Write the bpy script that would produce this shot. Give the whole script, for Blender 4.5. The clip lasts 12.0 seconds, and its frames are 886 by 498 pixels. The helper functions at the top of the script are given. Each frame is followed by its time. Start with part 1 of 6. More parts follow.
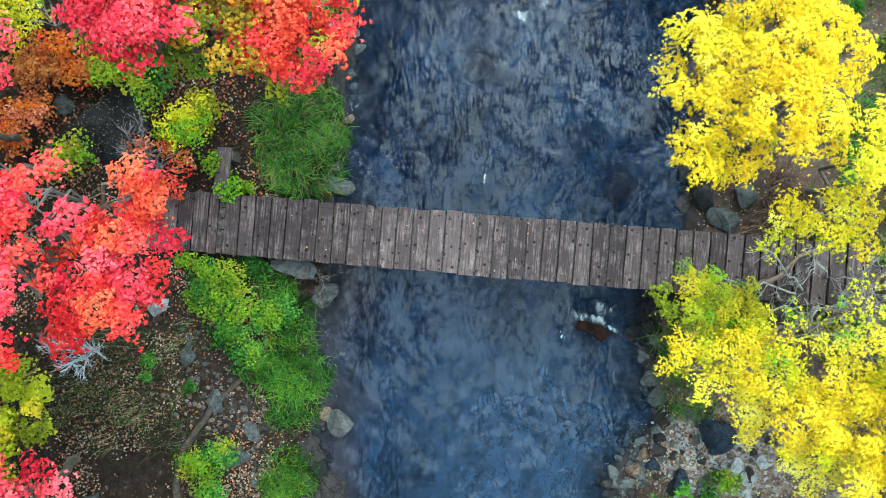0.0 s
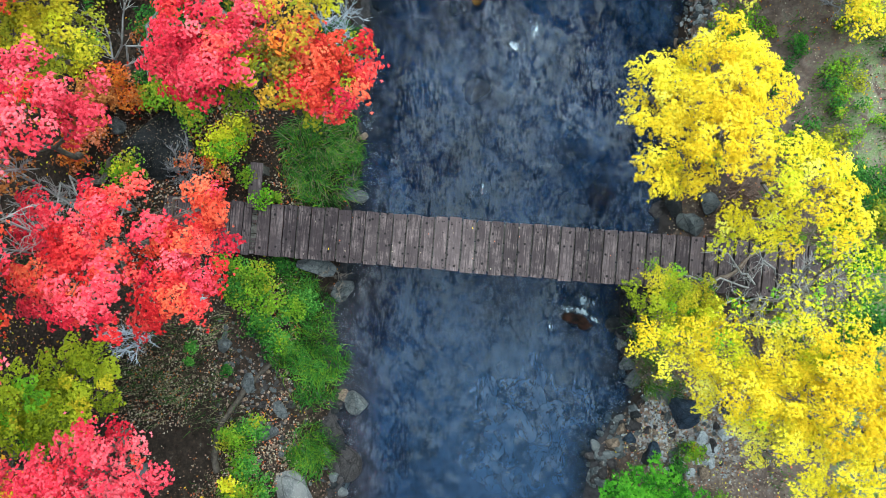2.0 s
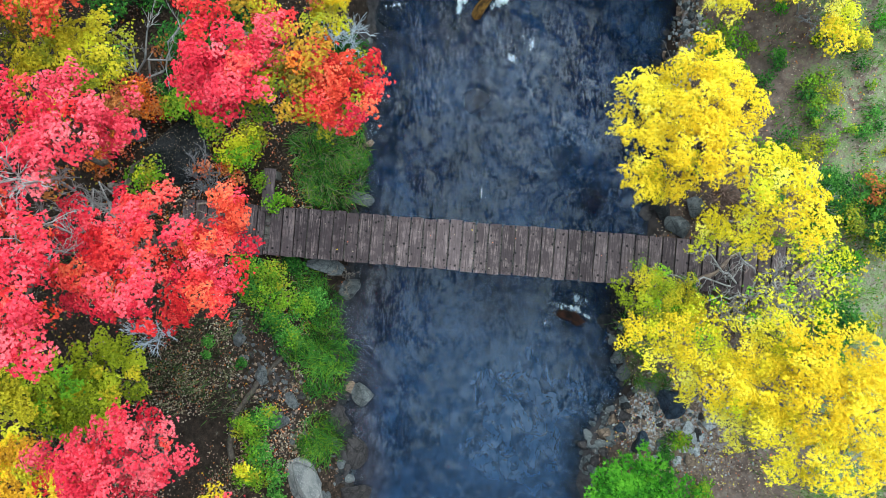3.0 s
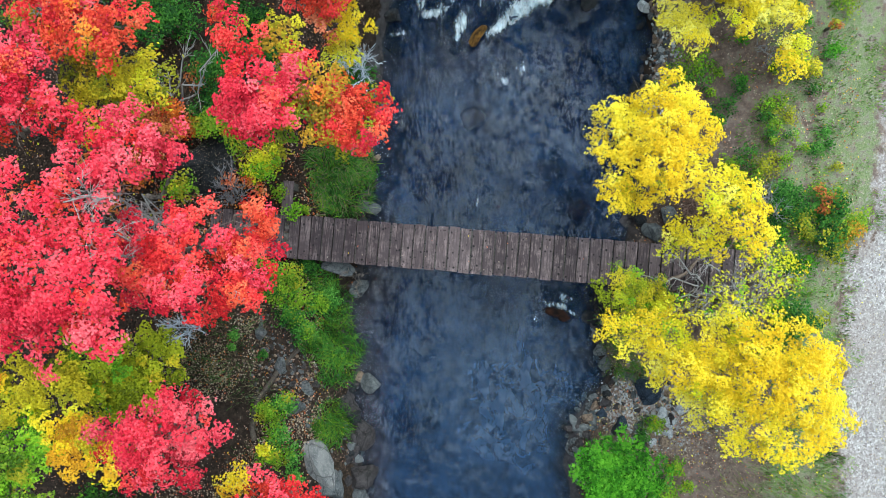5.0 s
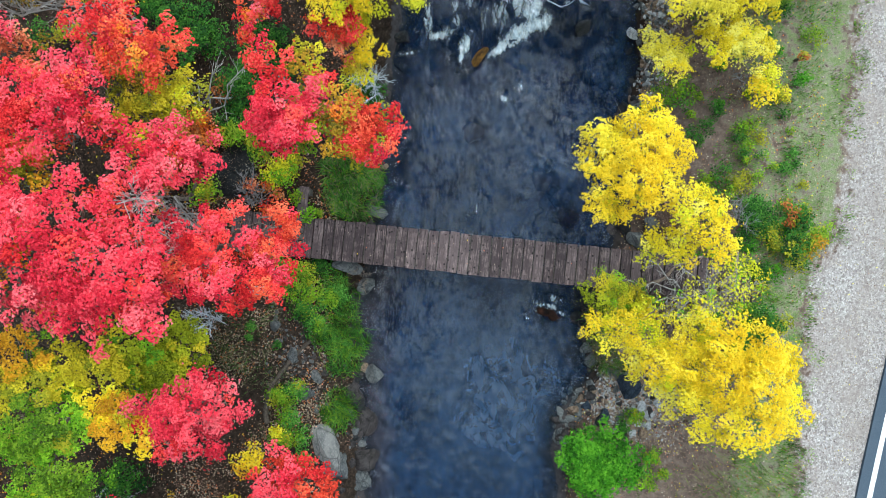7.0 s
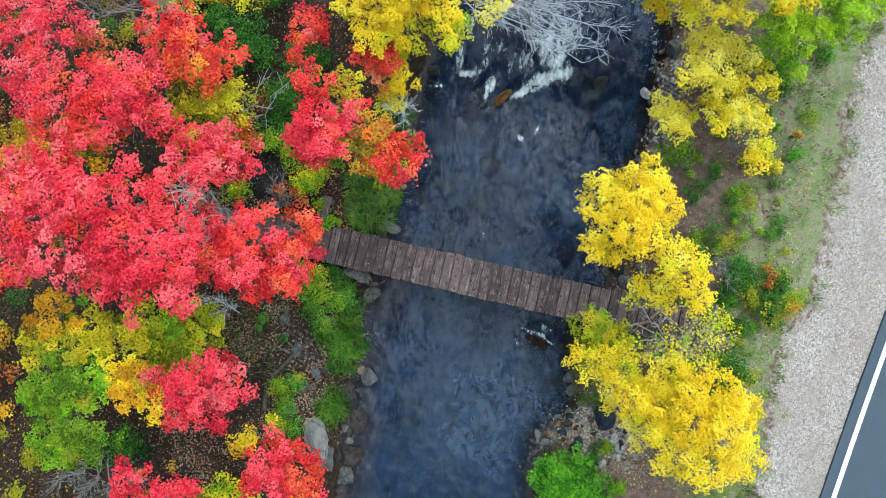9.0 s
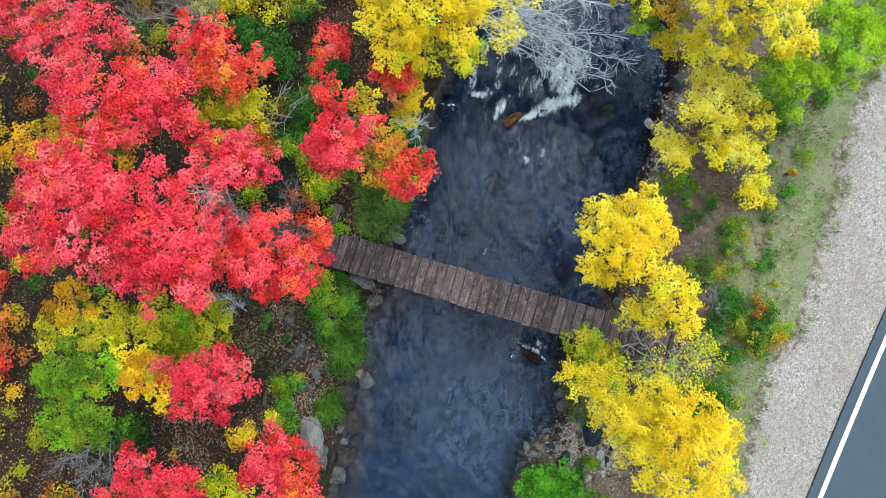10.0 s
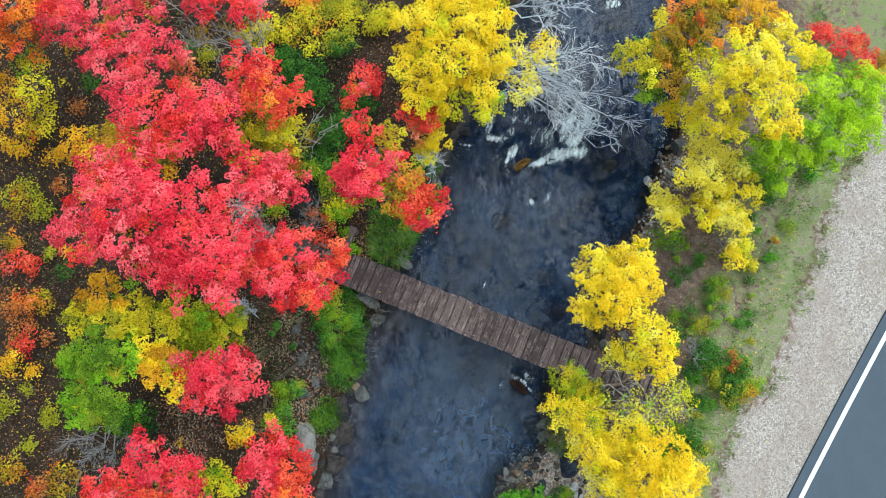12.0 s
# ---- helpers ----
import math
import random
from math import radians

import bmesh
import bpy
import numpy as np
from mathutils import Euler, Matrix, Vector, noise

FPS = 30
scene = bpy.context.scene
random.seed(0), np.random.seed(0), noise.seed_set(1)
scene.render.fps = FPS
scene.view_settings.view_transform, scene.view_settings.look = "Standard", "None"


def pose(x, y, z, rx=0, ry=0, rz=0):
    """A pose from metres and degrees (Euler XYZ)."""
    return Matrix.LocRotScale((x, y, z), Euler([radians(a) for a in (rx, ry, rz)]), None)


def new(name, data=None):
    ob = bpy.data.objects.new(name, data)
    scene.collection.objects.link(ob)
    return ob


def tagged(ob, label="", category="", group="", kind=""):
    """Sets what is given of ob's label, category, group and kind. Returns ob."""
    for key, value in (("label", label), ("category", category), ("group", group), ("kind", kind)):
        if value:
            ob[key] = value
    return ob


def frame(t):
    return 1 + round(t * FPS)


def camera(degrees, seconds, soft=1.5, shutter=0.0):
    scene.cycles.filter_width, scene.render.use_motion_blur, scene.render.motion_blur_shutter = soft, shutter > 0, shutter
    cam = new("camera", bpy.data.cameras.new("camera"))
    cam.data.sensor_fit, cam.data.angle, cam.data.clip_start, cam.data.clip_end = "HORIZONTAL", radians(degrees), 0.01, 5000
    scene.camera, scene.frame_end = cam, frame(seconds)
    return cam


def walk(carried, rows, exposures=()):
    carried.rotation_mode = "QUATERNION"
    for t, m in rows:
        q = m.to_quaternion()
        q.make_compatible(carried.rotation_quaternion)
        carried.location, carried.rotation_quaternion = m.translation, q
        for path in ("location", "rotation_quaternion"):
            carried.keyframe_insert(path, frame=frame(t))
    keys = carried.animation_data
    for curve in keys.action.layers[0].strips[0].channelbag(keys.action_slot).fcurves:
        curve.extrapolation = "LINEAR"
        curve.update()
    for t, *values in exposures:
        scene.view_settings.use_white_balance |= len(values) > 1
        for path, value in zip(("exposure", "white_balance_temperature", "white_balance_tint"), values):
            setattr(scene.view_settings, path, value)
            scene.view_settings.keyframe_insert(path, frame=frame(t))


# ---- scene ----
cam = camera(69.6, 12.0, soft=0.6)
# seconds, place, then degrees: tilt ahead, lean, turn; at rest the camera looks straight down
ROWS = [
    (0.0, -0.016, 0.009, 11.136, 0.01, 0.00, 0.60),
    (0.5, -0.041, 0.008, 11.516, 0.11, -0.14, 0.57),
    (1.0, -0.061, 0.010, 11.919, 0.14, -0.18, 0.51),
    (1.5, -0.085, 0.008, 12.335, 0.12, -0.15, 0.48),
    (2.0, -0.095, 0.016, 12.750, 0.08, -0.10, 0.47),
    (2.5, -0.103, 0.025, 13.153, 0.05, -0.05, 0.50),
    (3.0, -0.108, 0.036, 13.544, 0.04, -0.02, 0.53),
    (4.0, -0.114, 0.068, 14.332, 0.07, -0.05, 0.51),
    (5.0, -0.117, 0.094, 15.096, 0.14, -0.06, 0.54),
    (5.5, -0.126, 0.096, 15.454, 0.17, -0.09, 0.53),
    (6.0, -0.137, 0.093, 15.797, 0.21, -0.12, 0.61),
    (6.5, -0.148, 0.085, 16.126, 0.28, -0.14, 0.98),
    (7.0, -0.158, 0.074, 16.451, 0.44, -0.13, 1.76),
    (7.5, -0.153, 0.070, 16.771, 0.82, -0.03, 2.98),
    (8.0, -0.153, 0.060, 17.083, 1.28, 0.05, 4.94),
    (8.5, -0.152, 0.051, 17.399, 1.79, 0.13, 7.13),
    (9.0, -0.156, 0.038, 17.717, 2.32, 0.21, 8.88),
    (9.5, -0.165, 0.039, 18.044, 2.81, 0.24, 10.73),
    (10.0, -0.185, 0.039, 18.369, 3.34, 0.23, 12.36),
    (10.5, -0.215, 0.036, 18.692, 3.91, 0.16, 13.85),
    (11.0, -0.282, 0.011, 19.015, 4.52, 0.03, 15.27),
    (11.5, -0.334, -0.009, 19.342, 5.14, -0.18, 16.67),
    (12.0, -0.393, -0.033, 19.674, 5.73, -0.46, 18.11),
]
walk(cam, [(t, pose(x, y, z, rx, ry, rz)) for t, x, y, z, rx, ry, rz in ROWS],
     exposures=[(0.0, 0.83, 5750, -14), (2.5, 0.61, 5750, -9), (5.5, 0.43, 5850, -5), (9.0, 0.34, 6120, -4), (12.0, 0.31, 6350, -4)])

# ---- daylight: a bright overcast sky ----
SKY, SUN = 0.13, 3.3
world = bpy.data.worlds.new("overcast_sky")
world.use_nodes = True
scene.world = world
wn, wl = world.node_tree.nodes, world.node_tree.links
sky = wn.new("ShaderNodeTexSky")
sky.sky_type, sky.sun_disc = "NISHITA", False
sky.sun_elevation, sky.sun_rotation = radians(63), radians(20)
sky.air_density, sky.dust_density, sky.ozone_density = 1.0, 4.0, 1.0
fade = wn.new("ShaderNodeHueSaturation")
fade.inputs["Saturation"].default_value = 0.55
wl.new(sky.outputs["Color"], fade.inputs["Color"])
wl.new(fade.outputs["Color"], wn["Background"].inputs["Color"])
wn["Background"].inputs["Strength"].default_value = SKY
sun = new("sun", bpy.data.lights.new("sun", "SUN"))
sun.data.energy, sun.data.angle, sun.data.color = SUN, radians(84), (0.95, 0.98, 1.0)
sun.matrix_world = pose(0, 0, 30, 27, 0, 160)

# ---- materials ----
WATER_Z = -0.35


def material(name, rough=0.8):
    m = bpy.data.materials.new(name)
    m.use_nodes = True
    b = m.node_tree.nodes["Principled BSDF"]
    b.inputs["Roughness"].default_value, b.inputs["Specular IOR Level"].default_value = rough, 0.15
    return m, m.node_tree.nodes, m.node_tree.links, b


def coords(n, l, kind="Object", scale=(1, 1, 1), random_shift=False):
    tc, mp = n.new("ShaderNodeTexCoord"), n.new("ShaderNodeMapping")
    mp.inputs["Scale"].default_value = scale
    l.new(tc.outputs[kind], mp.inputs["Vector"])
    if random_shift:
        info, mul = n.new("ShaderNodeObjectInfo"), n.new("ShaderNodeMath")
        mul.operation, mul.inputs[1].default_value = "MULTIPLY", 50.0
        l.new(info.outputs["Random"], mul.inputs[0])
        comb = n.new("ShaderNodeCombineXYZ")
        for k in range(3):
            l.new(mul.outputs[0], comb.inputs[k])
        l.new(comb.outputs[0], mp.inputs["Location"])
    return mp.outputs["Vector"]


def noise_tex(n, l, vec, scale, detail=4.0, rough=0.55, distort=0.0):
    t = n.new("ShaderNodeTexNoise")
    t.inputs["Scale"].default_value, t.inputs["Detail"].default_value = scale, detail
    t.inputs["Roughness"].default_value, t.inputs["Distortion"].default_value = rough, distort
    l.new(vec, t.inputs["Vector"])
    return t.outputs["Fac"]


def ramp(n, l, fac, stops):
    r = n.new("ShaderNodeValToRGB")
    e = r.color_ramp.elements
    while len(e) < len(stops):
        e.new(0.5)
    for k, (p, c) in enumerate(stops):
        e[k].position, e[k].color = p, (c, c, c, 1) if isinstance(c, (int, float)) else (*c, 1)
    l.new(fac, r.inputs["Fac"])
    return r.outputs["Color"]


def mix(n, l, fac, a, b, blend="MIX"):
    m = n.new("ShaderNodeMix")
    m.data_type, m.blend_type = "RGBA", blend
    for sock, v in ((m.inputs["Factor"], fac), (m.inputs["A"], a), (m.inputs["B"], b)):
        if hasattr(v, "links"):
            l.new(v, sock)
        elif isinstance(v, tuple):
            sock.default_value = (*v, 1)
        elif sock.type == "RGBA":
            sock.default_value = (v, v, v, 1)
        else:
            sock.default_value = v
    return m.outputs["Result"]


def bump(n, l, b, height, strength=0.4, distance=0.02):
    bp = n.new("ShaderNodeBump")
    bp.inputs["Strength"].default_value, bp.inputs["Distance"].default_value = strength, distance
    l.new(height, bp.inputs["Height"])
    l.new(bp.outputs["Normal"], b.inputs["Normal"])
    return bp


def leaf_material(name, dark, mid, light):
    """Leaves: each tuft and each leaf its own shade, thin enough to let light through."""
    m, n, l, b = material(name, 0.55)
    geo, tuft = n.new("ShaderNodeNewGeometry"), n.new("ShaderNodeAttribute")
    tuft.attribute_name = "tone"
    vec = coords(n, l)

    def sum_of(*terms):
        out = None
        for sock, k in terms:
            t = n.new("ShaderNodeMath")
            t.operation, t.inputs[1].default_value = "MULTIPLY_ADD", k
            l.new(sock, t.inputs[0])
            if out is None:
                t.inputs[2].default_value = 0.0
            else:
                l.new(out, t.inputs[2])
            out = t.outputs[0]
        return out

    drift = ramp(n, l, noise_tex(n, l, vec, 2.4, 3.0, 0.6), [(0.34, 0.0), (0.66, 1.0)])
    tone = sum_of((geo.outputs["Random Per Island"], 0.38), (tuft.outputs["Fac"], 0.44), (drift, 0.18))
    deepest = tuple(0.7 * c for c in dark)
    col = ramp(n, l, tone, [(0.08, deepest), (0.28, dark), (0.52, mid), (0.86, light)])
    speck = ramp(n, l, noise_tex(n, l, vec, 60.0, 2.0), [(0.30, 0.80), (0.6, 1.0)])
    col = mix(n, l, 1.0, col, speck, "MULTIPLY")
    l.new(col, b.inputs["Base Color"])
    b.inputs["Specular IOR Level"].default_value = 0.10
    tr, ms = n.new("ShaderNodeBsdfTranslucent"), n.new("ShaderNodeMixShader")
    l.new(col, tr.inputs["Color"])
    ms.inputs["Fac"].default_value = 0.28
    l.new(b.outputs[0], ms.inputs[1])
    l.new(tr.outputs[0], ms.inputs[2])
    l.new(ms.outputs[0], n["Material Output"].inputs["Surface"])
    return m


LEAF = {
    "crimson": leaf_material("crimson_leaf", (0.52, 0.012, 0.034), (0.86, 0.042, 0.082), (0.94, 0.140, 0.175)),
    "pink_red": leaf_material("pink_red_leaf", (0.56, 0.026, 0.052), (0.87, 0.078, 0.125), (0.95, 0.215, 0.245)),
    "scarlet": leaf_material("scarlet_leaf", (0.50, 0.013, 0.020), (0.84, 0.042, 0.046), (0.94, 0.15, 0.12)),
    "orange_red": leaf_material("orange_red_leaf", (0.48, 0.026, 0.014), (0.80, 0.080, 0.042), (0.92, 0.21, 0.10)),
    "orange": leaf_material("orange_leaf", (0.483, 0.092, 0.0115), (0.825, 0.213, 0.025), (0.9, 0.384, 0.06)),
    "orange_olive": leaf_material("orange_olive_leaf", (0.14, 0.11, 0.010), (0.38, 0.23, 0.015), (0.62, 0.33, 0.03)),
    "peach": leaf_material("peach_leaf", (0.517, 0.103, 0.046), (0.825, 0.225, 0.112), (0.9, 0.432, 0.24)),
    "rust": leaf_material("rust_leaf", (0.22, 0.06, 0.018), (0.44, 0.14, 0.035), (0.62, 0.28, 0.08)),
    "gold_orange": leaf_material("gold_orange_leaf", (0.483, 0.23, 0.0115), (0.775, 0.4, 0.0187), (0.864, 0.552, 0.036)),
    "gold": leaf_material("gold_leaf", (0.80, 0.53, 0.012), (0.95, 0.69, 0.020), (0.95, 0.78, 0.065)),
    "gold_yellow": leaf_material("gold_yellow_leaf", (0.76, 0.54, 0.012), (0.94, 0.70, 0.022), (0.95, 0.80, 0.07)),
    "yellow": leaf_material("yellow_leaf", (0.66, 0.53, 0.013), (0.91, 0.73, 0.024), (0.95, 0.84, 0.08)),
    "pale_yellow": leaf_material("pale_yellow_leaf", (0.74, 0.62, 0.04), (0.94, 0.82, 0.09), (0.95, 0.89, 0.20)),
    "lime_gold": leaf_material("lime_gold_leaf", (0.48, 0.50, 0.012), (0.74, 0.72, 0.02), (0.90, 0.84, 0.06)),
    "olive_gold": leaf_material("olive_gold_leaf", (0.32, 0.275, 0.012), (0.62, 0.53, 0.02), (0.82, 0.68, 0.04)),
    "olive_lime": leaf_material("olive_lime_leaf", (0.15, 0.19, 0.009), (0.35, 0.41, 0.015), (0.54, 0.58, 0.03)),
    "olive": leaf_material("olive_leaf", (0.149, 0.172, 0.0115), (0.325, 0.338, 0.0187), (0.504, 0.456, 0.03)),
    "lime": leaf_material("lime_leaf", (0.08, 0.19, 0.01), (0.20, 0.43, 0.018), (0.38, 0.60, 0.03)),
    "spring_green": leaf_material("spring_green_leaf", (0.15, 0.30, 0.007), (0.38, 0.62, 0.013), (0.60, 0.80, 0.030)),
    "fern_green": leaf_material("fern_green_leaf", (0.022, 0.095, 0.005), (0.075, 0.26, 0.012), (0.18, 0.45, 0.028)),
    "lime_dull": leaf_material("dull_lime_leaf", (0.06, 0.12, 0.010), (0.16, 0.29, 0.016), (0.32, 0.44, 0.032)),
    "green": leaf_material("green_leaf", (0.0092, 0.0403, 0.00805), (0.0375, 0.131, 0.0175), (0.108, 0.264, 0.03)),
    "bright_green": leaf_material("bright_green_leaf", (0.022, 0.078, 0.012), (0.075, 0.230, 0.028), (0.20, 0.42, 0.07)),
    "grass": leaf_material("grass_blade", (0.012, 0.036, 0.008), (0.042, 0.125, 0.022), (0.15, 0.28, 0.065)),
    "dry_grass": leaf_material("dry_grass_blade", (0.10, 0.088, 0.05), (0.22, 0.19, 0.11), (0.38, 0.33, 0.20)),
    "litter": leaf_material("fallen_leaf", (0.085, 0.048, 0.036), (0.25, 0.155, 0.118), (0.48, 0.34, 0.28)),
    "litter_pale": leaf_material("pale_fallen_leaf", (0.24, 0.18, 0.12), (0.42, 0.34, 0.25), (0.62, 0.55, 0.45)),
}


def bark_material(name, a, c, rough=0.85):
    m, n, l, b = material(name, rough)
    vec = coords(n, l, scale=(1, 1, 0.35))
    f = noise_tex(n, l, vec, 14.0, 6.0, 0.65)
    l.new(ramp(n, l, f, [(0.3, a), (0.7, c)]), b.inputs["Base Color"])
    bump(n, l, b, f, 0.6, 0.02)
    return m


BARK = bark_material("grey_brown_bark", (0.07, 0.055, 0.045), (0.26, 0.22, 0.19))
PALE_BARK = bark_material("pale_grey_bark", (0.36, 0.40, 0.47), (0.68, 0.72, 0.80))
DARK_BARK = bark_material("dark_bark", (0.03, 0.024, 0.02), (0.11, 0.09, 0.075))


def rock_material(name, a, c, spot):
    m, n, l, b = material(name, 0.75)
    vec = coords(n, l, random_shift=True)
    big, fine = noise_tex(n, l, vec, 2.2, 6.0, 0.65, 0.5), noise_tex(n, l, vec, 16.0, 6.0, 0.75)
    col = mix(n, l, ramp(n, l, big, [(0.38, 0.0), (0.60, 1.0)]), a, c)
    col = mix(n, l, ramp(n, l, fine, [(0.52, 0.0), (0.66, 0.85)]), col, spot)
    vor = n.new("ShaderNodeTexVoronoi")
    vor.feature, vor.inputs["Scale"].default_value = "DISTANCE_TO_EDGE", 0.9
    l.new(vec, vor.inputs["Vector"])
    crack = ramp(n, l, vor.outputs["Distance"], [(0.0, 0.5), (0.03, 1.0)])
    col = mix(n, l, 1.0, col, crack, "MULTIPLY")
    l.new(col, b.inputs["Base Color"])
    bump(n, l, b, fine, 0.7, 0.05)
    return m


ROCK = {
    "grey": rock_material("grey_rock", (0.045, 0.050, 0.056), (0.12, 0.125, 0.13), (0.24, 0.235, 0.225)),
    "dark": rock_material("dark_wet_rock", (0.008, 0.009, 0.011), (0.025, 0.026, 0.029), (0.06, 0.056, 0.052)),
    "blue": rock_material("blue_grey_rock", (0.008, 0.013, 0.024), (0.030, 0.044, 0.070), (0.12, 0.14, 0.17)),
    "white": rock_material("whitish_rock", (0.22, 0.225, 0.24), (0.42, 0.43, 0.45), (0.62, 0.62, 0.62)),
    "pale": rock_material("pale_slab_rock", (0.11, 0.11, 0.115), (0.21, 0.205, 0.20), (0.34, 0.33, 0.32)),
    "tan": rock_material("tan_rock", (0.10, 0.070, 0.050), (0.24, 0.17, 0.125), (0.42, 0.33, 0.27)),
    "rust": rock_material("rusty_wet_rock", (0.009, 0.006, 0.005), (0.046, 0.018, 0.010), (0.010, 0.009, 0.010)),
    "golden": rock_material("golden_wet_rock", (0.04, 0.020, 0.006), (0.19, 0.100, 0.020), (0.014, 0.010, 0.008)),
    "brown": rock_material("brown_muddy_rock", (0.018, 0.016, 0.017), (0.055, 0.048, 0.05), (0.10, 0.085, 0.08)),
}


def wood_material():
    m, n, l, b = material("weathered_plank_wood", 0.7)
    vec = coords(n, l, scale=(1, 1, 1), random_shift=True)
    grain_vec = n.new("ShaderNodeVectorMath")
    grain_vec.operation, grain_vec.inputs[1].default_value = "MULTIPLY", (38, 2.2, 10)
    l.new(vec, grain_vec.inputs[0])
    grain = noise_tex(n, l, grain_vec.outputs[0], 1.0, 6.0, 0.7, 0.4)
    patch = noise_tex(n, l, vec, 4.5, 5.0, 0.7)
    info = n.new("ShaderNodeObjectInfo")
    tone = ramp(n, l, info.outputs["Random"], [(0.0, (0.046, 0.033, 0.036)), (0.5, (0.070, 0.051, 0.054)), (1.0, (0.108, 0.080, 0.083))])
    col = mix(n, l, ramp(n, l, grain, [(0.30, 0.0), (0.62, 1.0)]), mix(n, l, 1.0, tone, (0.60, 0.58, 0.59), "MULTIPLY"), tone)
    # bare, rubbed wood
    rub = n.new("ShaderNodeMath")
    rub.operation = "MULTIPLY"
    l.new(ramp(n, l, patch, [(0.44, 0.0), (0.66, 0.85)]), rub.inputs[0])
    l.new(ramp(n, l, grain, [(0.45, 0.0), (0.60, 1.0)]), rub.inputs[1])
    col = mix(n, l, rub.outputs[0], col, (0.25, 0.19, 0.185))
    # knots
    vor = n.new("ShaderNodeTexVoronoi")
    vor.voronoi_dimensions, vor.inputs["Scale"].default_value = "2D", 4.8
    l.new(vec, vor.inputs["Vector"])
    size = n.new("ShaderNodeMath")
    size.operation = "ADD"
    l.new(vor.outputs["Distance"], size.inputs[0])
    l.new(ramp(n, l, vor.outputs["Color"], [(0.2, 0.0), (0.75, 0.09)]), size.inputs[1])
    knot = ramp(n, l, size.outputs[0], [(0.08, 0.95), (0.16, 0.0)])
    col = mix(n, l, knot, col, (0.006, 0.005, 0.005))
    l.new(col, b.inputs["Base Color"])
    bump(n, l, b, grain, 0.5, 0.008)
    return m


WOOD = wood_material()
BEAM = bark_material("old_beam_wood", (0.05, 0.045, 0.04), (0.16, 0.145, 0.13))


def ground_material():
    m, n, l, b = material("forest_floor", 0.95)
    vec = coords(n, l)
    big, mid = noise_tex(n, l, vec, 0.9, 5.0), noise_tex(n, l, vec, 6.0, 6.0, 0.65)
    fine = noise_tex(n, l, vec, 45.0, 5.0, 0.7)
    soil = ramp(n, l, mid, [(0.3, (0.007, 0.005, 0.004)), (0.55, (0.024, 0.017, 0.013)), (0.75, (0.062, 0.046, 0.036))])
    vor = n.new("ShaderNodeTexVoronoi")
    vor.inputs["Scale"].default_value = 26.0
    l.new(vec, vor.inputs["Vector"])
    leaf = ramp(n, l, vor.outputs["Color"], [(0.15, (0.012, 0.009, 0.007)), (0.5, (0.040, 0.027, 0.019)), (0.8, (0.095, 0.060, 0.043)), (1.0, (0.17, 0.115, 0.085))])
    soil = mix(n, l, ramp(n, l, big, [(0.4, 0.15), (0.65, 0.6)]), soil, leaf)
    cover = n.new("ShaderNodeAttribute")
    cover.attribute_name = "cover"
    sep = n.new("ShaderNodeSeparateColor")
    l.new(cover.outputs["Color"], sep.inputs[0])
    dusty = ramp(n, l, mid, [(0.3, (0.14, 0.100, 0.085)), (0.55, (0.27, 0.200, 0.172)), (0.75, (0.42, 0.340, 0.305))])
    soil = mix(n, l, cover.outputs["Alpha"], soil, mix(n, l, 0.35, dusty, leaf))
    turf = ramp(n, l, fine, [(0.25, (0.15, 0.128, 0.105)), (0.5, (0.29, 0.255, 0.220)), (0.75, (0.46, 0.415, 0.37))])
    turf = mix(n, l, ramp(n, l, mid, [(0.32, 0.0), (0.54, 0.85)]), turf, ramp(n, l, fine, [(0.3, (0.085, 0.125, 0.038)), (0.7, (0.21, 0.265, 0.10))]))
    stones = n.new("ShaderNodeTexVoronoi")
    stones.inputs["Scale"].default_value = 30.0
    l.new(vec, stones.inputs["Vector"])
    grit = ramp(n, l, stones.outputs["Color"], [(0.1, (0.19, 0.165, 0.165)), (0.35, (0.33, 0.295, 0.295)), (0.65, (0.43, 0.390, 0.390)), (0.92, (0.66, 0.62, 0.615))])
    chips = n.new("ShaderNodeTexVoronoi")
    chips.inputs["Scale"].default_value = 17.0
    l.new(vec, chips.inputs["Vector"])
    grit = mix(n, l, ramp(n, l, chips.outputs["Color"], [(0.16, 0.5), (0.24, 0.0)]), grit, (0.14, 0.122, 0.115))
    grit = mix(n, l, ramp(n, l, chips.outputs["Color"], [(0.74, 0.0), (0.84, 0.5)]), grit, (0.52, 0.49, 0.47))
    grit = mix(n, l, ramp(n, l, fine, [(0.35, 0.55), (0.6, 0.0)]), grit, (0.16, 0.135, 0.120))
    grit = mix(n, l, ramp(n, l, big, [(0.35, 0.60), (0.62, 0.0)]), grit, (0.27, 0.225, 0.205))

    def edge(channel):
        add = n.new("ShaderNodeMath")
        add.operation = "ADD"
        l.new(sep.outputs[channel], add.inputs[0])
        l.new(ramp(n, l, mid, [(0.2, 0.0), (0.8, 1.0)]), add.inputs[1])
        return ramp(n, l, add.outputs[0], [(0.75, 0.0), (0.98, 1.0)])

    col = mix(n, l, edge(1), soil, turf)
    col = mix(n, l, edge(0), col, grit)
    mud = ramp(n, l, mid, [(0.3, (0.022, 0.020, 0.022)), (0.7, (0.075, 0.068, 0.072))])
    mud = mix(n, l, cover.outputs["Alpha"], mud, mix(n, l, mid, (0.010, 0.007, 0.006), (0.040, 0.026, 0.018)))
    col = mix(n, l, edge(2), col, mud)
    l.new(col, b.inputs["Base Color"])
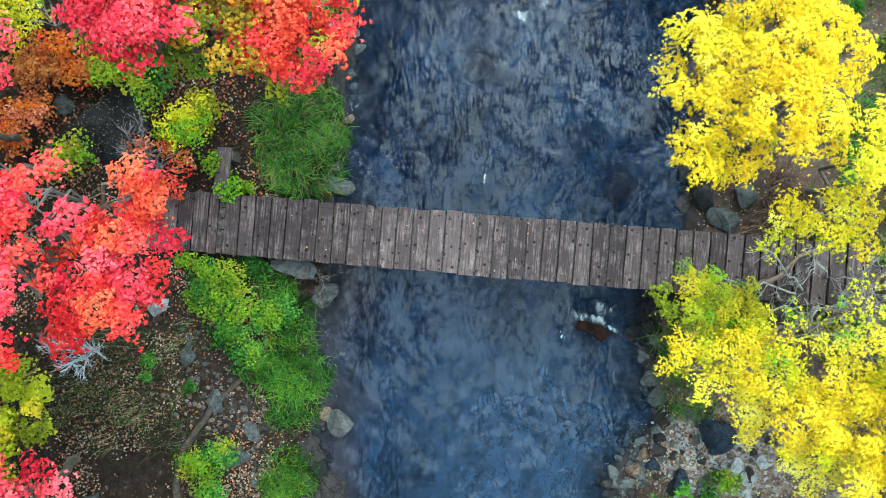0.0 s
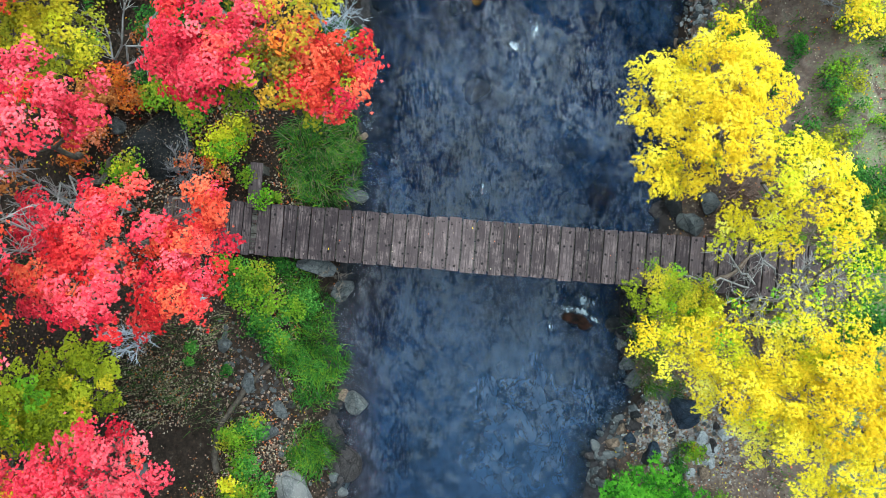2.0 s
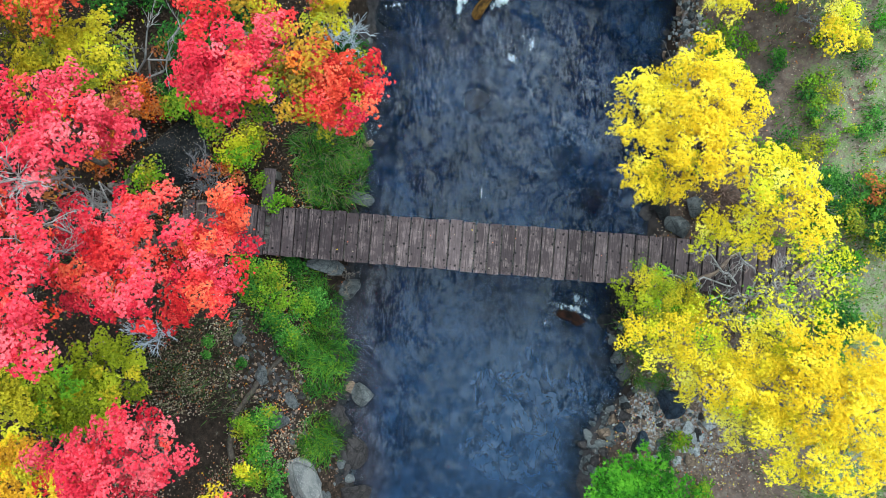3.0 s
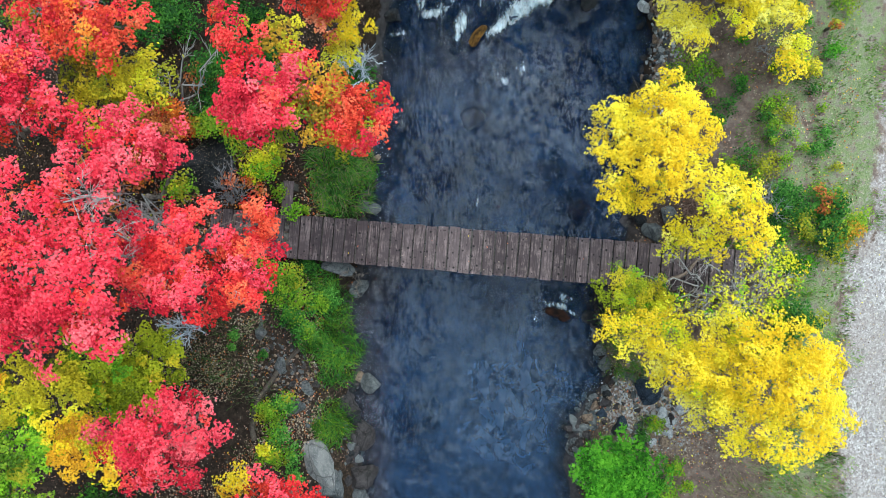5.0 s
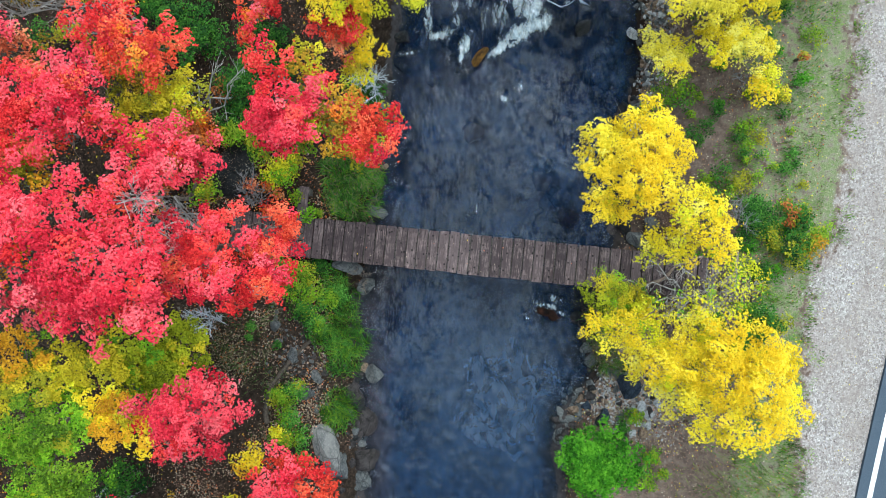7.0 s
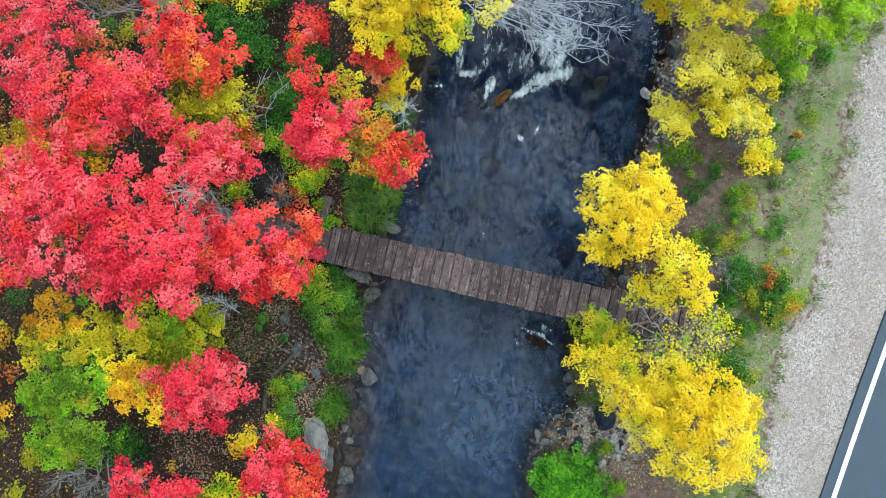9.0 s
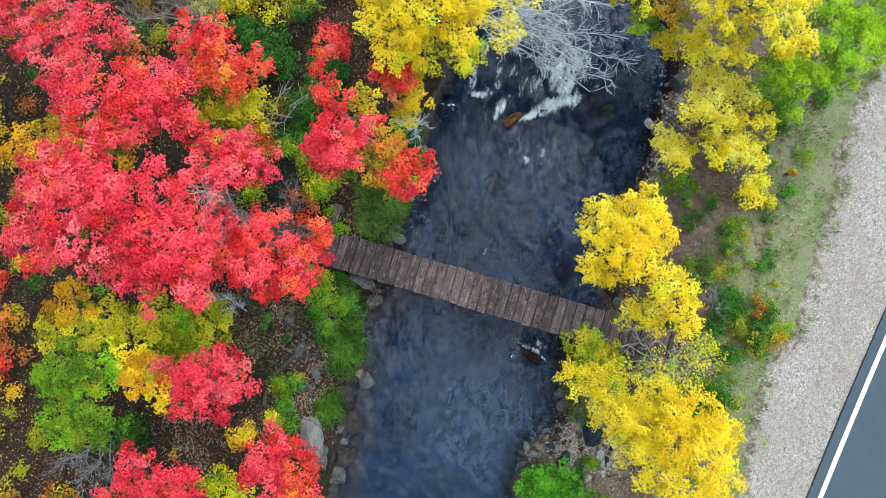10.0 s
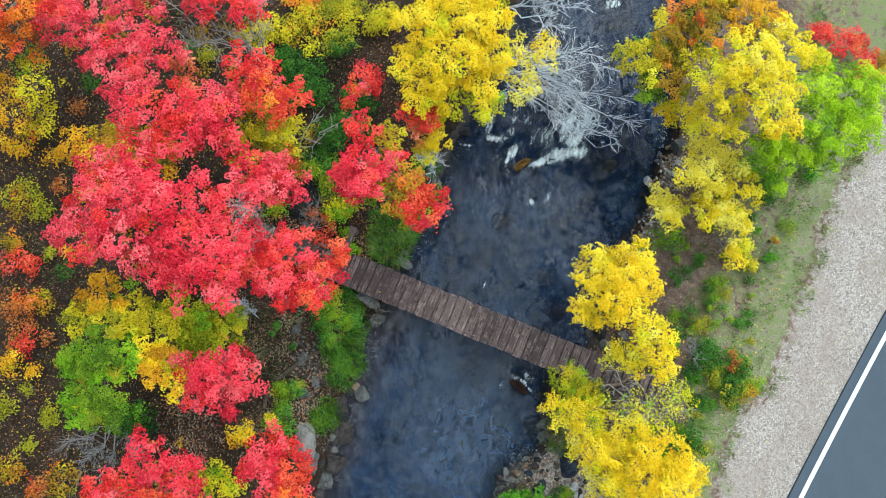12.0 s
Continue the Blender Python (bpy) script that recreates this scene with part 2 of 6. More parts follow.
    bump(n, l, b, fine, 0.8, 0.03)
    return m


def water_material():
    """Dark clear water: a murky body with pale sky reflection mixed into its colour, a glossy skin bent by curling
    ripples, and shallows through which the bed shows.
    """
    m, n, l, b = material("creek_water", 0.07)
    flow = n.new("ShaderNodeAttribute")
    flow.attribute_name = "flow"
    sep = n.new("ShaderNodeSeparateColor")
    l.new(flow.outputs["Color"], sep.inputs[0])
    shallow, calm_sheen, sides = sep.outputs[0], sep.outputs[1], sep.outputs[2]

    def math_node(op, p, q):
        t = n.new("ShaderNodeMath")
        t.operation = op
        for k, v in enumerate((p, q)):
            if hasattr(v, "links"):
                l.new(v, t.inputs[k])
            else:
                t.inputs[k].default_value = v
        return t.outputs[0]

    vec = coords(n, l, scale=(1.0, 0.7, 1.0))
    swirl = noise_tex(n, l, vec, 0.8, 3.0, 0.55, 0.6)
    veil = noise_tex(n, l, vec, 2.6, 4.0, 0.6, 1.2)
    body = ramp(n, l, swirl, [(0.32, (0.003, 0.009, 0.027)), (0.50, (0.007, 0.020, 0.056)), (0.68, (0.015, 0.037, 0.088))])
    # reflected sky and shallows, put into the body colour as a paler blue
    body = mix(n, l, math_node("MULTIPLY", calm_sheen, 0.75), body, (0.037, 0.067, 0.126))
    body = mix(n, l, ramp(n, l, veil, [(0.34, 0.50), (0.54, 0.0)]), body, (0.006, 0.011, 0.020))
    body = mix(n, l, ramp(n, l, veil, [(0.56, 0.0), (0.72, 0.12)]), body, (0.044, 0.054, 0.080))
    silt = math_node("MULTIPLY", flow.outputs["Alpha"], ramp(n, l, veil, [(0.32, 0.45), (0.60, 0.9)]))
    col = mix(n, l, silt, body, (0.074, 0.064, 0.072))
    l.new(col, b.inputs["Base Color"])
    b.inputs["IOR"].default_value, b.inputs["Specular IOR Level"].default_value = 1.34, 0.46

    def ridge(scale, stretch, distort, width):
        """Sharp-edged creases that wander with the current."""
        f = noise_tex(n, l, coords(n, l, scale=(1.0, stretch, 1.0)), scale, 2.0, 0.5, distort)
        d = math_node("ABSOLUTE", math_node("SUBTRACT", f, 0.5), 0.0)
        line = ramp(n, l, d, [(0.0, 1.0), (width, 0.0)])
        breaks = ramp(n, l, noise_tex(n, l, vec, scale * 1.1, 2.0, 0.5, 0.8), [(0.47, 0.0), (0.55, 1.0)])
        return math_node("SUBTRACT", 1.0, math_node("MULTIPLY", line, breaks))

    restless = math_node("SUBTRACT", 1.0, math_node("MULTIPLY", calm_sheen, 0.25))
    restless = math_node("MULTIPLY", restless, math_node("ADD", math_node("MULTIPLY", sides, 0.60), 0.38))
    gust = ramp(n, l, noise_tex(n, l, vec, 1.1, 3.0, 0.6, 0.8), [(0.34, 0.30), (0.60, 1.0)])
    long_waves = ridge(1.6, 0.45, 2.2, 0.026)
    mid_waves = ridge(3.4, 0.42, 2.2, 0.036)
    fine_waves = ridge(7.0, 0.40, 2.0, 0.034)
    short_waves = noise_tex(n, l, coords(n, l, scale=(1.0, 0.45, 1.0)), 11.0, 3.0, 0.6, 1.2)
    height = math_node("ADD", math_node("MULTIPLY", mid_waves, 1.0), math_node("MULTIPLY", short_waves, 0.18))
    height = math_node("ADD", math_node("MULTIPLY", height, gust), math_node("MULTIPLY", long_waves, 1.0))
    height = math_node("ADD", math_node("MULTIPLY", height, restless), math_node("MULTIPLY", fine_waves, 0.42))
    bump(n, l, b, height, 1.0, 0.048)
    # shallow water lets the stones below show through
    tr, ms = n.new("ShaderNodeBsdfTransparent"), n.new("ShaderNodeMixShader")
    tr.inputs["Color"].default_value = (0.80, 0.88, 0.94, 1)
    l.new(ramp(n, l, shallow, [(0.0, 0.14), (1.0, 0.80)]), ms.inputs["Fac"])
    l.new(b.outputs[0], ms.inputs[1])
    l.new(tr.outputs[0], ms.inputs[2])
    l.new(ms.outputs[0], n["Material Output"].inputs["Surface"])
    return m


def foam_material():
    m, n, l, b = material("white_foam", 0.6)
    vec = coords(n, l, scale=(1.0, 0.32, 1.0))
    f = noise_tex(n, l, vec, 11.0, 6.0, 0.7, 1.2)
    l.new(ramp(n, l, f, [(0.3, (0.30, 0.42, 0.52)), (0.62, (0.80, 0.86, 0.90))]), b.inputs["Base Color"])
    bump(n, l, b, f, 0.8, 0.05)
    # thin froth lets the water show
    froth = n.new("ShaderNodeAttribute")
    froth.attribute_name = "froth"
    add, half = n.new("ShaderNodeMath"), n.new("ShaderNodeMath")
    add.operation, half.operation, half.inputs[1].default_value = "ADD", "MULTIPLY", 1.7
    l.new(noise_tex(n, l, vec, 15.0, 6.0, 0.75, 1.6), half.inputs[0])
    l.new(half.outputs[0], add.inputs[0])
    l.new(froth.outputs["Fac"], add.inputs[1])
    tr, ms = n.new("ShaderNodeBsdfTransparent"), n.new("ShaderNodeMixShader")
    scale = n.new("ShaderNodeMath")
    scale.operation, scale.inputs[1].default_value = "MULTIPLY", 0.4
    l.new(add.outputs[0], scale.inputs[0])
    l.new(ramp(n, l, scale.outputs[0], [(0.46, 0.0), (0.86, 0.92)]), ms.inputs["Fac"])
    l.new(tr.outputs[0], ms.inputs[1])
    l.new(b.outputs[0], ms.inputs[2])
    l.new(ms.outputs[0], n["Material Output"].inputs["Surface"])
    return m


def plain_material(name, a, c, scale, rough=0.85, bumpy=0.4):
    m, n, l, b = material(name, rough)
    vec = coords(n, l)
    f, g = noise_tex(n, l, vec, scale, 6.0, 0.7), noise_tex(n, l, vec, scale * 0.04, 4.0)
    col = mix(n, l, ramp(n, l, f, [(0.3, 0.0), (0.7, 1.0)]), a, c)
    col = mix(n, l, ramp(n, l, g, [(0.4, 0.0), (0.7, 0.35)]), col, a)
    l.new(col, b.inputs["Base Color"])
    bump(n, l, b, f, bumpy, 0.01)
    return m


GROUND, WATER, FOAM = ground_material(), water_material(), foam_material()
ASPHALT = plain_material("grey_asphalt", (0.046, 0.064, 0.092), (0.084, 0.106, 0.138), 60.0)
LINE_PAINT = plain_material("white_road_paint", (0.60, 0.60, 0.60), (0.82, 0.82, 0.82), 40.0, 0.6, 0.2)

# ---- lie of the land ----
LEFT_Y = [-60, -10, -6, -4.5, -3.7, -2.85, -1.6, -0.4, 1.0, 2.5, 5.0, 7.5, 10.6, 14, 60]
LEFT_X = [-2.2, -2.0, -2.1, -2.1, -2.4, -2.05, -2.35, -2.05, -1.95, -1.75, -1.6, -1.2, -0.85, -0.5, 0.5]
RIGHT_Y = [-60, -10, -6, -4.4, -3.9, -3.4, -2.9, -2.4, -0.8, 0.5, 2.5, 3.6, 4.9, 6.0, 7.7, 9.3, 12.3, 16, 60]
RIGHT_X = [3.0, 3.0, 3.1, 2.95, 3.05, 3.45, 3.95, 3.65, 3.6, 4.5, 4.4, 4.5, 4.9, 4.7, 4.9, 4.4, 4.2, 4.2, 5.0]


def ease(v):
    v = np.clip(v, 0, 1)
    return v * v * (3 - 2 * v)


def lumps(x, y, s, seed=0.0):
    """Cheap smooth unevenness between about -1 and 1."""
    return (np.sin(x * s + 1.7 * np.sin(y * s * 0.63 + seed) + seed) + np.sin(y * s * 1.13 + 1.9 * np.sin(x * s * 0.71 + 2.1 + seed))
            + 0.6 * np.sin((x + y) * s * 1.9 + 1.3 * np.sin((x - y) * s * 1.3) + seed)) / 2.6


def water_level(y):
    return WATER_Z + 0.32 * ease((np.asarray(y) - 5.2) / 1.3)


def land(x, y):
    x, y = np.asarray(x, float), np.asarray(y, float)
    xl, xr = np.interp(y, LEFT_Y, LEFT_X), np.interp(y, RIGHT_Y, RIGHT_X)
    xl, xr = xl + 0.10 * lumps(y, y * 0.3, 3.1), xr + 0.10 * lumps(y, y * 0.4, 2.7, 1.0)
    lift = 0.32 * ease((y - 5.2) / 1.3)
    dl, dr = xl - x, x - xr
    left = 0.75 * (1 - np.exp(-np.maximum(dl, 0) / 0.8)) + 0.07 * np.clip(dl, 0, 40)
    right = 0.45 * (1 - np.exp(-np.maximum(dr, 0) / 0.5)) + 1.33 * ease((x - 4.6) / 2.9)
    wet = np.minimum(-dl, -dr)
    bed = -0.42 * (1 - np.exp(-np.maximum(wet, 0) / 0.5)) + 0.09 * lumps(x, y, 5.0)
    z = np.where(dl > 0, left, np.where(dr > 0, right, bed))
    rough = np.where(x > 8.3, 0.012, 0.045)
    z = z + rough * (lumps(x, y, 2.3, 0.4) + 0.6 * lumps(x, y, 6.1, 2.2))
    far = np.where(x > 8.3, 0.0, lift)
    return WATER_Z + z + np.where(x > 6.5, far * np.clip((8.3 - x) / 1.8, 0, 1), lift)


def road_edge(y):
    y = np.asarray(y, float)
    c = np.clip(y, -8, 12)
    return 10.83 + 0.222 * c + 0.003 * c * c + np.where(y > 12, (y - 12) * 0.294, np.where(y < -8, (y + 8) * 0.174, 0))


GRAVEL_Y = [-60, -6, -3.9, -2.8, -2.0, -1.3, -0.6, 0.5, 1.4, 2.4, 3.5, 4.5, 5.9, 7.1, 9.0, 11, 16, 60]
GRAVEL_X = [7.5, 8.1, 8.25, 8.40, 8.36, 8.26, 8.25, 8.8, 9.05, 9.14, 9.18, 9.28, 9.34, 9.5, 9.9, 10.6, 12.4, 28]


def sheet(name, xs, ys, zf, mat):
    X, Y = np.meshgrid(xs, ys)
    Z = zf(X, Y)
    nx, ny = len(xs), len(ys)
    i = np.arange(nx * ny).reshape(ny, nx)
    q = np.stack([i[:-1, :-1], i[:-1, 1:], i[1:, 1:], i[1:, :-1]], -1).reshape(-1, 4)
    me = quads_mesh(name, np.stack([X, Y, Z], -1).reshape(-1, 3), q)
    me.materials.append(mat)
    me.shade_smooth()
    return new(name, me), X, Y


def quads_mesh(name, verts, quads, mat_index=None):
    me = bpy.data.meshes.new(name)
    me.vertices.add(len(verts))
    me.vertices.foreach_set("co", np.ascontiguousarray(verts, np.float32).ravel())
    me.loops.add(quads.size)
    me.loops.foreach_set("vertex_index", np.ascontiguousarray(quads, np.int32).ravel())
    me.polygons.add(len(quads))
    me.polygons.foreach_set("loop_start", np.arange(0, quads.size, 4, dtype=np.int32))
    if mat_index is not None:
        me.polygons.foreach_set("material_index", np.ascontiguousarray(mat_index, np.int32))
    me.update(calc_edges=True)
    return me


def spread(lo, hi, step, reach, grow=1.35):
    mid = np.arange(lo, hi + step * 0.5, step)
    out, d = [], step
    while sum(out) < reach:
        d *= grow
        out.append(d)
    side = np.cumsum(out)
    return np.concatenate([(lo - side)[::-1], mid, hi + side])


ground, GX, GY = sheet("ground", spread(-15, 13, 0.14, 900), spread(-11, 18, 0.14, 900), land, GROUND)
tagged(ground, "leaf-strewn brown forest floor with grassy and gravelly strips", "ground", kind="structure")
gx = np.interp(GY, GRAVEL_Y, GRAVEL_X) + 0.12 * lumps(GX, GY, 2.6) + 0.06 * lumps(GX, GY, 7.0, 1.0)
gravel = ease((GX - gx + 0.35) / 1.3) * 0.95
gravel = np.maximum(gravel, 0.62 * np.exp(-0.5 * (((GX - 4.9) / 0.8) ** 2 + ((GY + 3.5) / 0.7) ** 2)))
gravel = np.maximum(gravel, 0.45 * np.exp(-0.5 * (((GX - 5.1) / 0.35) ** 2 + ((GY - 5.8) / 1.3) ** 2)))
turf_zone = ease((GX - gx + 1.9) / 1.0) * (1 - ease((GX - gx + 0.1) / 0.4)) * 0.55
turf_zone = np.maximum(turf_zone, 0.42 * ease((GX - 6.2) / 1.2) * (GX < gx))
mud_zone = np.where(land(GX, GY) < water_level(GY) + 0.16, 0.8, 0.0)
cover = ground.data.color_attributes.new("cover", "FLOAT_COLOR", "POINT")
cover.data.foreach_set("color", np.stack([gravel, turf_zone, mud_zone, ease((GX - 3.0) / 1.4) * (1 - 0.8 * np.exp(-((GX - 5.0) / 1.1) ** 2 - ((GY - 1.6) / 1.9) ** 2))], -1).astype(np.float32).ravel())

creek, _, _ = sheet("water", np.arange(-3.4, 6.2, 0.08), spread(-9, 14, 0.08, 50),
                    lambda x, y: water_level(y) + 0.010 * lumps(x, y, 5.5) + 0.006 * lumps(x, y, 11.0, 1.0)
                    + 0.05 * ease(1 - np.abs(y - 5.8) / 1.5) * lumps(x, y, 7.0, 3.0), WATER)
CX, CY = np.meshgrid(np.arange(-3.4, 6.2, 0.08), spread(-9, 14, 0.08, 50))
depth = water_level(CY) - land(CX, CY)
shoal = 1 - ease((depth - 0.02) / 0.26)
bank_l, bank_r = np.interp(CY, LEFT_Y, LEFT_X), np.interp(CY, RIGHT_Y, RIGHT_X)
shoal = np.maximum(shoal, 0.45 * (1 - ease((CX - bank_l - 0.15) / 0.75)))
shoal = np.maximum(shoal, 0.7 * (1 - ease((bank_r - CX - 0.05) / 0.5)))
for sx, sy, sr, amount in ((2.70, -1.40, 0.40, 0.75), (3.25, 1.18, 0.35, 0.7), (2.45, 2.10, 0.32, 0.5), (0.62, 3.30, 0.40, 0.5), (1.2, -0.9, 0.5, 0.4), (0.2, 5.0, 0.9, 0.35)):
    shoal = np.maximum(shoal, amount * np.exp(-(((CX - sx) ** 2 + (CY - sy) ** 2) / sr ** 2)))
silt = 0.72 * (1 - ease((CX - bank_l - 0.15 + 0.3 * lumps(CX, CY, 1.9, 0.8)) / 1.0)) * (1 - ease((CY - 0.2) / 1.5))
sides = ease((np.abs(CX - 1.0) - 0.9) / 1.6)
# where the colour imitates sky reflection over shallows; ripples also ease here
pool_sheen = 0.95 * np.exp(-0.5 * (((CX - 1.5) / 1.9) ** 2 + ((CY + 3.6) / 1.9) ** 2)) + 0.20 * np.exp(-0.5 * (((CX - 1.3) / 0.9) ** 2 + ((CY - 2.4) / 1.3) ** 2))
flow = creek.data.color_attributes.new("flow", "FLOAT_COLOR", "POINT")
flow.data.foreach_set("color", np.stack([shoal, np.clip(pool_sheen, 0, 1), sides, silt], -1).astype(np.float32).ravel())
tagged(creek, "slate blue rippling creek water flowing under the footbridge", "water", kind="structure")


def strip(name, edge, a, b, z, mat, label, category):
    ys = spread(-14, 22, 0.5, 300)
    bm = bmesh.new()
    rows = []
    for y in ys:
        e = float(edge(y))
        rows.append([bm.verts.new((e + a, y, z - 0.3)), bm.verts.new((e + a, y, z)), bm.verts.new((e + b, y, z)), bm.verts.new((e + b, y, z - 0.3))])
    for r, s in zip(rows, rows[1:]):
        for k in range(3):
            bm.faces.new((r[k], r[k + 1], s[k + 1], s[k]))
    bmesh.ops.recalc_face_normals(bm, faces=bm.faces)
    me = bpy.data.meshes.new(name)
    bm.to_mesh(me)
    me.materials.append(mat)
    return tagged(new(name, me), label, category, kind="structure")


road = strip("road", road_edge, 0.0, 7.0, 1.49, ASPHALT, "grey asphalt road with a painted white edge line", "road")
road_line = strip("road_line", road_edge, 0.25, 0.37, 1.495, LINE_PAINT, "painted solid white edge line on the asphalt", "road marking")

# ---- builders ----
def part(name, data, mat, parent, label=""):
    if isinstance(data, bmesh.types.BMesh):
        me = bpy.data.meshes.new(name)
        data.to_mesh(me)
        data.free()
    else:
        me = data
    if mat is not None:
        me.materials.append(mat)
    ob = new(name, me)
    ob.parent = parent
    if label:
        ob["label"] = label
    return ob


def tube(bm, pts, r0, r1, sides=6):
    """A tapered limb along pts."""
    pts = [Vector(p) for p in pts]
    rings = []
    for i, p in enumerate(pts):
        d = (pts[min(i + 1, len(pts) - 1)] - pts[max(i - 1, 0)]).normalized()
        u = d.orthogonal().normalized()
        v = d.cross(u)
        r = r0 + (r1 - r0) * i / (len(pts) - 1)
        rings.append([bm.verts.new(p + r * (math.cos(a) * u + math.sin(a) * v)) for a in (k * math.tau / sides for k in range(sides))])
    for a, b in zip(rings, rings[1:]):
        for k in range(sides):
            bm.faces.new((a[k], a[(k + 1) % sides], b[(k + 1) % sides], b[k]))
    bm.faces.new(rings[-1])
    bm.faces.new(rings[0][::-1])


def bent(a, b, rng, sag=0.12, n=5):
    a, b = Vector(a), Vector(b)
    d = (b - a).length
    out = []
    for i in range(n + 1):
        f = i / n
        w = math.sin(f * math.pi) * sag * d
        out.append(a.lerp(b, f) + Vector((rng.uniform(-1, 1), rng.uniform(-1, 1), rng.uniform(-0.3, 1))) * w * (0 < i < n))
    return out


def kites(angles, length, width, waist=0.5):
    """The outline of a lobed leaf, as kites that meet at its stalk."""
    verts, faces = [(0, 0, 0)], []
    for a, s in angles:
        c, d = math.cos(a), math.sin(a)
        L, w = length * s, width * s
        for f, g, z in ((waist, w, 0.05), (1.0, 0.0, -0.12), (waist, -w, 0.05)):
            verts.append((f * L * c - g * d, f * L * d + g * c, z * L))
        k = len(verts)
        faces.append((0, k - 3, k - 2, k - 1))
    return np.array(verts), np.array(faces)


def trefoil(side, reach, notch, notch_at, droop=0.12):
    """A three-pointed leaf folded along its midrib: two halves, each with a notch between its points."""
    half = [(notch * math.cos(notch_at), notch * math.sin(notch_at), 0.05), (reach * math.cos(side), reach * math.sin(side), -droop * 0.8)]
    verts = [(0, 0, 0), (1, 0, -droop), *half, *((x, -y, z) for x, y, z in half)]
    return np.array(verts, float), np.array([[0, 1, 2, 3], [0, 5, 4, 1]])


SHAPE = {
    "maple": trefoil(1.15, 0.85, 0.60, 0.60),
    "pointed": trefoil(0.95, 0.85, 0.36, 0.50),
    "oval": kites([(0, 1.0)], 1.0, 0.34, 0.5),
}
LEAF_AREA = {"maple": 0.56, "pointed": 0.35, "oval": 0.34}


def set_tone(me, tone):
    me.attributes.new("tone", "FLOAT", "POINT").data.foreach_set("value", np.ascontiguousarray(tone, np.float32))


def place_leaves(shape, pos, normal, heading, size):
    """Many copies of a leaf shape: verts and quads."""
    tv, tf = SHAPE[shape]
    nrm = normal / np.linalg.norm(normal, axis=1, keepdims=True)
    hd = heading - nrm * np.sum(heading * nrm, 1, keepdims=True)
    hd /= np.linalg.norm(hd, axis=1, keepdims=True) + 1e-9
    sd = np.cross(nrm, hd)
    v = (pos[:, None, :] + size[:, None, None] * (tv[None, :, 0:1] * hd[:, None, :] + tv[None, :, 1:2] * sd[:, None, :] + tv[None, :, 2:3] * nrm[:, None, :]))
    q = tf[None] + (np.arange(len(pos)) * len(tv))[:, None, None]
    return v.reshape(-1, 3), q.reshape(-1, 4)


# tufts of these kinds turn up among the first
KIN = {
    "crimson": ["pink_red", "scarlet", "crimson"], "pink_red": ["crimson", "pink_red", "scarlet"], "scarlet": ["orange_red", "crimson", "pink_red"],
    "orange_red": ["scarlet", "orange", "crimson", "scarlet"], "orange": ["orange_red", "peach"], "orange_olive": ["orange", "olive_gold", "olive"],
    "gold": ["gold_yellow", "yellow"], "gold_yellow": ["gold", "yellow", "lime_gold"], "yellow": ["gold_yellow", "lime_gold", "pale_yellow"],
    "pale_yellow": ["yellow", "pale_yellow"], "lime_gold": ["yellow", "lime", "olive_gold"], "olive_gold": ["lime_gold", "olive"],
    "olive_lime": ["lime", "olive_lime", "olive_gold"], "lime_dull": ["lime", "olive", "lime_dull"], "lime": ["lime_dull", "lime_gold", "lime"], "spring_green": ["lime", "spring_green", "spring_green"], "gold_orange": ["olive_gold", "orange_olive", "gold"],
}


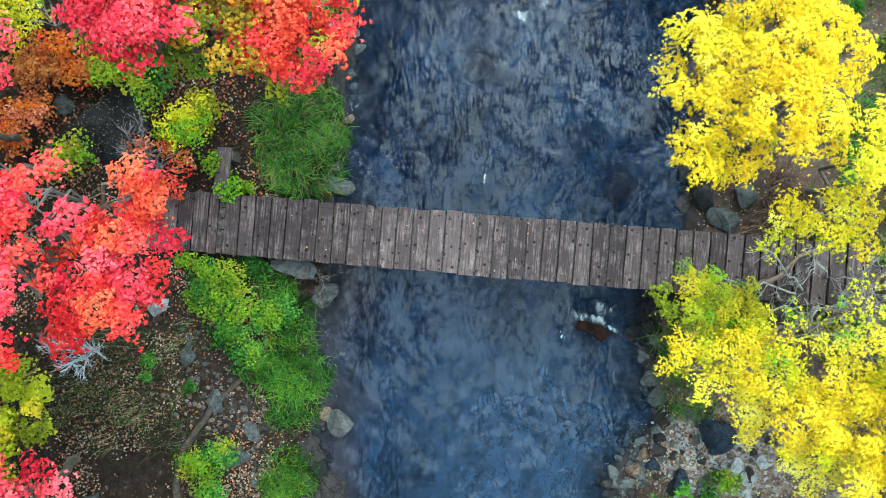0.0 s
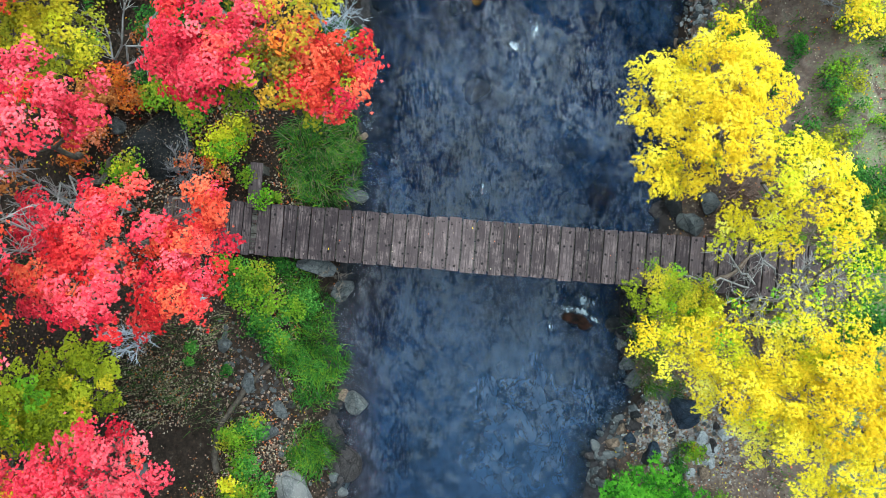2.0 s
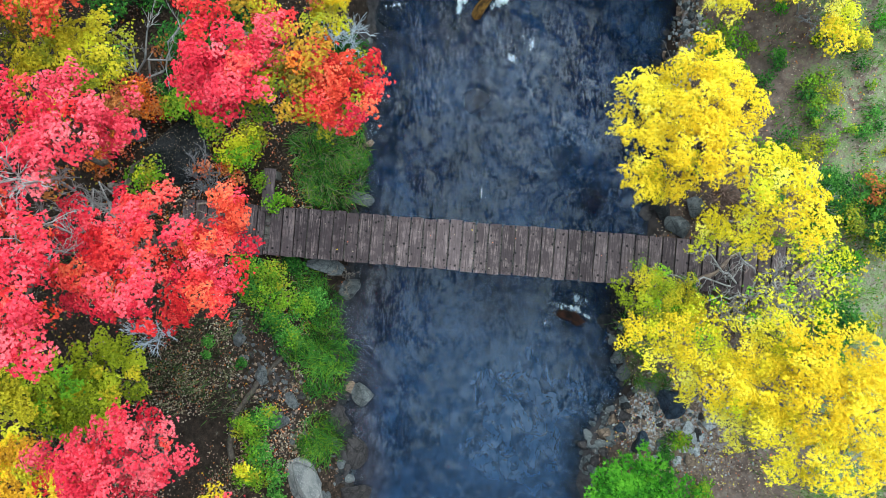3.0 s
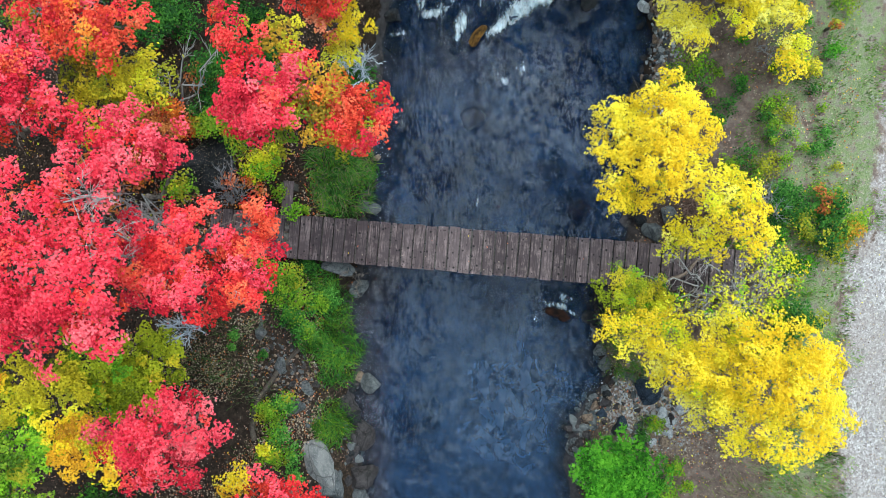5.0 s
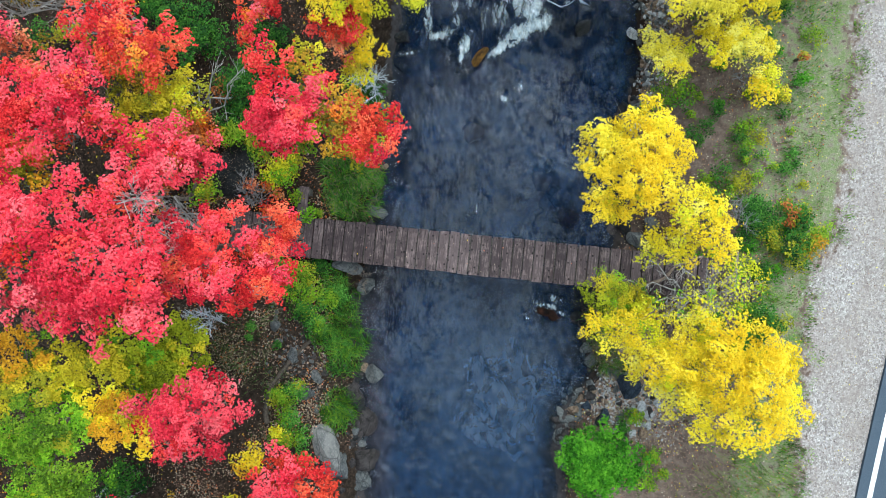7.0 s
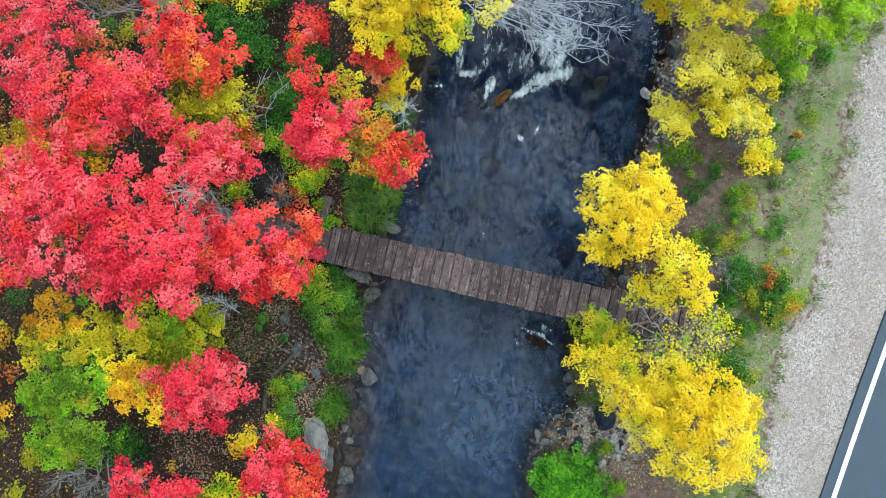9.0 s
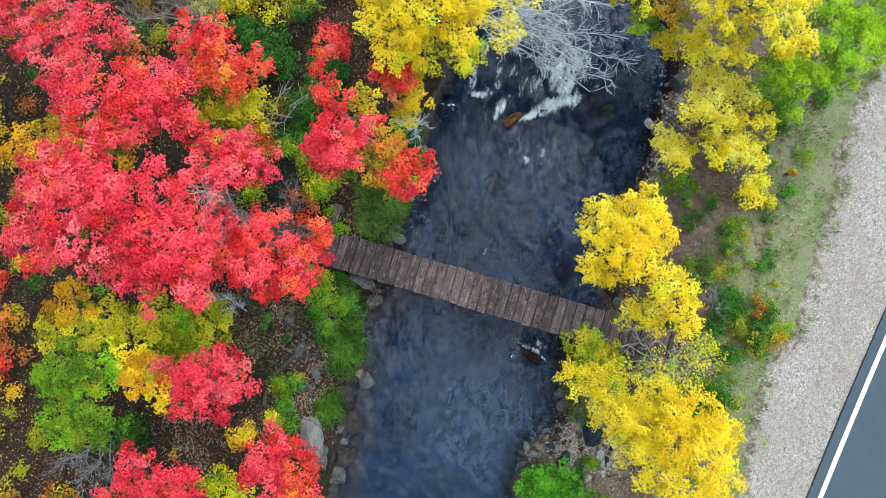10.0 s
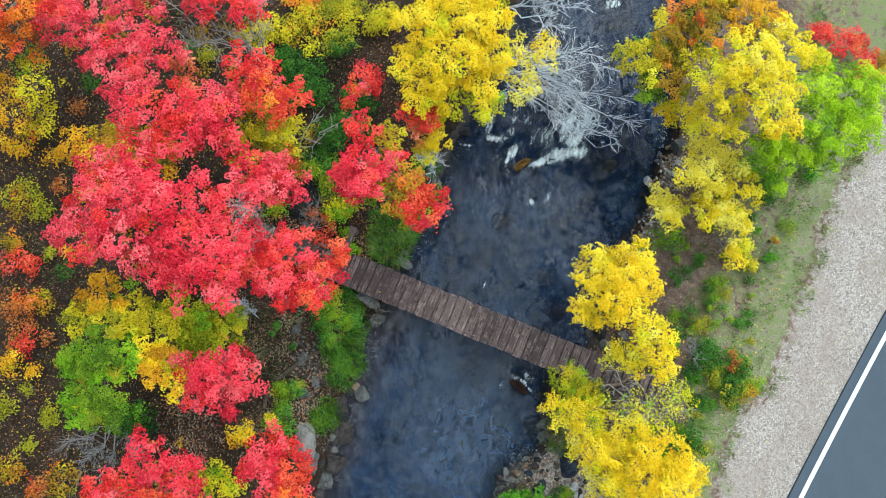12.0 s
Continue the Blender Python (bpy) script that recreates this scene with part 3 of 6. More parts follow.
def crown_mesh(name, lobes, shape, rng, size=0.06, density=1.0, squash=0.75, inner=None, tuft=0.15):
    """Leaves over the lobes of a crown: each lobe is a dome of uneven tufts with gaps between them. A lobe is a place, a radius and a kind of leaf."""
    V, Q, M, T, mats, base = [], [], [], [], [], 0
    per_leaf = len(SHAPE[shape][0])

    def lay(pos, nrm, hd, sizes, kind, tone):
        nonlocal base
        if kind not in mats:
            mats.append(kind)
        v, q = place_leaves(shape, pos, nrm, hd, sizes)
        V.append(v)
        Q.append(q + base)
        T.append(np.repeat(tone, per_leaf))
        M.append(np.full(len(q), mats.index(kind)))
        base += len(v)

    for x, y, z, r, kind in lobes:
        at = np.array([x, y, z])
        big = min(tuft, 0.5 * r)
        n = max(4, int(1.02 * (r / big) ** 2 + 2))
        k = np.arange(n)
        ang = k * 2.39996 + rng.uniform(0, math.tau) + rng.normal(0, 0.3, n)
        bulge = 1 + 0.16 * np.cos(3 * ang + x * 7) + 0.10 * np.cos(5 * ang + y * 9)
        rad = 0.93 * r * np.sqrt((k + 0.5) / n) * rng.uniform(0.86, 1.08, n) * bulge
        low = rng.random(n) < (0.13 if inner else 0.08)
        up = squash * r * np.sqrt(np.maximum(0.03, 1 - np.minimum(1, rad / (1.15 * r)) ** 2)) * rng.uniform(0.6, 1.05, n)
        up = np.where(low, up - rng.uniform(0.5, 0.95, n) * r, up)
        centre = at + np.column_stack([rad * np.cos(ang), rad * np.sin(ang), up])
        tr = big * rng.uniform(0.65, 1.30, n) * np.where(low, 1.25, 1.0)
        tones = np.clip(0.5 + 0.42 * rng.normal(0, 0.8, n) + 0.25 * lumps(centre[:, 0], centre[:, 1], 3.0, z), 0, 1)
        count = np.maximum(3, density * np.where(low, 0.7, 1.25) * math.pi * tr * tr / (LEAF_AREA[shape] * size * size)).astype(int)
        idx = np.repeat(k, count)
        m = len(idx)
        a, u = rng.random(m) * math.tau, rng.random(m)
        # fingers of leaves round each tuft leave its outline ragged
        spokes, turn = rng.integers(3, 6, n)[idx], (rng.random(n) * math.tau)[idx]
        rho = tr[idx] * np.sqrt(u) * (0.92 + 0.38 * np.cos(spokes * a + turn)) * np.where(rng.random(m) < 0.05, 1.6, 1.0)
        out = np.column_stack([np.cos(a), np.sin(a), np.zeros(m)])
        pos = centre[idx] + out * rho[:, None]
        pos[:, 2] += 0.7 * tr[idx] * (np.sqrt(1 - u) - 0.5) + rng.normal(0, 0.02, m)
        away = np.column_stack([(pos[:, :2] - at[:2]) / r, np.zeros(m)])
        nrm = np.array([0, 0, 1.0]) + out * (0.36 * np.sqrt(u))[:, None] + 0.22 * away + rng.normal(size=(m, 3)) * 0.20
        hd = out + rng.normal(size=(m, 3)) * 0.45
        sizes, tone = size * rng.uniform(0.70, 1.25, m), np.clip(tones[idx] + rng.normal(0, 0.06, m), 0, 1)
        kin = [*KIN.get(kind, [kind]), inner or kind]
        own = np.where(rng.random(n) < 0.70, 0, rng.integers(1, len(kin), n))
        own = np.where(low, len(kin), own)[idx]
        for j, shade in enumerate([kind, *kin]):
            pick = own == j
            if pick.any():
                lay(pos[pick], nrm[pick], hd[pick], sizes[pick], shade, tone[pick])
    me = quads_mesh(name, np.concatenate(V), np.concatenate(Q), np.concatenate(M))
    set_tone(me, np.concatenate(T))
    for kind in mats:
        me.materials.append(LEAF[kind])
    return me


SEED = [10]


def rngs():
    SEED[0] += 1
    return random.Random(SEED[0]), np.random.default_rng(SEED[0])


def tree(name, label, shape, foot, lobes, density=1.0, size=None, inner=None):
    """A tree: trunk from the ground, limbs to each lobe of the crown, leaves."""
    rng, nrng = rngs()
    x, y = foot
    xl, xr = float(np.interp(y, LEFT_Y, LEFT_X)), float(np.interp(y, RIGHT_Y, RIGHT_X))
    if xl - 0.5 < x < xr + 0.5:
        x = xl - 0.5 if x < (xl + xr) / 2 else xr + 0.5
    g = float(land(x, y))
    root = tagged(new(name), label, "tree")
    root.location = (x, y, g)
    at = Vector((x, y, g))
    cx, cy = sum(l[0] for l in lobes) / len(lobes), sum(l[1] for l in lobes) / len(lobes)
    zmin = min(l[2] for l in lobes)
    fork = Vector(((x * 2 + cx) / 3, (y * 2 + cy) / 3, g + 0.45 * max(zmin - g, 0.8)))
    thick = 0.030 + 0.006 * len(lobes)
    bm = bmesh.new()
    tube(bm, [p - at for p in bent(at - Vector((0, 0, 0.15)), fork, rng, 0.05, 5)], thick * 1.25, thick * 0.8, 8)
    part("trunk", bm, BARK, root)
    for lx, ly, lz, r, _ in lobes:
        bm = bmesh.new()
        tip = Vector((lx, ly, lz + 0.1 * r))
        path = bent(fork, tip, rng, 0.10, 5)
        tube(bm, [p - at for p in path], thick * 0.62, 0.012, 6)
        for k in range(7):
            s = path[rng.choice((3, 4, 5))]
            e = tip + Vector((rng.gauss(0, 1), rng.gauss(0, 1), rng.gauss(0.15, 0.5))) * r * 0.40
            tube(bm, [p - at for p in bent(s, e, rng, 0.1, 3)], 0.009, 0.003, 4)
        part("branch", bm, BARK, root)
    moved = [(lx - x, ly - y, lz - g, r, kind) for lx, ly, lz, r, kind in lobes]
    me = crown_mesh("crown", moved, shape, nrng, size or (0.039 if shape == "maple" else 0.047), density, inner=inner)
    part("crown", me, None, root)["kind"] = "stuff"
    return root


def shrub(name, label, x, y, r, kind, tall=None, shape="maple", size=0.06, density=1.0, stems=5):
    """A low bush: a few stems and leaves close to the ground."""
    rng, nrng = rngs()
    g = float(land(x, y))
    root = tagged(new(name), label, "shrub")
    root.location = (x, y, g)
    tall = tall or r * 0.9
    lobes = []
    for k in range(max(2, stems)):
        a, d = k * 2.4 + rng.random(), r * 0.62 * math.sqrt(rng.random())
        lobes.append((d * math.cos(a), d * math.sin(a), tall * rng.uniform(0.45, 0.8), r * rng.uniform(0.42, 0.66), kind if isinstance(kind, str) else rng.choice(kind)))
    bm = bmesh.new()
    for lx, ly, lz, lr, _ in lobes:
        tube(bm, bent((lx * 0.15, ly * 0.15, -0.05), (lx, ly, lz), rng, 0.1, 3), 0.012, 0.004, 4)
    part("stem", bm, BARK, root)
    part("foliage", crown_mesh("foliage", lobes, shape, nrng, size * 0.95, min(1.0, 1.35 * density), 0.7, tuft=0.12), None, root)["kind"] = "stuff"
    return root


def bare_tree(name, label, foot, tips, bark, thick=0.05, twigs=26, reach=0.7, fine=1.0):
    """A leafless tree or bush: limbs to the tips, forking into fine twigs."""
    rng, _ = rngs()
    at = Vector(foot)
    root = tagged(new(name), label, "tree")
    root.location = at
    for tip in tips:
        bm = bmesh.new()
        tip = Vector(tip)
        path = bent(Vector((0, 0, -0.1)), tip - at, rng, 0.08, 6)
        tube(bm, path, thick, 0.012 * fine, 6)
        along = (tip - at).normalized()
        for k in range(twigs):
            f = rng.uniform(0.35, 1.0)
            i = min(int(f * 6), 5)
            s = path[i].lerp(path[i + 1], f * 6 - i)
            way = (along * rng.uniform(0.3, 1.0) + Vector((rng.gauss(0, 0.6), rng.gauss(0, 0.6), rng.gauss(0.1, 0.3)))).normalized()
            e = s + way * reach * rng.uniform(0.5, 1.1)
            p = bent(s, e, rng, 0.08, 4)
            tube(bm, p, 0.008 * fine, 0.003, 4)
            for j in range(5):
                s2 = p[rng.choice((1, 2, 3))]
                w2 = (way + Vector((rng.gauss(0, 0.5), rng.gauss(0, 0.5), rng.gauss(0, 0.25)))).normalized()
                tube(bm, bent(s2, s2 + w2 * reach * rng.uniform(0.25, 0.5), rng, 0.06, 2), 0.0045, 0.002, 3)
        part("branch", bm, bark, root)
    return root


def rock_mesh(name, rng, flat=0.6, detail=3):
    bm = bmesh.new()
    bmesh.ops.create_icosphere(bm, subdivisions=detail, radius=1.0)
    cuts = [(Vector((rng.gauss(0, 1), rng.gauss(0, 1), rng.gauss(0, 1))).normalized(), rng.uniform(0.42, 0.80)) for _ in range(10)]
    o = Vector((rng.random() * 20, rng.random() * 20, 0))
    for v in bm.verts:
        p = v.co.copy()
        for nrm, d in cuts:
            over = p.dot(nrm) - d
            if over > 0:
                p -= nrm * over
        p *= 1 + 0.12 * noise.noise(p * 1.7 + o) + 0.05 * noise.noise(p * 6 + o)
        v.co = Vector((p.x, p.y, p.z * flat))
    me = bpy.data.meshes.new(name)
    bm.to_mesh(me)
    bm.free()
    me.shade_smooth()
    me.set_sharp_from_angle(angle=radians(24))
    return me


def rock(x, y, r, kind, label, sink=0.35, flat=0.65, stretch=1.0, turn=None, z=None, name="rock", group=""):
    rng, _ = rngs()
    me = rock_mesh(name, rng, flat, 3)
    me.materials.append(ROCK[kind])
    ob = tagged(new(name, me), label, "rock", group)
    top = float(land(x, y)) if z is None else z
    ob.matrix_world = pose(x, y, top + r * flat * (1 - 2 * sink), 0, 0, rng.uniform(0, 360) if turn is None else turn) @ Matrix.Diagonal((r * stretch, r, r, 1))
    return ob


def scatter(name, label, category, shape, kind_weights, pts, size, tilt, rng, lift=0.01):
    """Loose small leaves lying on the ground: one sheet of many pieces."""
    m = len(pts)
    pos = np.column_stack([pts[:, 0], pts[:, 1], pts[:, 2] + lift])
    nrm = np.column_stack([rng.normal(0, tilt, m), rng.normal(0, tilt, m), np.ones(m)])
    hd = rng.normal(size=(m, 3)) * np.array([1, 1, 0])
    v, q = place_leaves(shape, pos, nrm, hd, size * rng.uniform(0.6, 1.3, m))
    kinds = list(kind_weights)
    w = np.array([kind_weights[k] for k in kinds], float)
    per = len(q) // m
    me = quads_mesh(name, v, q, np.repeat(rng.choice(len(kinds), m, p=w / w.sum()), per))
    set_tone(me, np.repeat(rng.random(m), len(v) // m))
    for k in kinds:
        me.materials.append(LEAF[k])
    return tagged(new(name, me), label, category, kind="stuff")


def grass_patch(label, spots, kinds, height, width, per_m2, rng, lean=(0.35, 0.0), category="grass"):
    """Long blades over round spots (x, y, radius), bent over by their weight."""
    P = []
    for x, y, r in spots:
        n = int(per_m2 * math.pi * r * r)
        a, d = rng.random(n) * math.tau, r * np.sqrt(rng.random(n)) * (0.85 + 0.3 * rng.random(n))
        P.append(np.column_stack([x + d * np.cos(a), y + d * np.sin(a)]))
    P = np.concatenate(P)
    m = len(P)
    z = land(P[:, 0], P[:, 1])
    tuft = np.stack([lumps(P[:, 0], P[:, 1], 5.0, 0.3), lumps(P[:, 0], P[:, 1], 5.0, 3.3)], -1)
    way = tuft * 0.9 + rng.normal(size=(m, 2)) * 0.45 + np.array(lean)
    way /= np.linalg.norm(way, axis=1, keepdims=True) + 1e-6
    h = height * rng.uniform(0.55, 1.2, m)
    side = np.column_stack([-way[:, 1], way[:, 0]])
    w = width * rng.uniform(0.7, 1.3, m)
    V = []
    for f, up, out in ((0.0, 0.0, 0.0), (0.5, 0.62, 0.22), (0.82, 0.78, 0.55), (1.0, 0.70, 0.85)):
        c = np.column_stack([P + way * (h * out)[:, None], z + h * up])
        half = np.column_stack([side * (w * (1 - f) * 0.5 + 0.0006)[:, None], np.zeros(m)])
        V += [c - half, c + half]
    v = np.stack(V, 1).reshape(-1, 3)
    t = np.array([[0, 1, 3, 2], [2, 3, 5, 4], [4, 5, 7, 6]])
    q = (t[None] + (np.arange(m) * 8)[:, None, None]).reshape(-1, 4)
    me = quads_mesh("grass", v, q, np.repeat(rng.integers(0, len(kinds), m), 3))
    set_tone(me, np.repeat(np.clip(0.5 + 0.45 * lumps(P[:, 0], P[:, 1], 6.0, 1.1) + rng.normal(0, 0.15, m), 0, 1), 8))
    for k in kinds:
        me.materials.append(LEAF[k])
    return tagged(new("grass", me), label, category, kind="stuff")


# ---- footbridge ----
def deck_y(x):
    return 0.125 - 0.072 * x


def deck_z(x):
    return 1.0 + 0.062 * x


def build_bridge():
    rng, _ = rngs()
    root = tagged(new("footbridge"), "narrow weathered wooden plank footbridge crossing the creek", "bridge")
    ang = math.degrees(math.atan(-0.072))
    slope = -math.degrees(math.atan(0.062))
    pitch = 0.2565
    x0, x1 = -21 * pitch, 29 * pitch
    # the three inner beams are unseen additions that keep the plank gaps dark
    for side in (-0.36, -0.18, 0.0, 0.18, 0.36):
        bm = bmesh.new()
        bmesh.ops.create_cube(bm, size=1)
        bmesh.ops.scale(bm, vec=(x1 - x0 - 0.1, 0.165, 0.24), verts=bm.verts)
        bmesh.ops.bevel(bm, geom=bm.edges[:], offset=0.015, segments=1)
        b = part("beam", bm, BEAM, root)
        xm = (x0 + x1) / 2
        b.matrix_world = pose(xm, deck_y(xm), deck_z(xm) - 0.06 - 0.125, 0, slope, ang) @ pose(0, side, 0)
    shapes = []
    for k in range(8):
        bm = bmesh.new()
        bmesh.ops.create_grid(bm, x_segments=2, y_segments=7, size=0.5)
        for v in bm.verts:
            v.co.x *= 0.232
            v.co.y *= 0.975
        top = bm.faces[:]
        ext = bmesh.ops.extrude_face_region(bm, geom=top)
        for v in [g for g in ext["geom"] if isinstance(g, bmesh.types.BMVert)]:
            v.co.z -= 0.06
        o = rng.uniform(0, 50)
        for v in bm.verts:
            v.co.x += 0.006 * noise.noise(Vector((v.co.x * 2, v.co.y * 3.0, o))) + 0.003 * rng.uniform(-1, 1)
            v.co.y += 0.010 * rng.uniform(-1, 1) * (abs(v.co.y) > 0.45)
            v.co.z += 0.004 * noise.noise(Vector((v.co.x * 8, v.co.y * 2.0, o + 9)))
        bmesh.ops.recalc_face_normals(bm, faces=bm.faces)
        me = bpy.data.meshes.new("plank")
        bm.to_mesh(me)
        bm.free()
        me.materials.append(WOOD)
        shapes.append(me)
    bm = bmesh.new()
    bmesh.ops.create_cone(bm, cap_ends=True, segments=7, radius1=0.011, radius2=0.008, depth=0.006)
    nail = bpy.data.meshes.new("nail")
    bm.to_mesh(nail)
    bm.free()
    nail.materials.append(plain_material("rusted_nail_iron", (0.008, 0.007, 0.007), (0.03, 0.022, 0.018), 90.0))
    n = 50
    for i in range(n):
        x = x0 + (i + 0.5) * pitch
        p = new("plank", shapes[rng.randrange(8)])
        p.parent = root
        w = 0.62 if i == 6 else 1.0
        p.matrix_world = (pose(x + (-0.05 if i == 6 else 0), deck_y(x) + rng.uniform(-0.012, 0.012), deck_z(x) + rng.uniform(-0.004, 0.004), rng.uniform(-0.5, 0.5), slope, ang + rng.uniform(-0.6, 0.6) + rng.choice((0, 180)))
                          @ Matrix.Diagonal((w, 1 + rng.uniform(-0.012, 0.012), 1, 1)))
        for sx in (-0.06, 0.06):
            for sy in (-0.40, 0.40):
                head = new("nail", nail)
                head.parent = p
                head.location = (sx + rng.uniform(-0.015, 0.015), sy + rng.uniform(-0.02, 0.02), 0.004)
    # the hole beside the narrow plank: filler blocks at its ends, battens across it
    x = x0 + 7 * pitch - 0.045
    for y, depth, top in ((0.40, 0.16, 0.0), (-0.445, 0.07, 0.0), (-0.36, 0.05, -0.035), (-0.28, 0.05, -0.035), (-0.20, 0.05, -0.035), (0.14, 0.05, -0.035)):
        bm = bmesh.new()
        bmesh.ops.create_cube(bm, size=1)
        bmesh.ops.scale(bm, vec=(0.085, depth, 0.03), verts=bm.verts)
        bmesh.ops.bevel(bm, geom=bm.edges[:], offset=0.004, segments=1)
        b = part("batten", bm, WOOD, root)
        b.matrix_world = pose(x, deck_y(x), deck_z(x) + top - 0.016, 0, slope, ang) @ pose(0, y, 0)
    return root


bridge = build_bridge()

# ---- trees ----
tree("maple_tree", "scarlet autumn maple tree leaning over the footbridge", "maple", (-6.25, -0.49), [
    (-3.34, -0.01, 4.30, 0.63, "scarlet"), (-4.09, 0.20, 4.70, 0.64, "scarlet"), (-4.62, -0.32, 5.00, 0.64, "scarlet"),
    (-3.52, -0.55, 4.60, 0.51, "scarlet"), (-3.98, -0.58, 5.60, 0.40, "crimson"), (-4.78, 0.22, 4.80, 0.52, "crimson"),
    (-2.90, 0.56, 4.80, 0.22, "orange_red"), (-3.11, 0.67, 4.80, 0.17, "orange_red")], density=1.15, size=0.035, inner="orange_red")
tree("maple_tree", "crimson autumn maple tree with a dense broad crown", "maple", (-8.05, -0.38), [
    (-4.78, -1.05, 6.40, 0.40, "crimson"), (-4.87, -0.59, 6.50, 0.65, "crimson"), (-5.70, -1.03, 6.20, 0.57, "crimson"),
    (-5.69, -0.24, 6.50, 0.70, "crimson"), (-6.29, -0.89, 6.00, 0.46, "crimson"), (-6.47, 0.08, 6.40, 0.73, "crimson"),
    (-5.12, 0.13, 6.00, 0.56, "crimson"), (-5.89, 0.68, 6.20, 0.68, "crimson")], inner="orange_red")
tree("maple_tree", "pinkish red autumn maple tree with a wide crown", "maple", (-9.96, -0.48), [
    (-7.16, -0.59, 6.40, 0.73, "pink_red"), (-8.09, -0.91, 6.00, 0.63, "pink_red"), (-7.90, -0.12, 6.30, 0.69, "pink_red"),
    (-7.29, 0.27, 6.30, 0.69, "pink_red"), (-8.37, 0.59, 5.60, 0.66, "pink_red"), (-7.48, 0.97, 5.80, 0.65, "crimson"),
    (-9.07, -0.97, 5.00, 0.44, "pink_red"), (-8.62, 1.31, 4.70, 0.50, "gold_orange"), (-7.70, 1.62, 4.60, 0.42, "gold_orange"), (-7.09, -0.91, 5.40, 0.51, "crimson")], inner="gold_orange")
tree("maple_tree", "pink and grey half-bare maple tree beside the path", "maple", (-6.84, 1.62), [
    (-4.92, 1.59, 5.30, 0.68, "pink_red"), (-4.59, 1.71, 4.90, 0.40, "pink_red"), (-5.44, 1.10, 5.50, 0.61, "pink_red"),
    (-5.41, 1.77, 5.30, 0.44, "crimson")], inner="rust")
tree("maple_tree", "red maple tree with orange and gold inner leaves", "maple", (-9.18, 2.65), [
    (-6.71, 2.30, 5.80, 0.78, "crimson"), (-6.23, 2.24, 5.40, 0.57, "crimson"), (-7.47, 1.90, 5.40, 0.70, "scarlet"),
    (-8.22, 2.14, 5.60, 0.66, "pink_red"), (-8.59, 1.31, 5.20, 0.60, "orange_olive"), (-7.80, 1.55, 5.00, 0.58, "olive_gold"),
    (-9.55, 1.03, 4.80, 0.59, "gold_orange"), (-7.48, 2.80, 5.20, 0.53, "scarlet")], inner="orange_red")
tree("maple_tree", "orange red maple tree growing on the wooded bank", "maple", (-7.95, 4.70), [
    (-6.45, 4.02, 5.00, 0.67, "scarlet"), (-5.75, 3.45, 5.00, 0.75, "orange_red"), (-5.33, 3.80, 4.60, 0.41, "orange_red"),
    (-6.71, 2.99, 5.20, 0.63, "pink_red"), (-6.00, 3.95, 5.00, 0.40, "scarlet")], inner="orange_olive")
tree("maple_tree", "gold and olive maple tree among red maples", "maple", (-6.94, 3.39), [
    (-6.00, 3.06, 3.90, 0.77, "olive_gold"), (-5.46, 2.96, 3.80, 0.63, "olive_gold"), (-6.18, 2.47, 3.60, 0.58, "olive_gold")], inner="olive")
tree("maple_tree", "faded pink maple tree with bare upper twigs", "maple", (-11.65, 4.41), [
    (-9.38, 4.32, 4.80, 0.79, "pink_red"), (-10.52, 3.87, 4.80, 0.87, "pink_red"), (-8.55, 3.54, 5.00, 0.72, "pink_red"),
    (-9.81, 3.36, 4.80, 0.68, "pink_red"), (-8.93, 2.83, 5.00, 0.61, "pink_red"), (-8.02, 3.58, 4.60, 0.50, "peach"),
    (-11.61, 4.16, 4.40, 0.70, "scarlet")], inner="orange_olive")
tree("maple_tree", "crimson maple tree high on the wooded bank", "maple", (-9.61, 6.78), [
    (-7.74, 5.21, 5.00, 0.70, "crimson"), (-7.01, 5.41, 4.80, 0.47, "scarlet"), (-8.35, 5.68, 5.00, 0.68, "crimson")], inner="orange_olive")
tree("maple_tree", "orange maple tree with sparse lower leaves", "maple", (-15.31, 4.89), [
    (-12.57, 3.92, 4.40, 0.84, "orange"), (-12.82, 3.10, 4.00, 0.63, "orange"), (-12.39, 3.67, 3.60, 0.50, "rust"),
    (-13.66, 3.28, 4.20, 0.85, "orange")])
tree("boxelder_tree", "yellow leaved young tree with loose foliage", "maple", (-13.84, 2.57), [
    (-12.24, 2.43, 3.20, 0.69, "olive_gold"), (-12.63, 2.80, 3.20, 0.51, "lime"), (-12.90, 1.38, 2.80, 0.61, "gold_orange"),
    (-12.10, 1.71, 2.60, 0.59, "olive_gold"), (-13.27, 2.08, 2.80, 0.46, "gold_orange")], density=0.45)
tree("maple_tree", "small crimson pink maple tree above leaf litter", "maple", (-6.02, -3.51), [
    (-5.40, -3.02, 4.50, 0.48, "pink_red"), (-4.76, -2.69, 4.40, 0.40, "pink_red"), (-4.72, -3.04, 4.60, 0.68, "crimson"),
    (-4.23, -2.91, 4.10, 0.52, "pink_red"), (-5.04, -3.54, 4.20, 0.51, "crimson"), (-4.50, -3.45, 4.00, 0.38, "pink_red")], inner="pink_red")
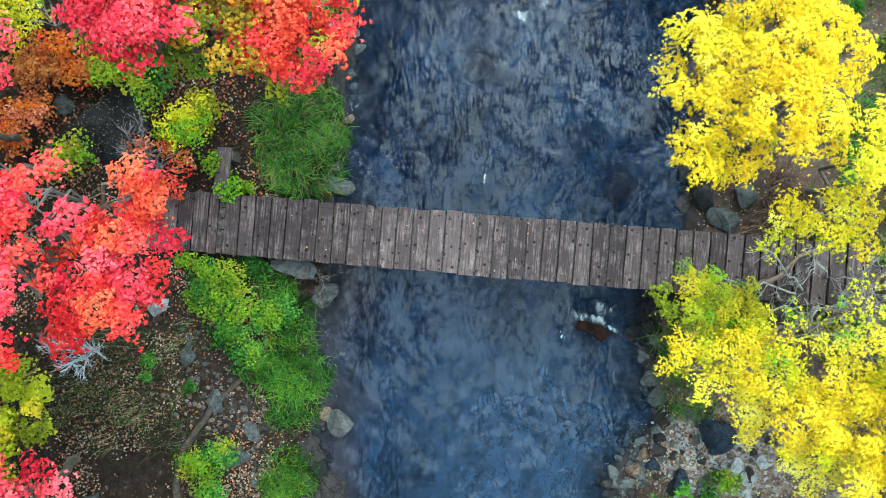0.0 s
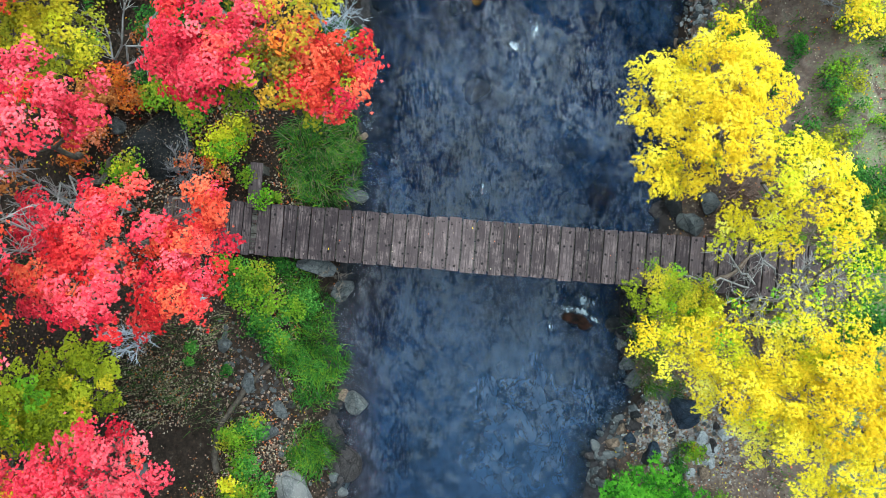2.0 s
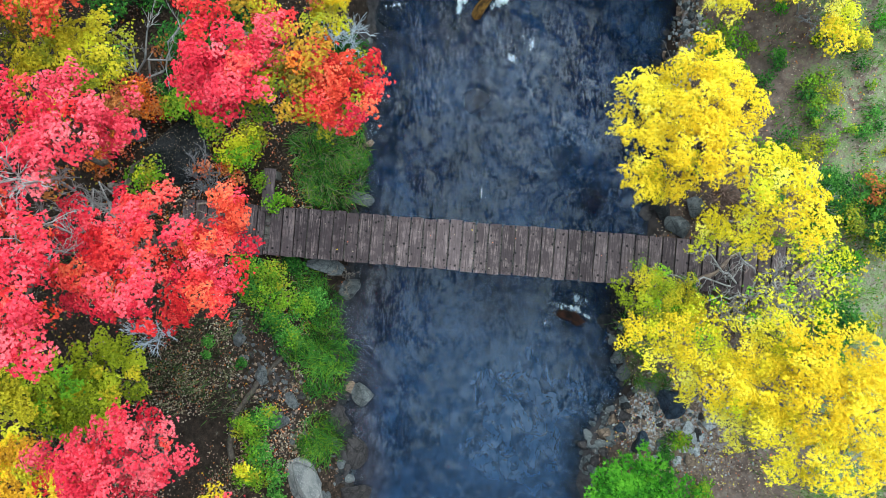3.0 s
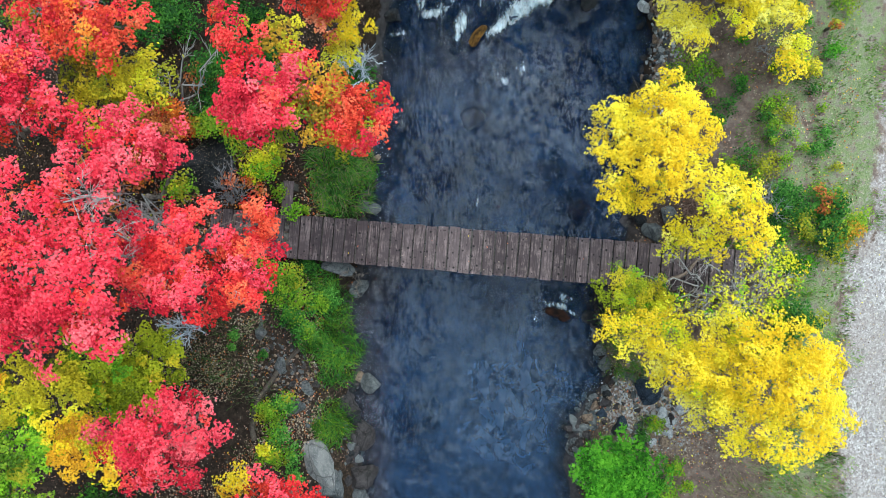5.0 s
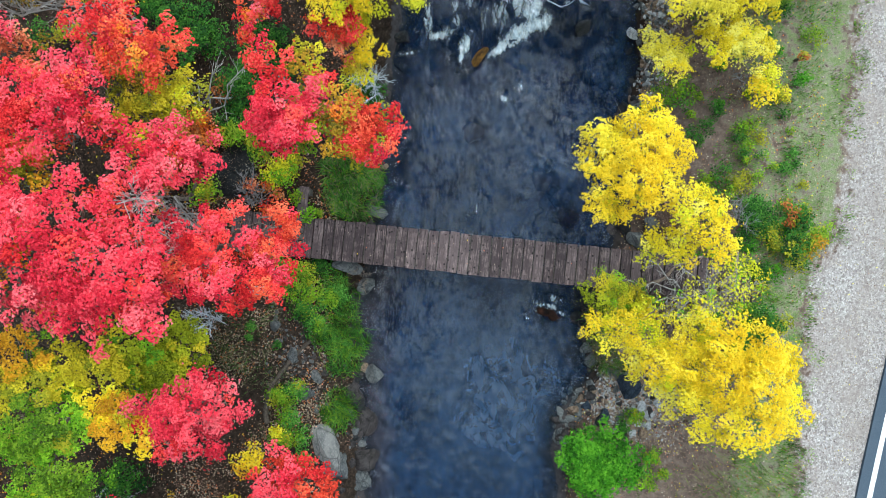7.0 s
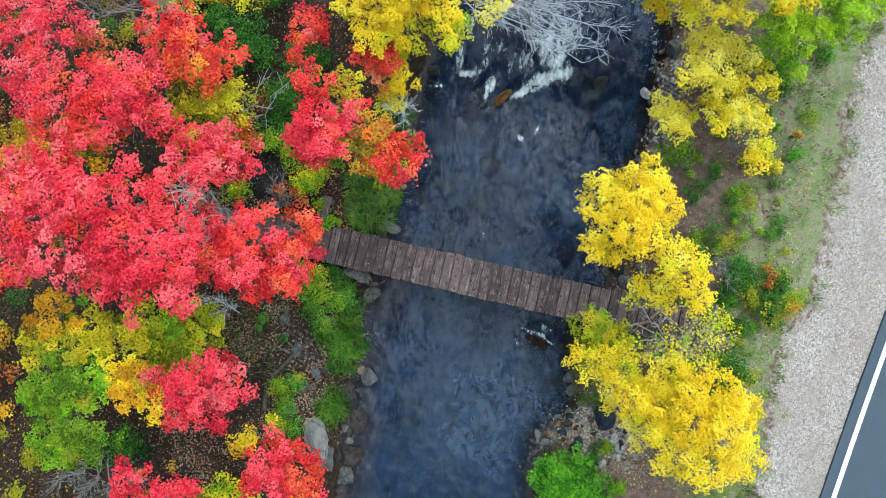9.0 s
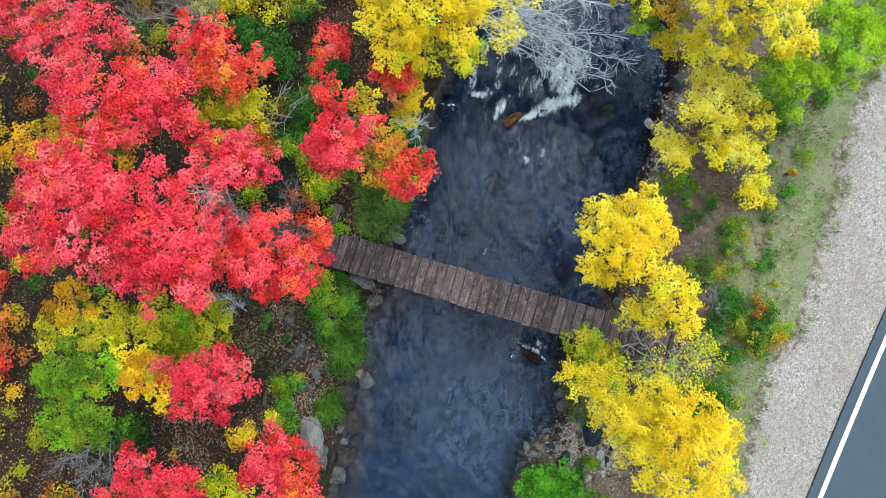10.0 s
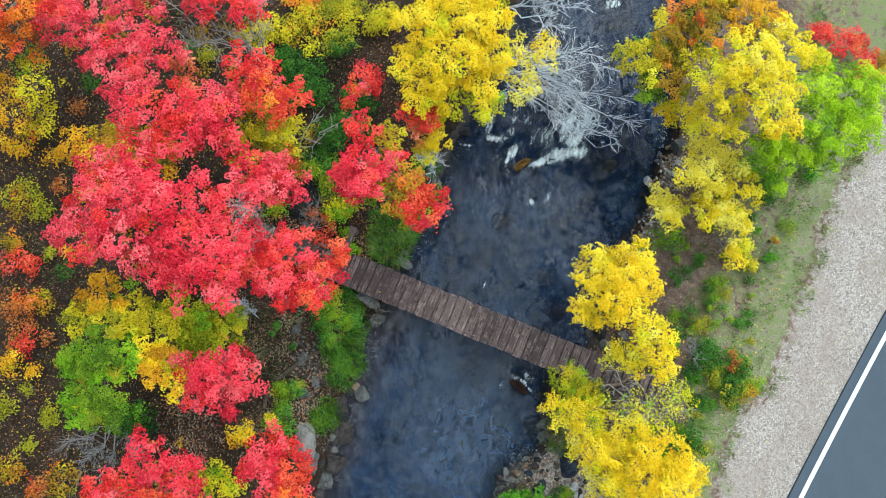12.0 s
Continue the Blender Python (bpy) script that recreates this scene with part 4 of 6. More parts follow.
tree("maple_tree", "golden yellow maple tree beside a pink one", "maple", (-7.31, -3.76), [
    (-6.18, -3.29, 4.10, 0.57, "gold_orange"), (-5.80, -3.46, 4.00, 0.46, "gold"), (-6.73, -3.12, 4.00, 0.41, "gold"),
    (-6.43, -2.17, 3.30, 0.75, "olive_lime"), (-5.68, -2.31, 2.90, 0.74, "olive_lime"), (-6.98, -2.35, 3.60, 0.76, "olive_gold"),
    (-5.63, -1.91, 2.80, 0.62, "olive_lime"), (-5.93, -2.70, 2.90, 0.59, "olive_lime"), (-6.30, -2.60, 3.10, 0.50, "olive_lime")], density=1.3, inner="olive_lime")
tree("maple_tree", "green maple tree turning gold at its top", "maple", (-9.01, -4.31), [
    (-8.15, -2.08, 4.00, 0.61, "gold_orange"), (-8.30, -2.78, 3.90, 0.64, "olive_gold"), (-7.59, -2.47, 3.80, 0.56, "olive_gold"),
    (-7.78, -3.46, 4.10, 0.73, "lime_dull"), (-7.17, -3.48, 4.00, 0.55, "lime"), (-7.69, -4.37, 3.90, 0.68, "lime_dull"),
    (-7.22, -4.74, 3.70, 0.58, "lime_dull"), (-8.42, -4.06, 3.60, 0.50, "lime_dull"), (-7.98, -5.11, 3.40, 0.48, "lime")], density=1.25, inner="lime")
tree("maple_tree", "red maple tree with orange inner leaves by the slope", "maple", (-6.56, -6.68), [
    (-5.69, -5.30, 4.30, 0.63, "crimson"), (-4.87, -5.33, 4.20, 0.61, "crimson"), (-6.09, -6.12, 4.00, 0.59, "scarlet"),
    (-5.07, -5.94, 4.20, 0.58, "orange_red"), (-6.64, -6.84, 3.80, 0.65, "scarlet"), (-4.49, -6.21, 4.00, 0.62, "crimson"),
    (-5.54, -6.83, 4.00, 0.67, "crimson")], inner="orange_olive")
tree("maple_tree", "small scarlet maple tree near the boulders", "maple", (-3.57, -5.54), [
    (-3.27, -4.42, 3.80, 0.52, "crimson"), (-3.43, -4.94, 3.60, 0.41, "crimson"), (-2.79, -4.43, 3.40, 0.48, "scarlet"),
    (-2.48, -5.01, 3.50, 0.58, "orange_red"), (-3.01, -5.19, 3.50, 0.47, "crimson"), (-2.57, -5.61, 3.50, 0.55, "orange_red")], inner="orange_red")
tree("maple_tree", "red and orange maple tree leaning over the creek", "maple", (-3.61, 3.57), [
    (-3.23, 2.78, 4.70, 0.52, "crimson"), (-3.09, 2.36, 4.70, 0.43, "crimson"), (-2.34, 2.27, 4.40, 0.44, "orange_olive"),
    (-3.05, 2.71, 3.80, 0.30, "olive"), (-3.15, 2.35, 3.40, 0.33, "lime_dull"), (-2.13, 2.87, 4.50, 0.49, "orange_olive"),
    (-1.83, 2.54, 4.20, 0.50, "orange_red"), (-2.27, 2.56, 4.10, 0.36, "orange_red"), (-1.43, 2.69, 4.10, 0.33, "orange_red"),
    (-1.54, 2.13, 4.30, 0.44, "orange_red"), (-3.54, 2.48, 4.60, 0.30, "crimson"), (-2.83, 3.60, 4.30, 0.42, "orange_olive"),
    (-2.61, 3.22, 4.20, 0.39, "orange_red"), (-3.54, 3.56, 4.40, 0.47, "scarlet"), (-1.93, 2.01, 4.30, 0.38, "scarlet"),
    (-1.30, 2.41, 4.00, 0.25, "scarlet"), (-3.30, 2.11, 4.50, 0.34, "crimson"), (-3.61, 2.38, 4.50, 0.30, "crimson"), (-2.89, 2.66, 4.60, 0.34, "crimson"), (-2.86, 2.20, 4.72, 0.32, "crimson"), (-2.54, 2.93, 4.50, 0.34, "pink_red"), (-1.80, 2.61, 4.30, 0.32, "orange_red"), (-1.60, 1.95, 4.10, 0.28, "scarlet")], inner="olive")
tree("maple_tree", "small scarlet maple sapling in green undergrowth", "maple", (-4.72, 5.77), [
    (-4.19, 5.26, 3.20, 0.42, "scarlet"), (-4.34, 4.72, 3.10, 0.36, "orange_red"), (-3.94, 5.17, 3.00, 0.30, "scarlet")])
tree("maple_tree", "scarlet maple sapling beside a yellow tree", "maple", (-2.79, 5.12), [
    (-2.74, 4.54, 3.60, 0.32, "scarlet"), (-2.21, 4.56, 3.60, 0.32, "scarlet"), (-2.34, 4.26, 3.40, 0.27, "peach")])
tree("boxelder_tree", "tall bright yellow tree on the creek bank", "pointed", (-2.46, 7.64), [
    (-2.17, 6.94, 4.80, 0.85, "gold_yellow"), (-2.84, 6.34, 4.80, 0.71, "gold_yellow"), (-1.48, 7.06, 4.70, 0.72, "gold"),
    (-1.97, 5.89, 4.60, 0.80, "gold_yellow"), (-2.89, 5.56, 4.30, 0.65, "gold_yellow"), (-1.16, 5.75, 4.10, 0.60, "gold"),
    (-1.08, 6.39, 4.30, 0.65, "gold"), (-2.50, 5.03, 4.00, 0.60, "gold_yellow"), (-1.01, 5.33, 3.90, 0.49, "lime_gold"),
    (-1.89, 5.23, 4.00, 0.57, "gold_yellow"), (-2.83, 7.63, 4.80, 0.86, "gold_yellow"), (-1.75, 7.94, 4.60, 0.70, "gold")], density=1.2, inner="lime_gold")
tree("boxelder_tree", "thin pale yellow tree over the rapids", "pointed", (-0.50, 7.72), [
    (-0.02, 6.88, 3.60, 0.53, "pale_yellow"), (0.06, 7.39, 3.60, 0.39, "gold_yellow"), (-0.09, 6.21, 3.40, 0.45, "pale_yellow"),
    (-0.69, 7.02, 3.70, 0.41, "gold_yellow")], density=0.6, inner="lime_gold")
tree("boxelder_tree", "small bright yellow tree at the water's edge", "pointed", (-2.20, 4.95), [
    (-2.01, 4.41, 3.00, 0.51, "gold_yellow"), (-2.05, 4.02, 2.60, 0.37, "yellow"), (-2.04, 4.99, 3.20, 0.36, "yellow")], density=1.3, inner="yellow")
tree("boxelder_tree", "orange and green tree beside the upstream water", "maple", (4.60, 10.54), [
    (2.50, 7.61, 4.20, 0.68, "olive_gold"), (2.92, 8.21, 4.40, 0.68, "orange_olive"), (3.49, 8.76, 4.60, 0.75, "orange_olive"),
    (4.22, 9.20, 4.80, 0.75, "gold_orange"), (3.21, 7.46, 4.20, 0.65, "orange_olive"), (3.01, 7.08, 3.80, 0.45, "lime_dull"),
    (3.71, 8.01, 4.40, 0.65, "olive_gold"), (5.06, 9.13, 4.60, 0.61, "gold_orange"), (3.58, 9.72, 4.60, 0.79, "orange_olive")], density=1.2, inner="lime_dull")
tree("boxelder_tree", "dense bright yellow tree between creek and road", "pointed", (6.39, 9.25), [
    (4.54, 7.61, 5.60, 0.75, "yellow"), (5.36, 8.25, 5.40, 0.66, "yellow"), (4.26, 7.11, 5.20, 0.69, "yellow"),
    (5.18, 7.12, 5.40, 0.76, "yellow"), (5.93, 6.86, 4.80, 0.52, "gold_yellow"), (4.61, 6.56, 4.60, 0.63, "yellow"),
    (6.41, 8.50, 4.80, 0.38, "yellow"), (4.09, 6.74, 4.00, 0.43, "yellow"), (3.70, 6.81, 3.40, 0.36, "gold_yellow")], density=1.3, inner="lime_gold")
tree("boxelder_tree", "bright green round tree at the road's edge", "pointed", (9.02, 9.38), [
    (6.68, 7.92, 4.60, 0.72, "spring_green"), (7.51, 8.04, 4.60, 0.77, "spring_green"), (8.14, 8.63, 4.20, 0.48, "spring_green"),
    (7.26, 7.28, 4.40, 0.78, "spring_green"), (8.07, 7.45, 4.20, 0.62, "spring_green"), (7.01, 6.83, 3.80, 0.66, "spring_green"),
    (5.93, 6.44, 4.20, 0.53, "spring_green"), (6.80, 6.29, 3.20, 0.69, "spring_green"), (7.73, 6.82, 3.60, 0.53, "spring_green")], density=1.3, inner="lime")
tree("boxelder_tree", "pale yellow tree with thinning leaves on the bank", "pointed", (6.09, 5.87), [
    (5.00, 5.36, 3.30, 0.65, "pale_yellow"), (4.85, 4.60, 2.20, 0.52, "pale_yellow"), (5.60, 4.82, 2.50, 0.55, "yellow"), (6.10, 4.95, 2.60, 0.42, "yellow"),
    (5.71, 6.01, 3.20, 0.48, "pale_yellow"), (6.60, 4.75, 2.50, 0.45, "pale_yellow"), (4.45, 4.85, 2.20, 0.36, "pale_yellow"),
    (4.99, 6.10, 3.20, 0.51, "pale_yellow"), (6.28, 5.62, 2.90, 0.55, "yellow")], density=1.35, inner="pale_yellow")
tree("boxelder_tree", "golden yellow tree overhanging the creek by the bridge", "pointed", (5.21, 1.70), [
    (3.24, 1.97, 3.46, 0.66, "gold_yellow"), (3.79, 2.28, 3.92, 0.64, "gold"), (3.30, 1.32, 3.39, 0.61, "gold_yellow"),
    (3.91, 1.57, 3.99, 0.64, "gold"), (3.06, 2.44, 3.46, 0.49, "yellow"), (3.77, 2.79, 3.74, 0.51, "gold_yellow"),
    (4.18, 2.24, 4.09, 0.45, "gold")], density=1.3, inner="gold_yellow")
tree("boxelder_tree", "slender yellow tree beside the footbridge end", "pointed", (5.91, 1.07), [
    (4.62, 1.10, 4.40, 0.51, "yellow"), (4.53, 0.40, 3.80, 0.45, "yellow"), (4.87, 0.50, 4.60, 0.45, "gold_yellow"),
    (4.13, 0.39, 3.40, 0.29, "yellow")], inner="lime_gold")
tree("willow_bush", "olive green rounded bush beside the footbridge", "pointed", (3.78, -0.99), [
    (3.63, -0.67, 1.90, 0.56, "olive_lime"), (4.09, -0.81, 1.90, 0.53, "olive_gold"), (3.98, -1.21, 1.80, 0.50, "olive_lime"),
    (4.40, -1.10, 1.80, 0.40, "lime_gold")], density=1.2, size=0.038, inner="lime_dull")
tree("boxelder_tree", "thinning yellow tree with grey bare branches", "pointed", (5.94, -0.79), [
    (4.21, -1.60, 2.80, 0.55, "yellow"), (4.87, -1.55, 3.10, 0.63, "yellow"), (4.51, -2.12, 3.10, 0.51, "gold_yellow"),
    (5.16, -1.33, 3.40, 0.49, "yellow"), (4.12, -2.08, 2.50, 0.39, "yellow"), (3.33, -1.38, 2.40, 0.34, "yellow"),
    (3.62, -1.61, 2.60, 0.38, "yellow"), (3.88, -1.27, 2.80, 0.40, "gold_yellow")], density=0.78, size=0.041, inner="lime_gold")
tree("boxelder_tree", "sparse yellow-green tree half bare beside the bridge", "pointed", (6.60, -0.60), [
    (4.29, -1.02, 3.00, 0.55, "lime_gold"), (4.96, -0.73, 3.50, 0.45, "lime_gold"), (5.57, -0.07, 3.70, 0.48, "lime_gold"),
    (6.00, -0.29, 3.70, 0.39, "lime_gold"), (5.63, -0.80, 3.50, 0.43, "lime_gold")], density=0.24)
tree("boxelder_tree", "broad golden yellow tree on the gravel bank", "pointed", (6.69, -2.21), [
    (4.96, -2.12, 3.40, 0.62, "gold_yellow"), (5.53, -1.56, 3.80, 0.58, "gold"), (6.09, -1.75, 4.00, 0.60, "gold"),
    (6.88, -1.93, 3.40, 0.42, "gold_yellow"), (5.44, -2.33, 3.90, 0.63, "gold"), (6.08, -2.35, 4.10, 0.62, "gold"),
    (5.24, -2.93, 3.50, 0.61, "yellow"), (5.94, -3.07, 3.90, 0.62, "gold"), (4.84, -2.67, 2.80, 0.49, "pale_yellow"),
    (6.94, -2.91, 3.40, 0.50, "gold_yellow")], density=1.15, inner="gold_yellow")

# ---- shrubs ----
shrub("shrub", "dark green leafy undergrowth shrub on the wooded bank", -6.43, 4.93, 0.74, "green", tall=0.9, size=0.045, density=0.38)
shrub("shrub", "dark green leafy undergrowth shrub on the wooded bank", -5.24, 3.37, 0.61, "green", tall=0.9, size=0.045, density=0.38)
shrub("shrub", "dark green leafy undergrowth shrub on the wooded bank", -4.99, 4.13, 0.51, ["green", "bright_green"], tall=0.9, size=0.045, density=0.38)
shrub("shrub", "dark green leafy undergrowth shrub on the wooded bank", -4.60, 2.58, 0.40, ["lime_dull", "lime", "green"], tall=0.9, size=0.045, density=0.38)
shrub("shrub", "dark green leafy undergrowth shrub on the wooded bank", -5.22, 2.80, 0.40, ["lime_dull", "lime"], tall=0.9, size=0.045, density=0.38)
shrub("shrub", "yellow-green shrub beside a leaning trunk", -5.83, 1.43, 0.38, ["lime", "olive"], tall=0.9, size=0.045, density=0.38)
shrub("shrub", "dark green leafy undergrowth shrub on the wooded bank", -2.06, 4.00, 0.48, "green", tall=0.9, size=0.045, density=0.38)
shrub("shrub", "dark green leafy undergrowth shrub on the wooded bank", -4.18, 4.36, 0.39, "green", tall=0.9, size=0.045, density=0.38)
shrub("shrub", "dark green leafy undergrowth shrub on the wooded bank", -4.81, 5.36, 0.46, "green", tall=0.9, size=0.045, density=0.38)
shrub("shrub", "dark green leafy undergrowth shrub on the wooded bank", -6.35, 5.36, 0.71, "green", tall=0.9, size=0.045, density=0.38)
shrub("shrub", "dark green leafy undergrowth shrub on the wooded bank", -5.03, 4.09, 0.68, "green", tall=0.9, size=0.045, density=0.38)
shrub("shrub", "dark green leafy undergrowth shrub on the wooded bank", -4.90, 3.10, 0.50, ["lime_dull", "bright_green"], tall=0.9, size=0.045, density=0.38)
shrub("shrub", "dark green leafy undergrowth shrub on the wooded bank", -5.63, 6.51, 0.74, ["green", "olive"], tall=0.9, size=0.045, density=0.38)
shrub("shrub", "dark green leafy undergrowth shrub on the wooded bank", -7.45, -5.45, 0.61, "green", tall=0.9, size=0.045, density=0.38)
shrub("shrub", "dark green leafy undergrowth shrub on the wooded bank", -6.95, 5.65, 0.57, "green", tall=0.9, size=0.045, density=0.38)
shrub("shrub", "dark green leafy undergrowth shrub on the wooded bank", -4.72, 4.75, 0.51, "green", tall=0.9, size=0.045, density=0.38)
shrub("shrub", "dark green leafy undergrowth shrub on the wooded bank", -5.87, 4.98, 0.51, "green", tall=0.9, size=0.045, density=0.38)
shrub("shrub", "lime green shrub with golden leaf tips", -4.17, 1.92, 0.57, ["lime", "lime_gold"], tall=0.6, size=0.042, density=0.36)
shrub("shrub", "yellow-green leafy weed shrub on the creek bank", -3.75, 1.36, 0.21, "lime_dull", tall=0.6, size=0.042, density=0.36)
shrub("shrub", "yellow-green leafy weed shrub on the creek bank", -3.42, 0.97, 0.23, "lime", tall=0.6, size=0.042, density=0.36)
shrub("shrub", "rusty orange low shrub beside the path", -4.45, 1.58, 0.17, ["orange", "rust"], tall=0.6, size=0.042, density=0.36)
shrub("shrub", "rusty orange low shrub under maple trees", -5.76, 2.73, 0.33, ["orange", "rust"], tall=0.6, size=0.042, density=0.36)
shrub("shrub", "orange leaved shrub above dark ground", -6.41, 2.81, 0.54, ["orange", "rust", "rust"], tall=0.6, size=0.042, density=0.36)
shrub("shrub", "orange leaved shrub above dark ground", -6.09, 3.09, 0.40, ["orange"], tall=0.6, size=0.042, density=0.36)
shrub("shrub", "olive gold shrub at the wood's edge", -6.75, 3.46, 0.53, ["lime_gold", "olive_gold"], tall=0.6, size=0.042, density=0.36)
shrub("shrub", "orange leaved shrub above dark ground", -6.51, 2.10, 0.45, ["rust", "orange", "peach"], tall=0.6, size=0.042, density=0.36)
shrub("shrub", "rusty low shrub on dark soil", -6.76, 1.64, 0.36, ["rust", "orange"], tall=0.6, size=0.042, density=0.36)
shrub("shrub", "sparse peach leaved twig shrub", -4.85, 1.60, 0.26, ["peach", "rust"], tall=0.7, size=0.045, density=0.10, stems=7)
shrub("shrub", "sparse peach orange shrub at the bridge end", -4.35, 0.98, 0.32, ["peach", "orange_red"], tall=0.8, size=0.045, density=0.16, stems=7)
shrub("shrub", "sparse peach orange shrub at the bridge end", -4.20, 1.35, 0.26, ["peach", "orange_red", "rust"], tall=0.7, size=0.045, density=0.10, stems=7)
shrub("shrub", "low yellow-green weeds spreading over the bank", -3.96, -0.39, 0.32, ["lime_dull", "bright_green"], tall=0.3, size=0.040, density=0.34, stems=7)
shrub("shrub", "low yellow-green weeds spreading over the bank", -3.63, -0.58, 0.38, ["lime_dull", "lime_dull"], tall=0.3, size=0.040, density=0.34, stems=7)
shrub("shrub", "low yellow-green weeds spreading over the bank", -4.05, -0.77, 0.28, ["lime_dull", "green"], tall=0.3, size=0.040, density=0.34, stems=7)
shrub("shrub", "low yellow-green weeds spreading over the bank", -3.45, -1.06, 0.34, ["lime_dull", "bright_green"], tall=0.3, size=0.040, density=0.34, stems=7)
shrub("shrub", "low yellow-green weeds spreading over the bank", -3.54, -1.43, 0.34, ["lime_dull", "green"], tall=0.3, size=0.040, density=0.34, stems=7)
shrub("shrub", "low yellow-green weeds spreading over the bank", -3.27, -1.73, 0.32, ["lime_dull", "bright_green"], tall=0.3, size=0.040, density=0.34, stems=7)
shrub("shrub", "low yellow-green weeds spreading over the bank", -3.01, -1.16, 0.34, ["bright_green", "lime_dull"], tall=0.3, size=0.040, density=0.34, stems=7)
shrub("shrub", "low yellow-green weeds spreading over the bank", -3.80, -0.96, 0.28, ["lime_dull", "green"], tall=0.3, size=0.040, density=0.34, stems=7)
shrub("shrub", "low yellow-green weeds spreading over the bank", -4.22, -0.21, 0.19, "lime_dull", tall=0.3, size=0.040, density=0.34, stems=7)
shrub("shrub", "low yellow-green weeds spreading over the bank", -3.19, -0.30, 0.29, "green", tall=0.3, size=0.040, density=0.34, stems=7)
shrub("shrub", "low yellow-green weeds spreading over the bank", -2.76, -1.03, 0.29, "bright_green", tall=0.3, size=0.040, density=0.34, stems=7)
shrub("shrub", "low yellow-green weeds spreading over the bank", -4.08, -3.65, 0.34, "lime_dull", tall=0.3, size=0.040, density=0.34, stems=7)
shrub("shrub", "low yellow-green weeds spreading over the bank", -3.70, -3.39, 0.32, ["lime_dull", "bright_green"], tall=0.3, size=0.040, density=0.34, stems=7)
shrub("shrub", "low yellow-green weeds spreading over the bank", -3.81, -4.17, 0.34, ["lime_dull", "bright_green"], tall=0.3, size=0.040, density=0.34, stems=7)
shrub("shrub", "low yellow-green weeds spreading over the bank", -3.92, -4.61, 0.32, "lime_dull", tall=0.3, size=0.040, density=0.34, stems=7)
shrub("shrub", "low yellow-green weeds spreading over the bank", -3.48, -4.64, 0.32, ["bright_green", "lime_dull"], tall=0.3, size=0.040, density=0.34, stems=7)
shrub("shrub", "low yellow-green weeds spreading over the bank", -3.42, -5.12, 0.29, "bright_green", tall=0.3, size=0.040, density=0.34, stems=7)
shrub("shrub", "low yellow-green weeds spreading over the bank", -3.24, 0.98, 0.10, "lime_dull", tall=0.3, size=0.040, density=0.34, stems=7)
shrub("shrub", "low yellow-green weeds spreading over the bank", -4.77, -1.85, 0.13, "bright_green", tall=0.3, size=0.040, density=0.34, stems=7)
shrub("shrub", "low yellow-green weeds spreading over the bank", -4.13, -2.31, 0.12, "green", tall=0.3, size=0.040, density=0.34, stems=7)
shrub("shrub", "low yellow-green weeds spreading over the bank", -4.83, -2.14, 0.09, "bright_green", tall=0.3, size=0.040, density=0.34, stems=7)
shrub("shrub", "low yellow-green weeds spreading over the bank", 4.86, -3.90, 0.22, "lime_dull", tall=0.3, size=0.040, density=0.34, stems=7)
shrub("shrub", "low yellow-green weeds spreading over the bank", 4.54, -4.18, 0.19, "green", tall=0.3, size=0.040, density=0.34, stems=7)
shrub("shrub", "low yellow-green weeds spreading over the bank", 5.24, -4.88, 0.27, "lime_dull", tall=0.3, size=0.040, density=0.34, stems=7)
shrub("shrub", "low yellow-green weeds spreading over the bank", 5.06, -5.43, 0.32, ["lime_dull", "bright_green"], tall=0.3, size=0.040, density=0.34, stems=7)
shrub("shrub", "low yellow-green weeds spreading over the bank", 5.51, -5.21, 0.18, "lime_dull", tall=0.3, size=0.040, density=0.34, stems=7)
bush = shrub("willow_bush", "bright green feathery bush at the water's edge", 3.81, -4.99, 1.01, "fern_green", tall=0.8, shape="pointed", size=0.085, density=1.1, stems=11)
shrub("shrub", "green shrub on the slope below the road", 5.53, 4.15, 0.68, ["bright_green", "lime_dull"], tall=0.28, size=0.036, density=0.20)
shrub("shrub", "green shrub on the slope below the road", 4.94, 3.91, 0.24, "lime_dull", tall=0.28, size=0.036, density=0.20)
shrub("shrub", "green shrub on the slope below the road", 6.17, 3.39, 0.29, "green", tall=0.28, size=0.036, density=0.20)
shrub("shrub", "green shrub on the slope below the road", 6.46, 2.21, 0.29, "green", tall=0.28, size=0.036, density=0.20)
shrub("shrub", "green shrub on the slope below the road", 7.16, 2.11, 0.21, "lime_dull", tall=0.28, size=0.036, density=0.20)
shrub("shrub", "green shrub on the slope below the road", 6.66, 1.73, 0.21, "lime_dull", tall=0.28, size=0.036, density=0.20)
shrub("shrub", "green shrub on the slope below the road", 6.80, 3.05, 0.18, "green", tall=0.28, size=0.036, density=0.20)
shrub("shrub", "green shrub on the slope below the road", 7.07, 3.38, 0.19, "lime_dull", tall=0.28, size=0.036, density=0.20)
shrub("shrub", "green shrub on the slope below the road", 7.89, 3.19, 0.12, "lime_dull", tall=0.28, size=0.036, density=0.20)
shrub("shrub", "green shrub on the slope below the road", 6.89, 2.67, 0.18, "green", tall=0.28, size=0.036, density=0.20)
shrub("shrub", "green shrub on the slope below the road", 7.25, 2.59, 0.16, ["green", "lime_dull"], tall=0.28, size=0.036, density=0.20)
shrub("shrub", "green shrub on the slope below the road", 7.49, 2.35, 0.14, "lime_dull", tall=0.28, size=0.036, density=0.20)
shrub("shrub", "green shrub on the slope below the road", 6.02, 3.02, 0.18, "green", tall=0.28, size=0.036, density=0.20)
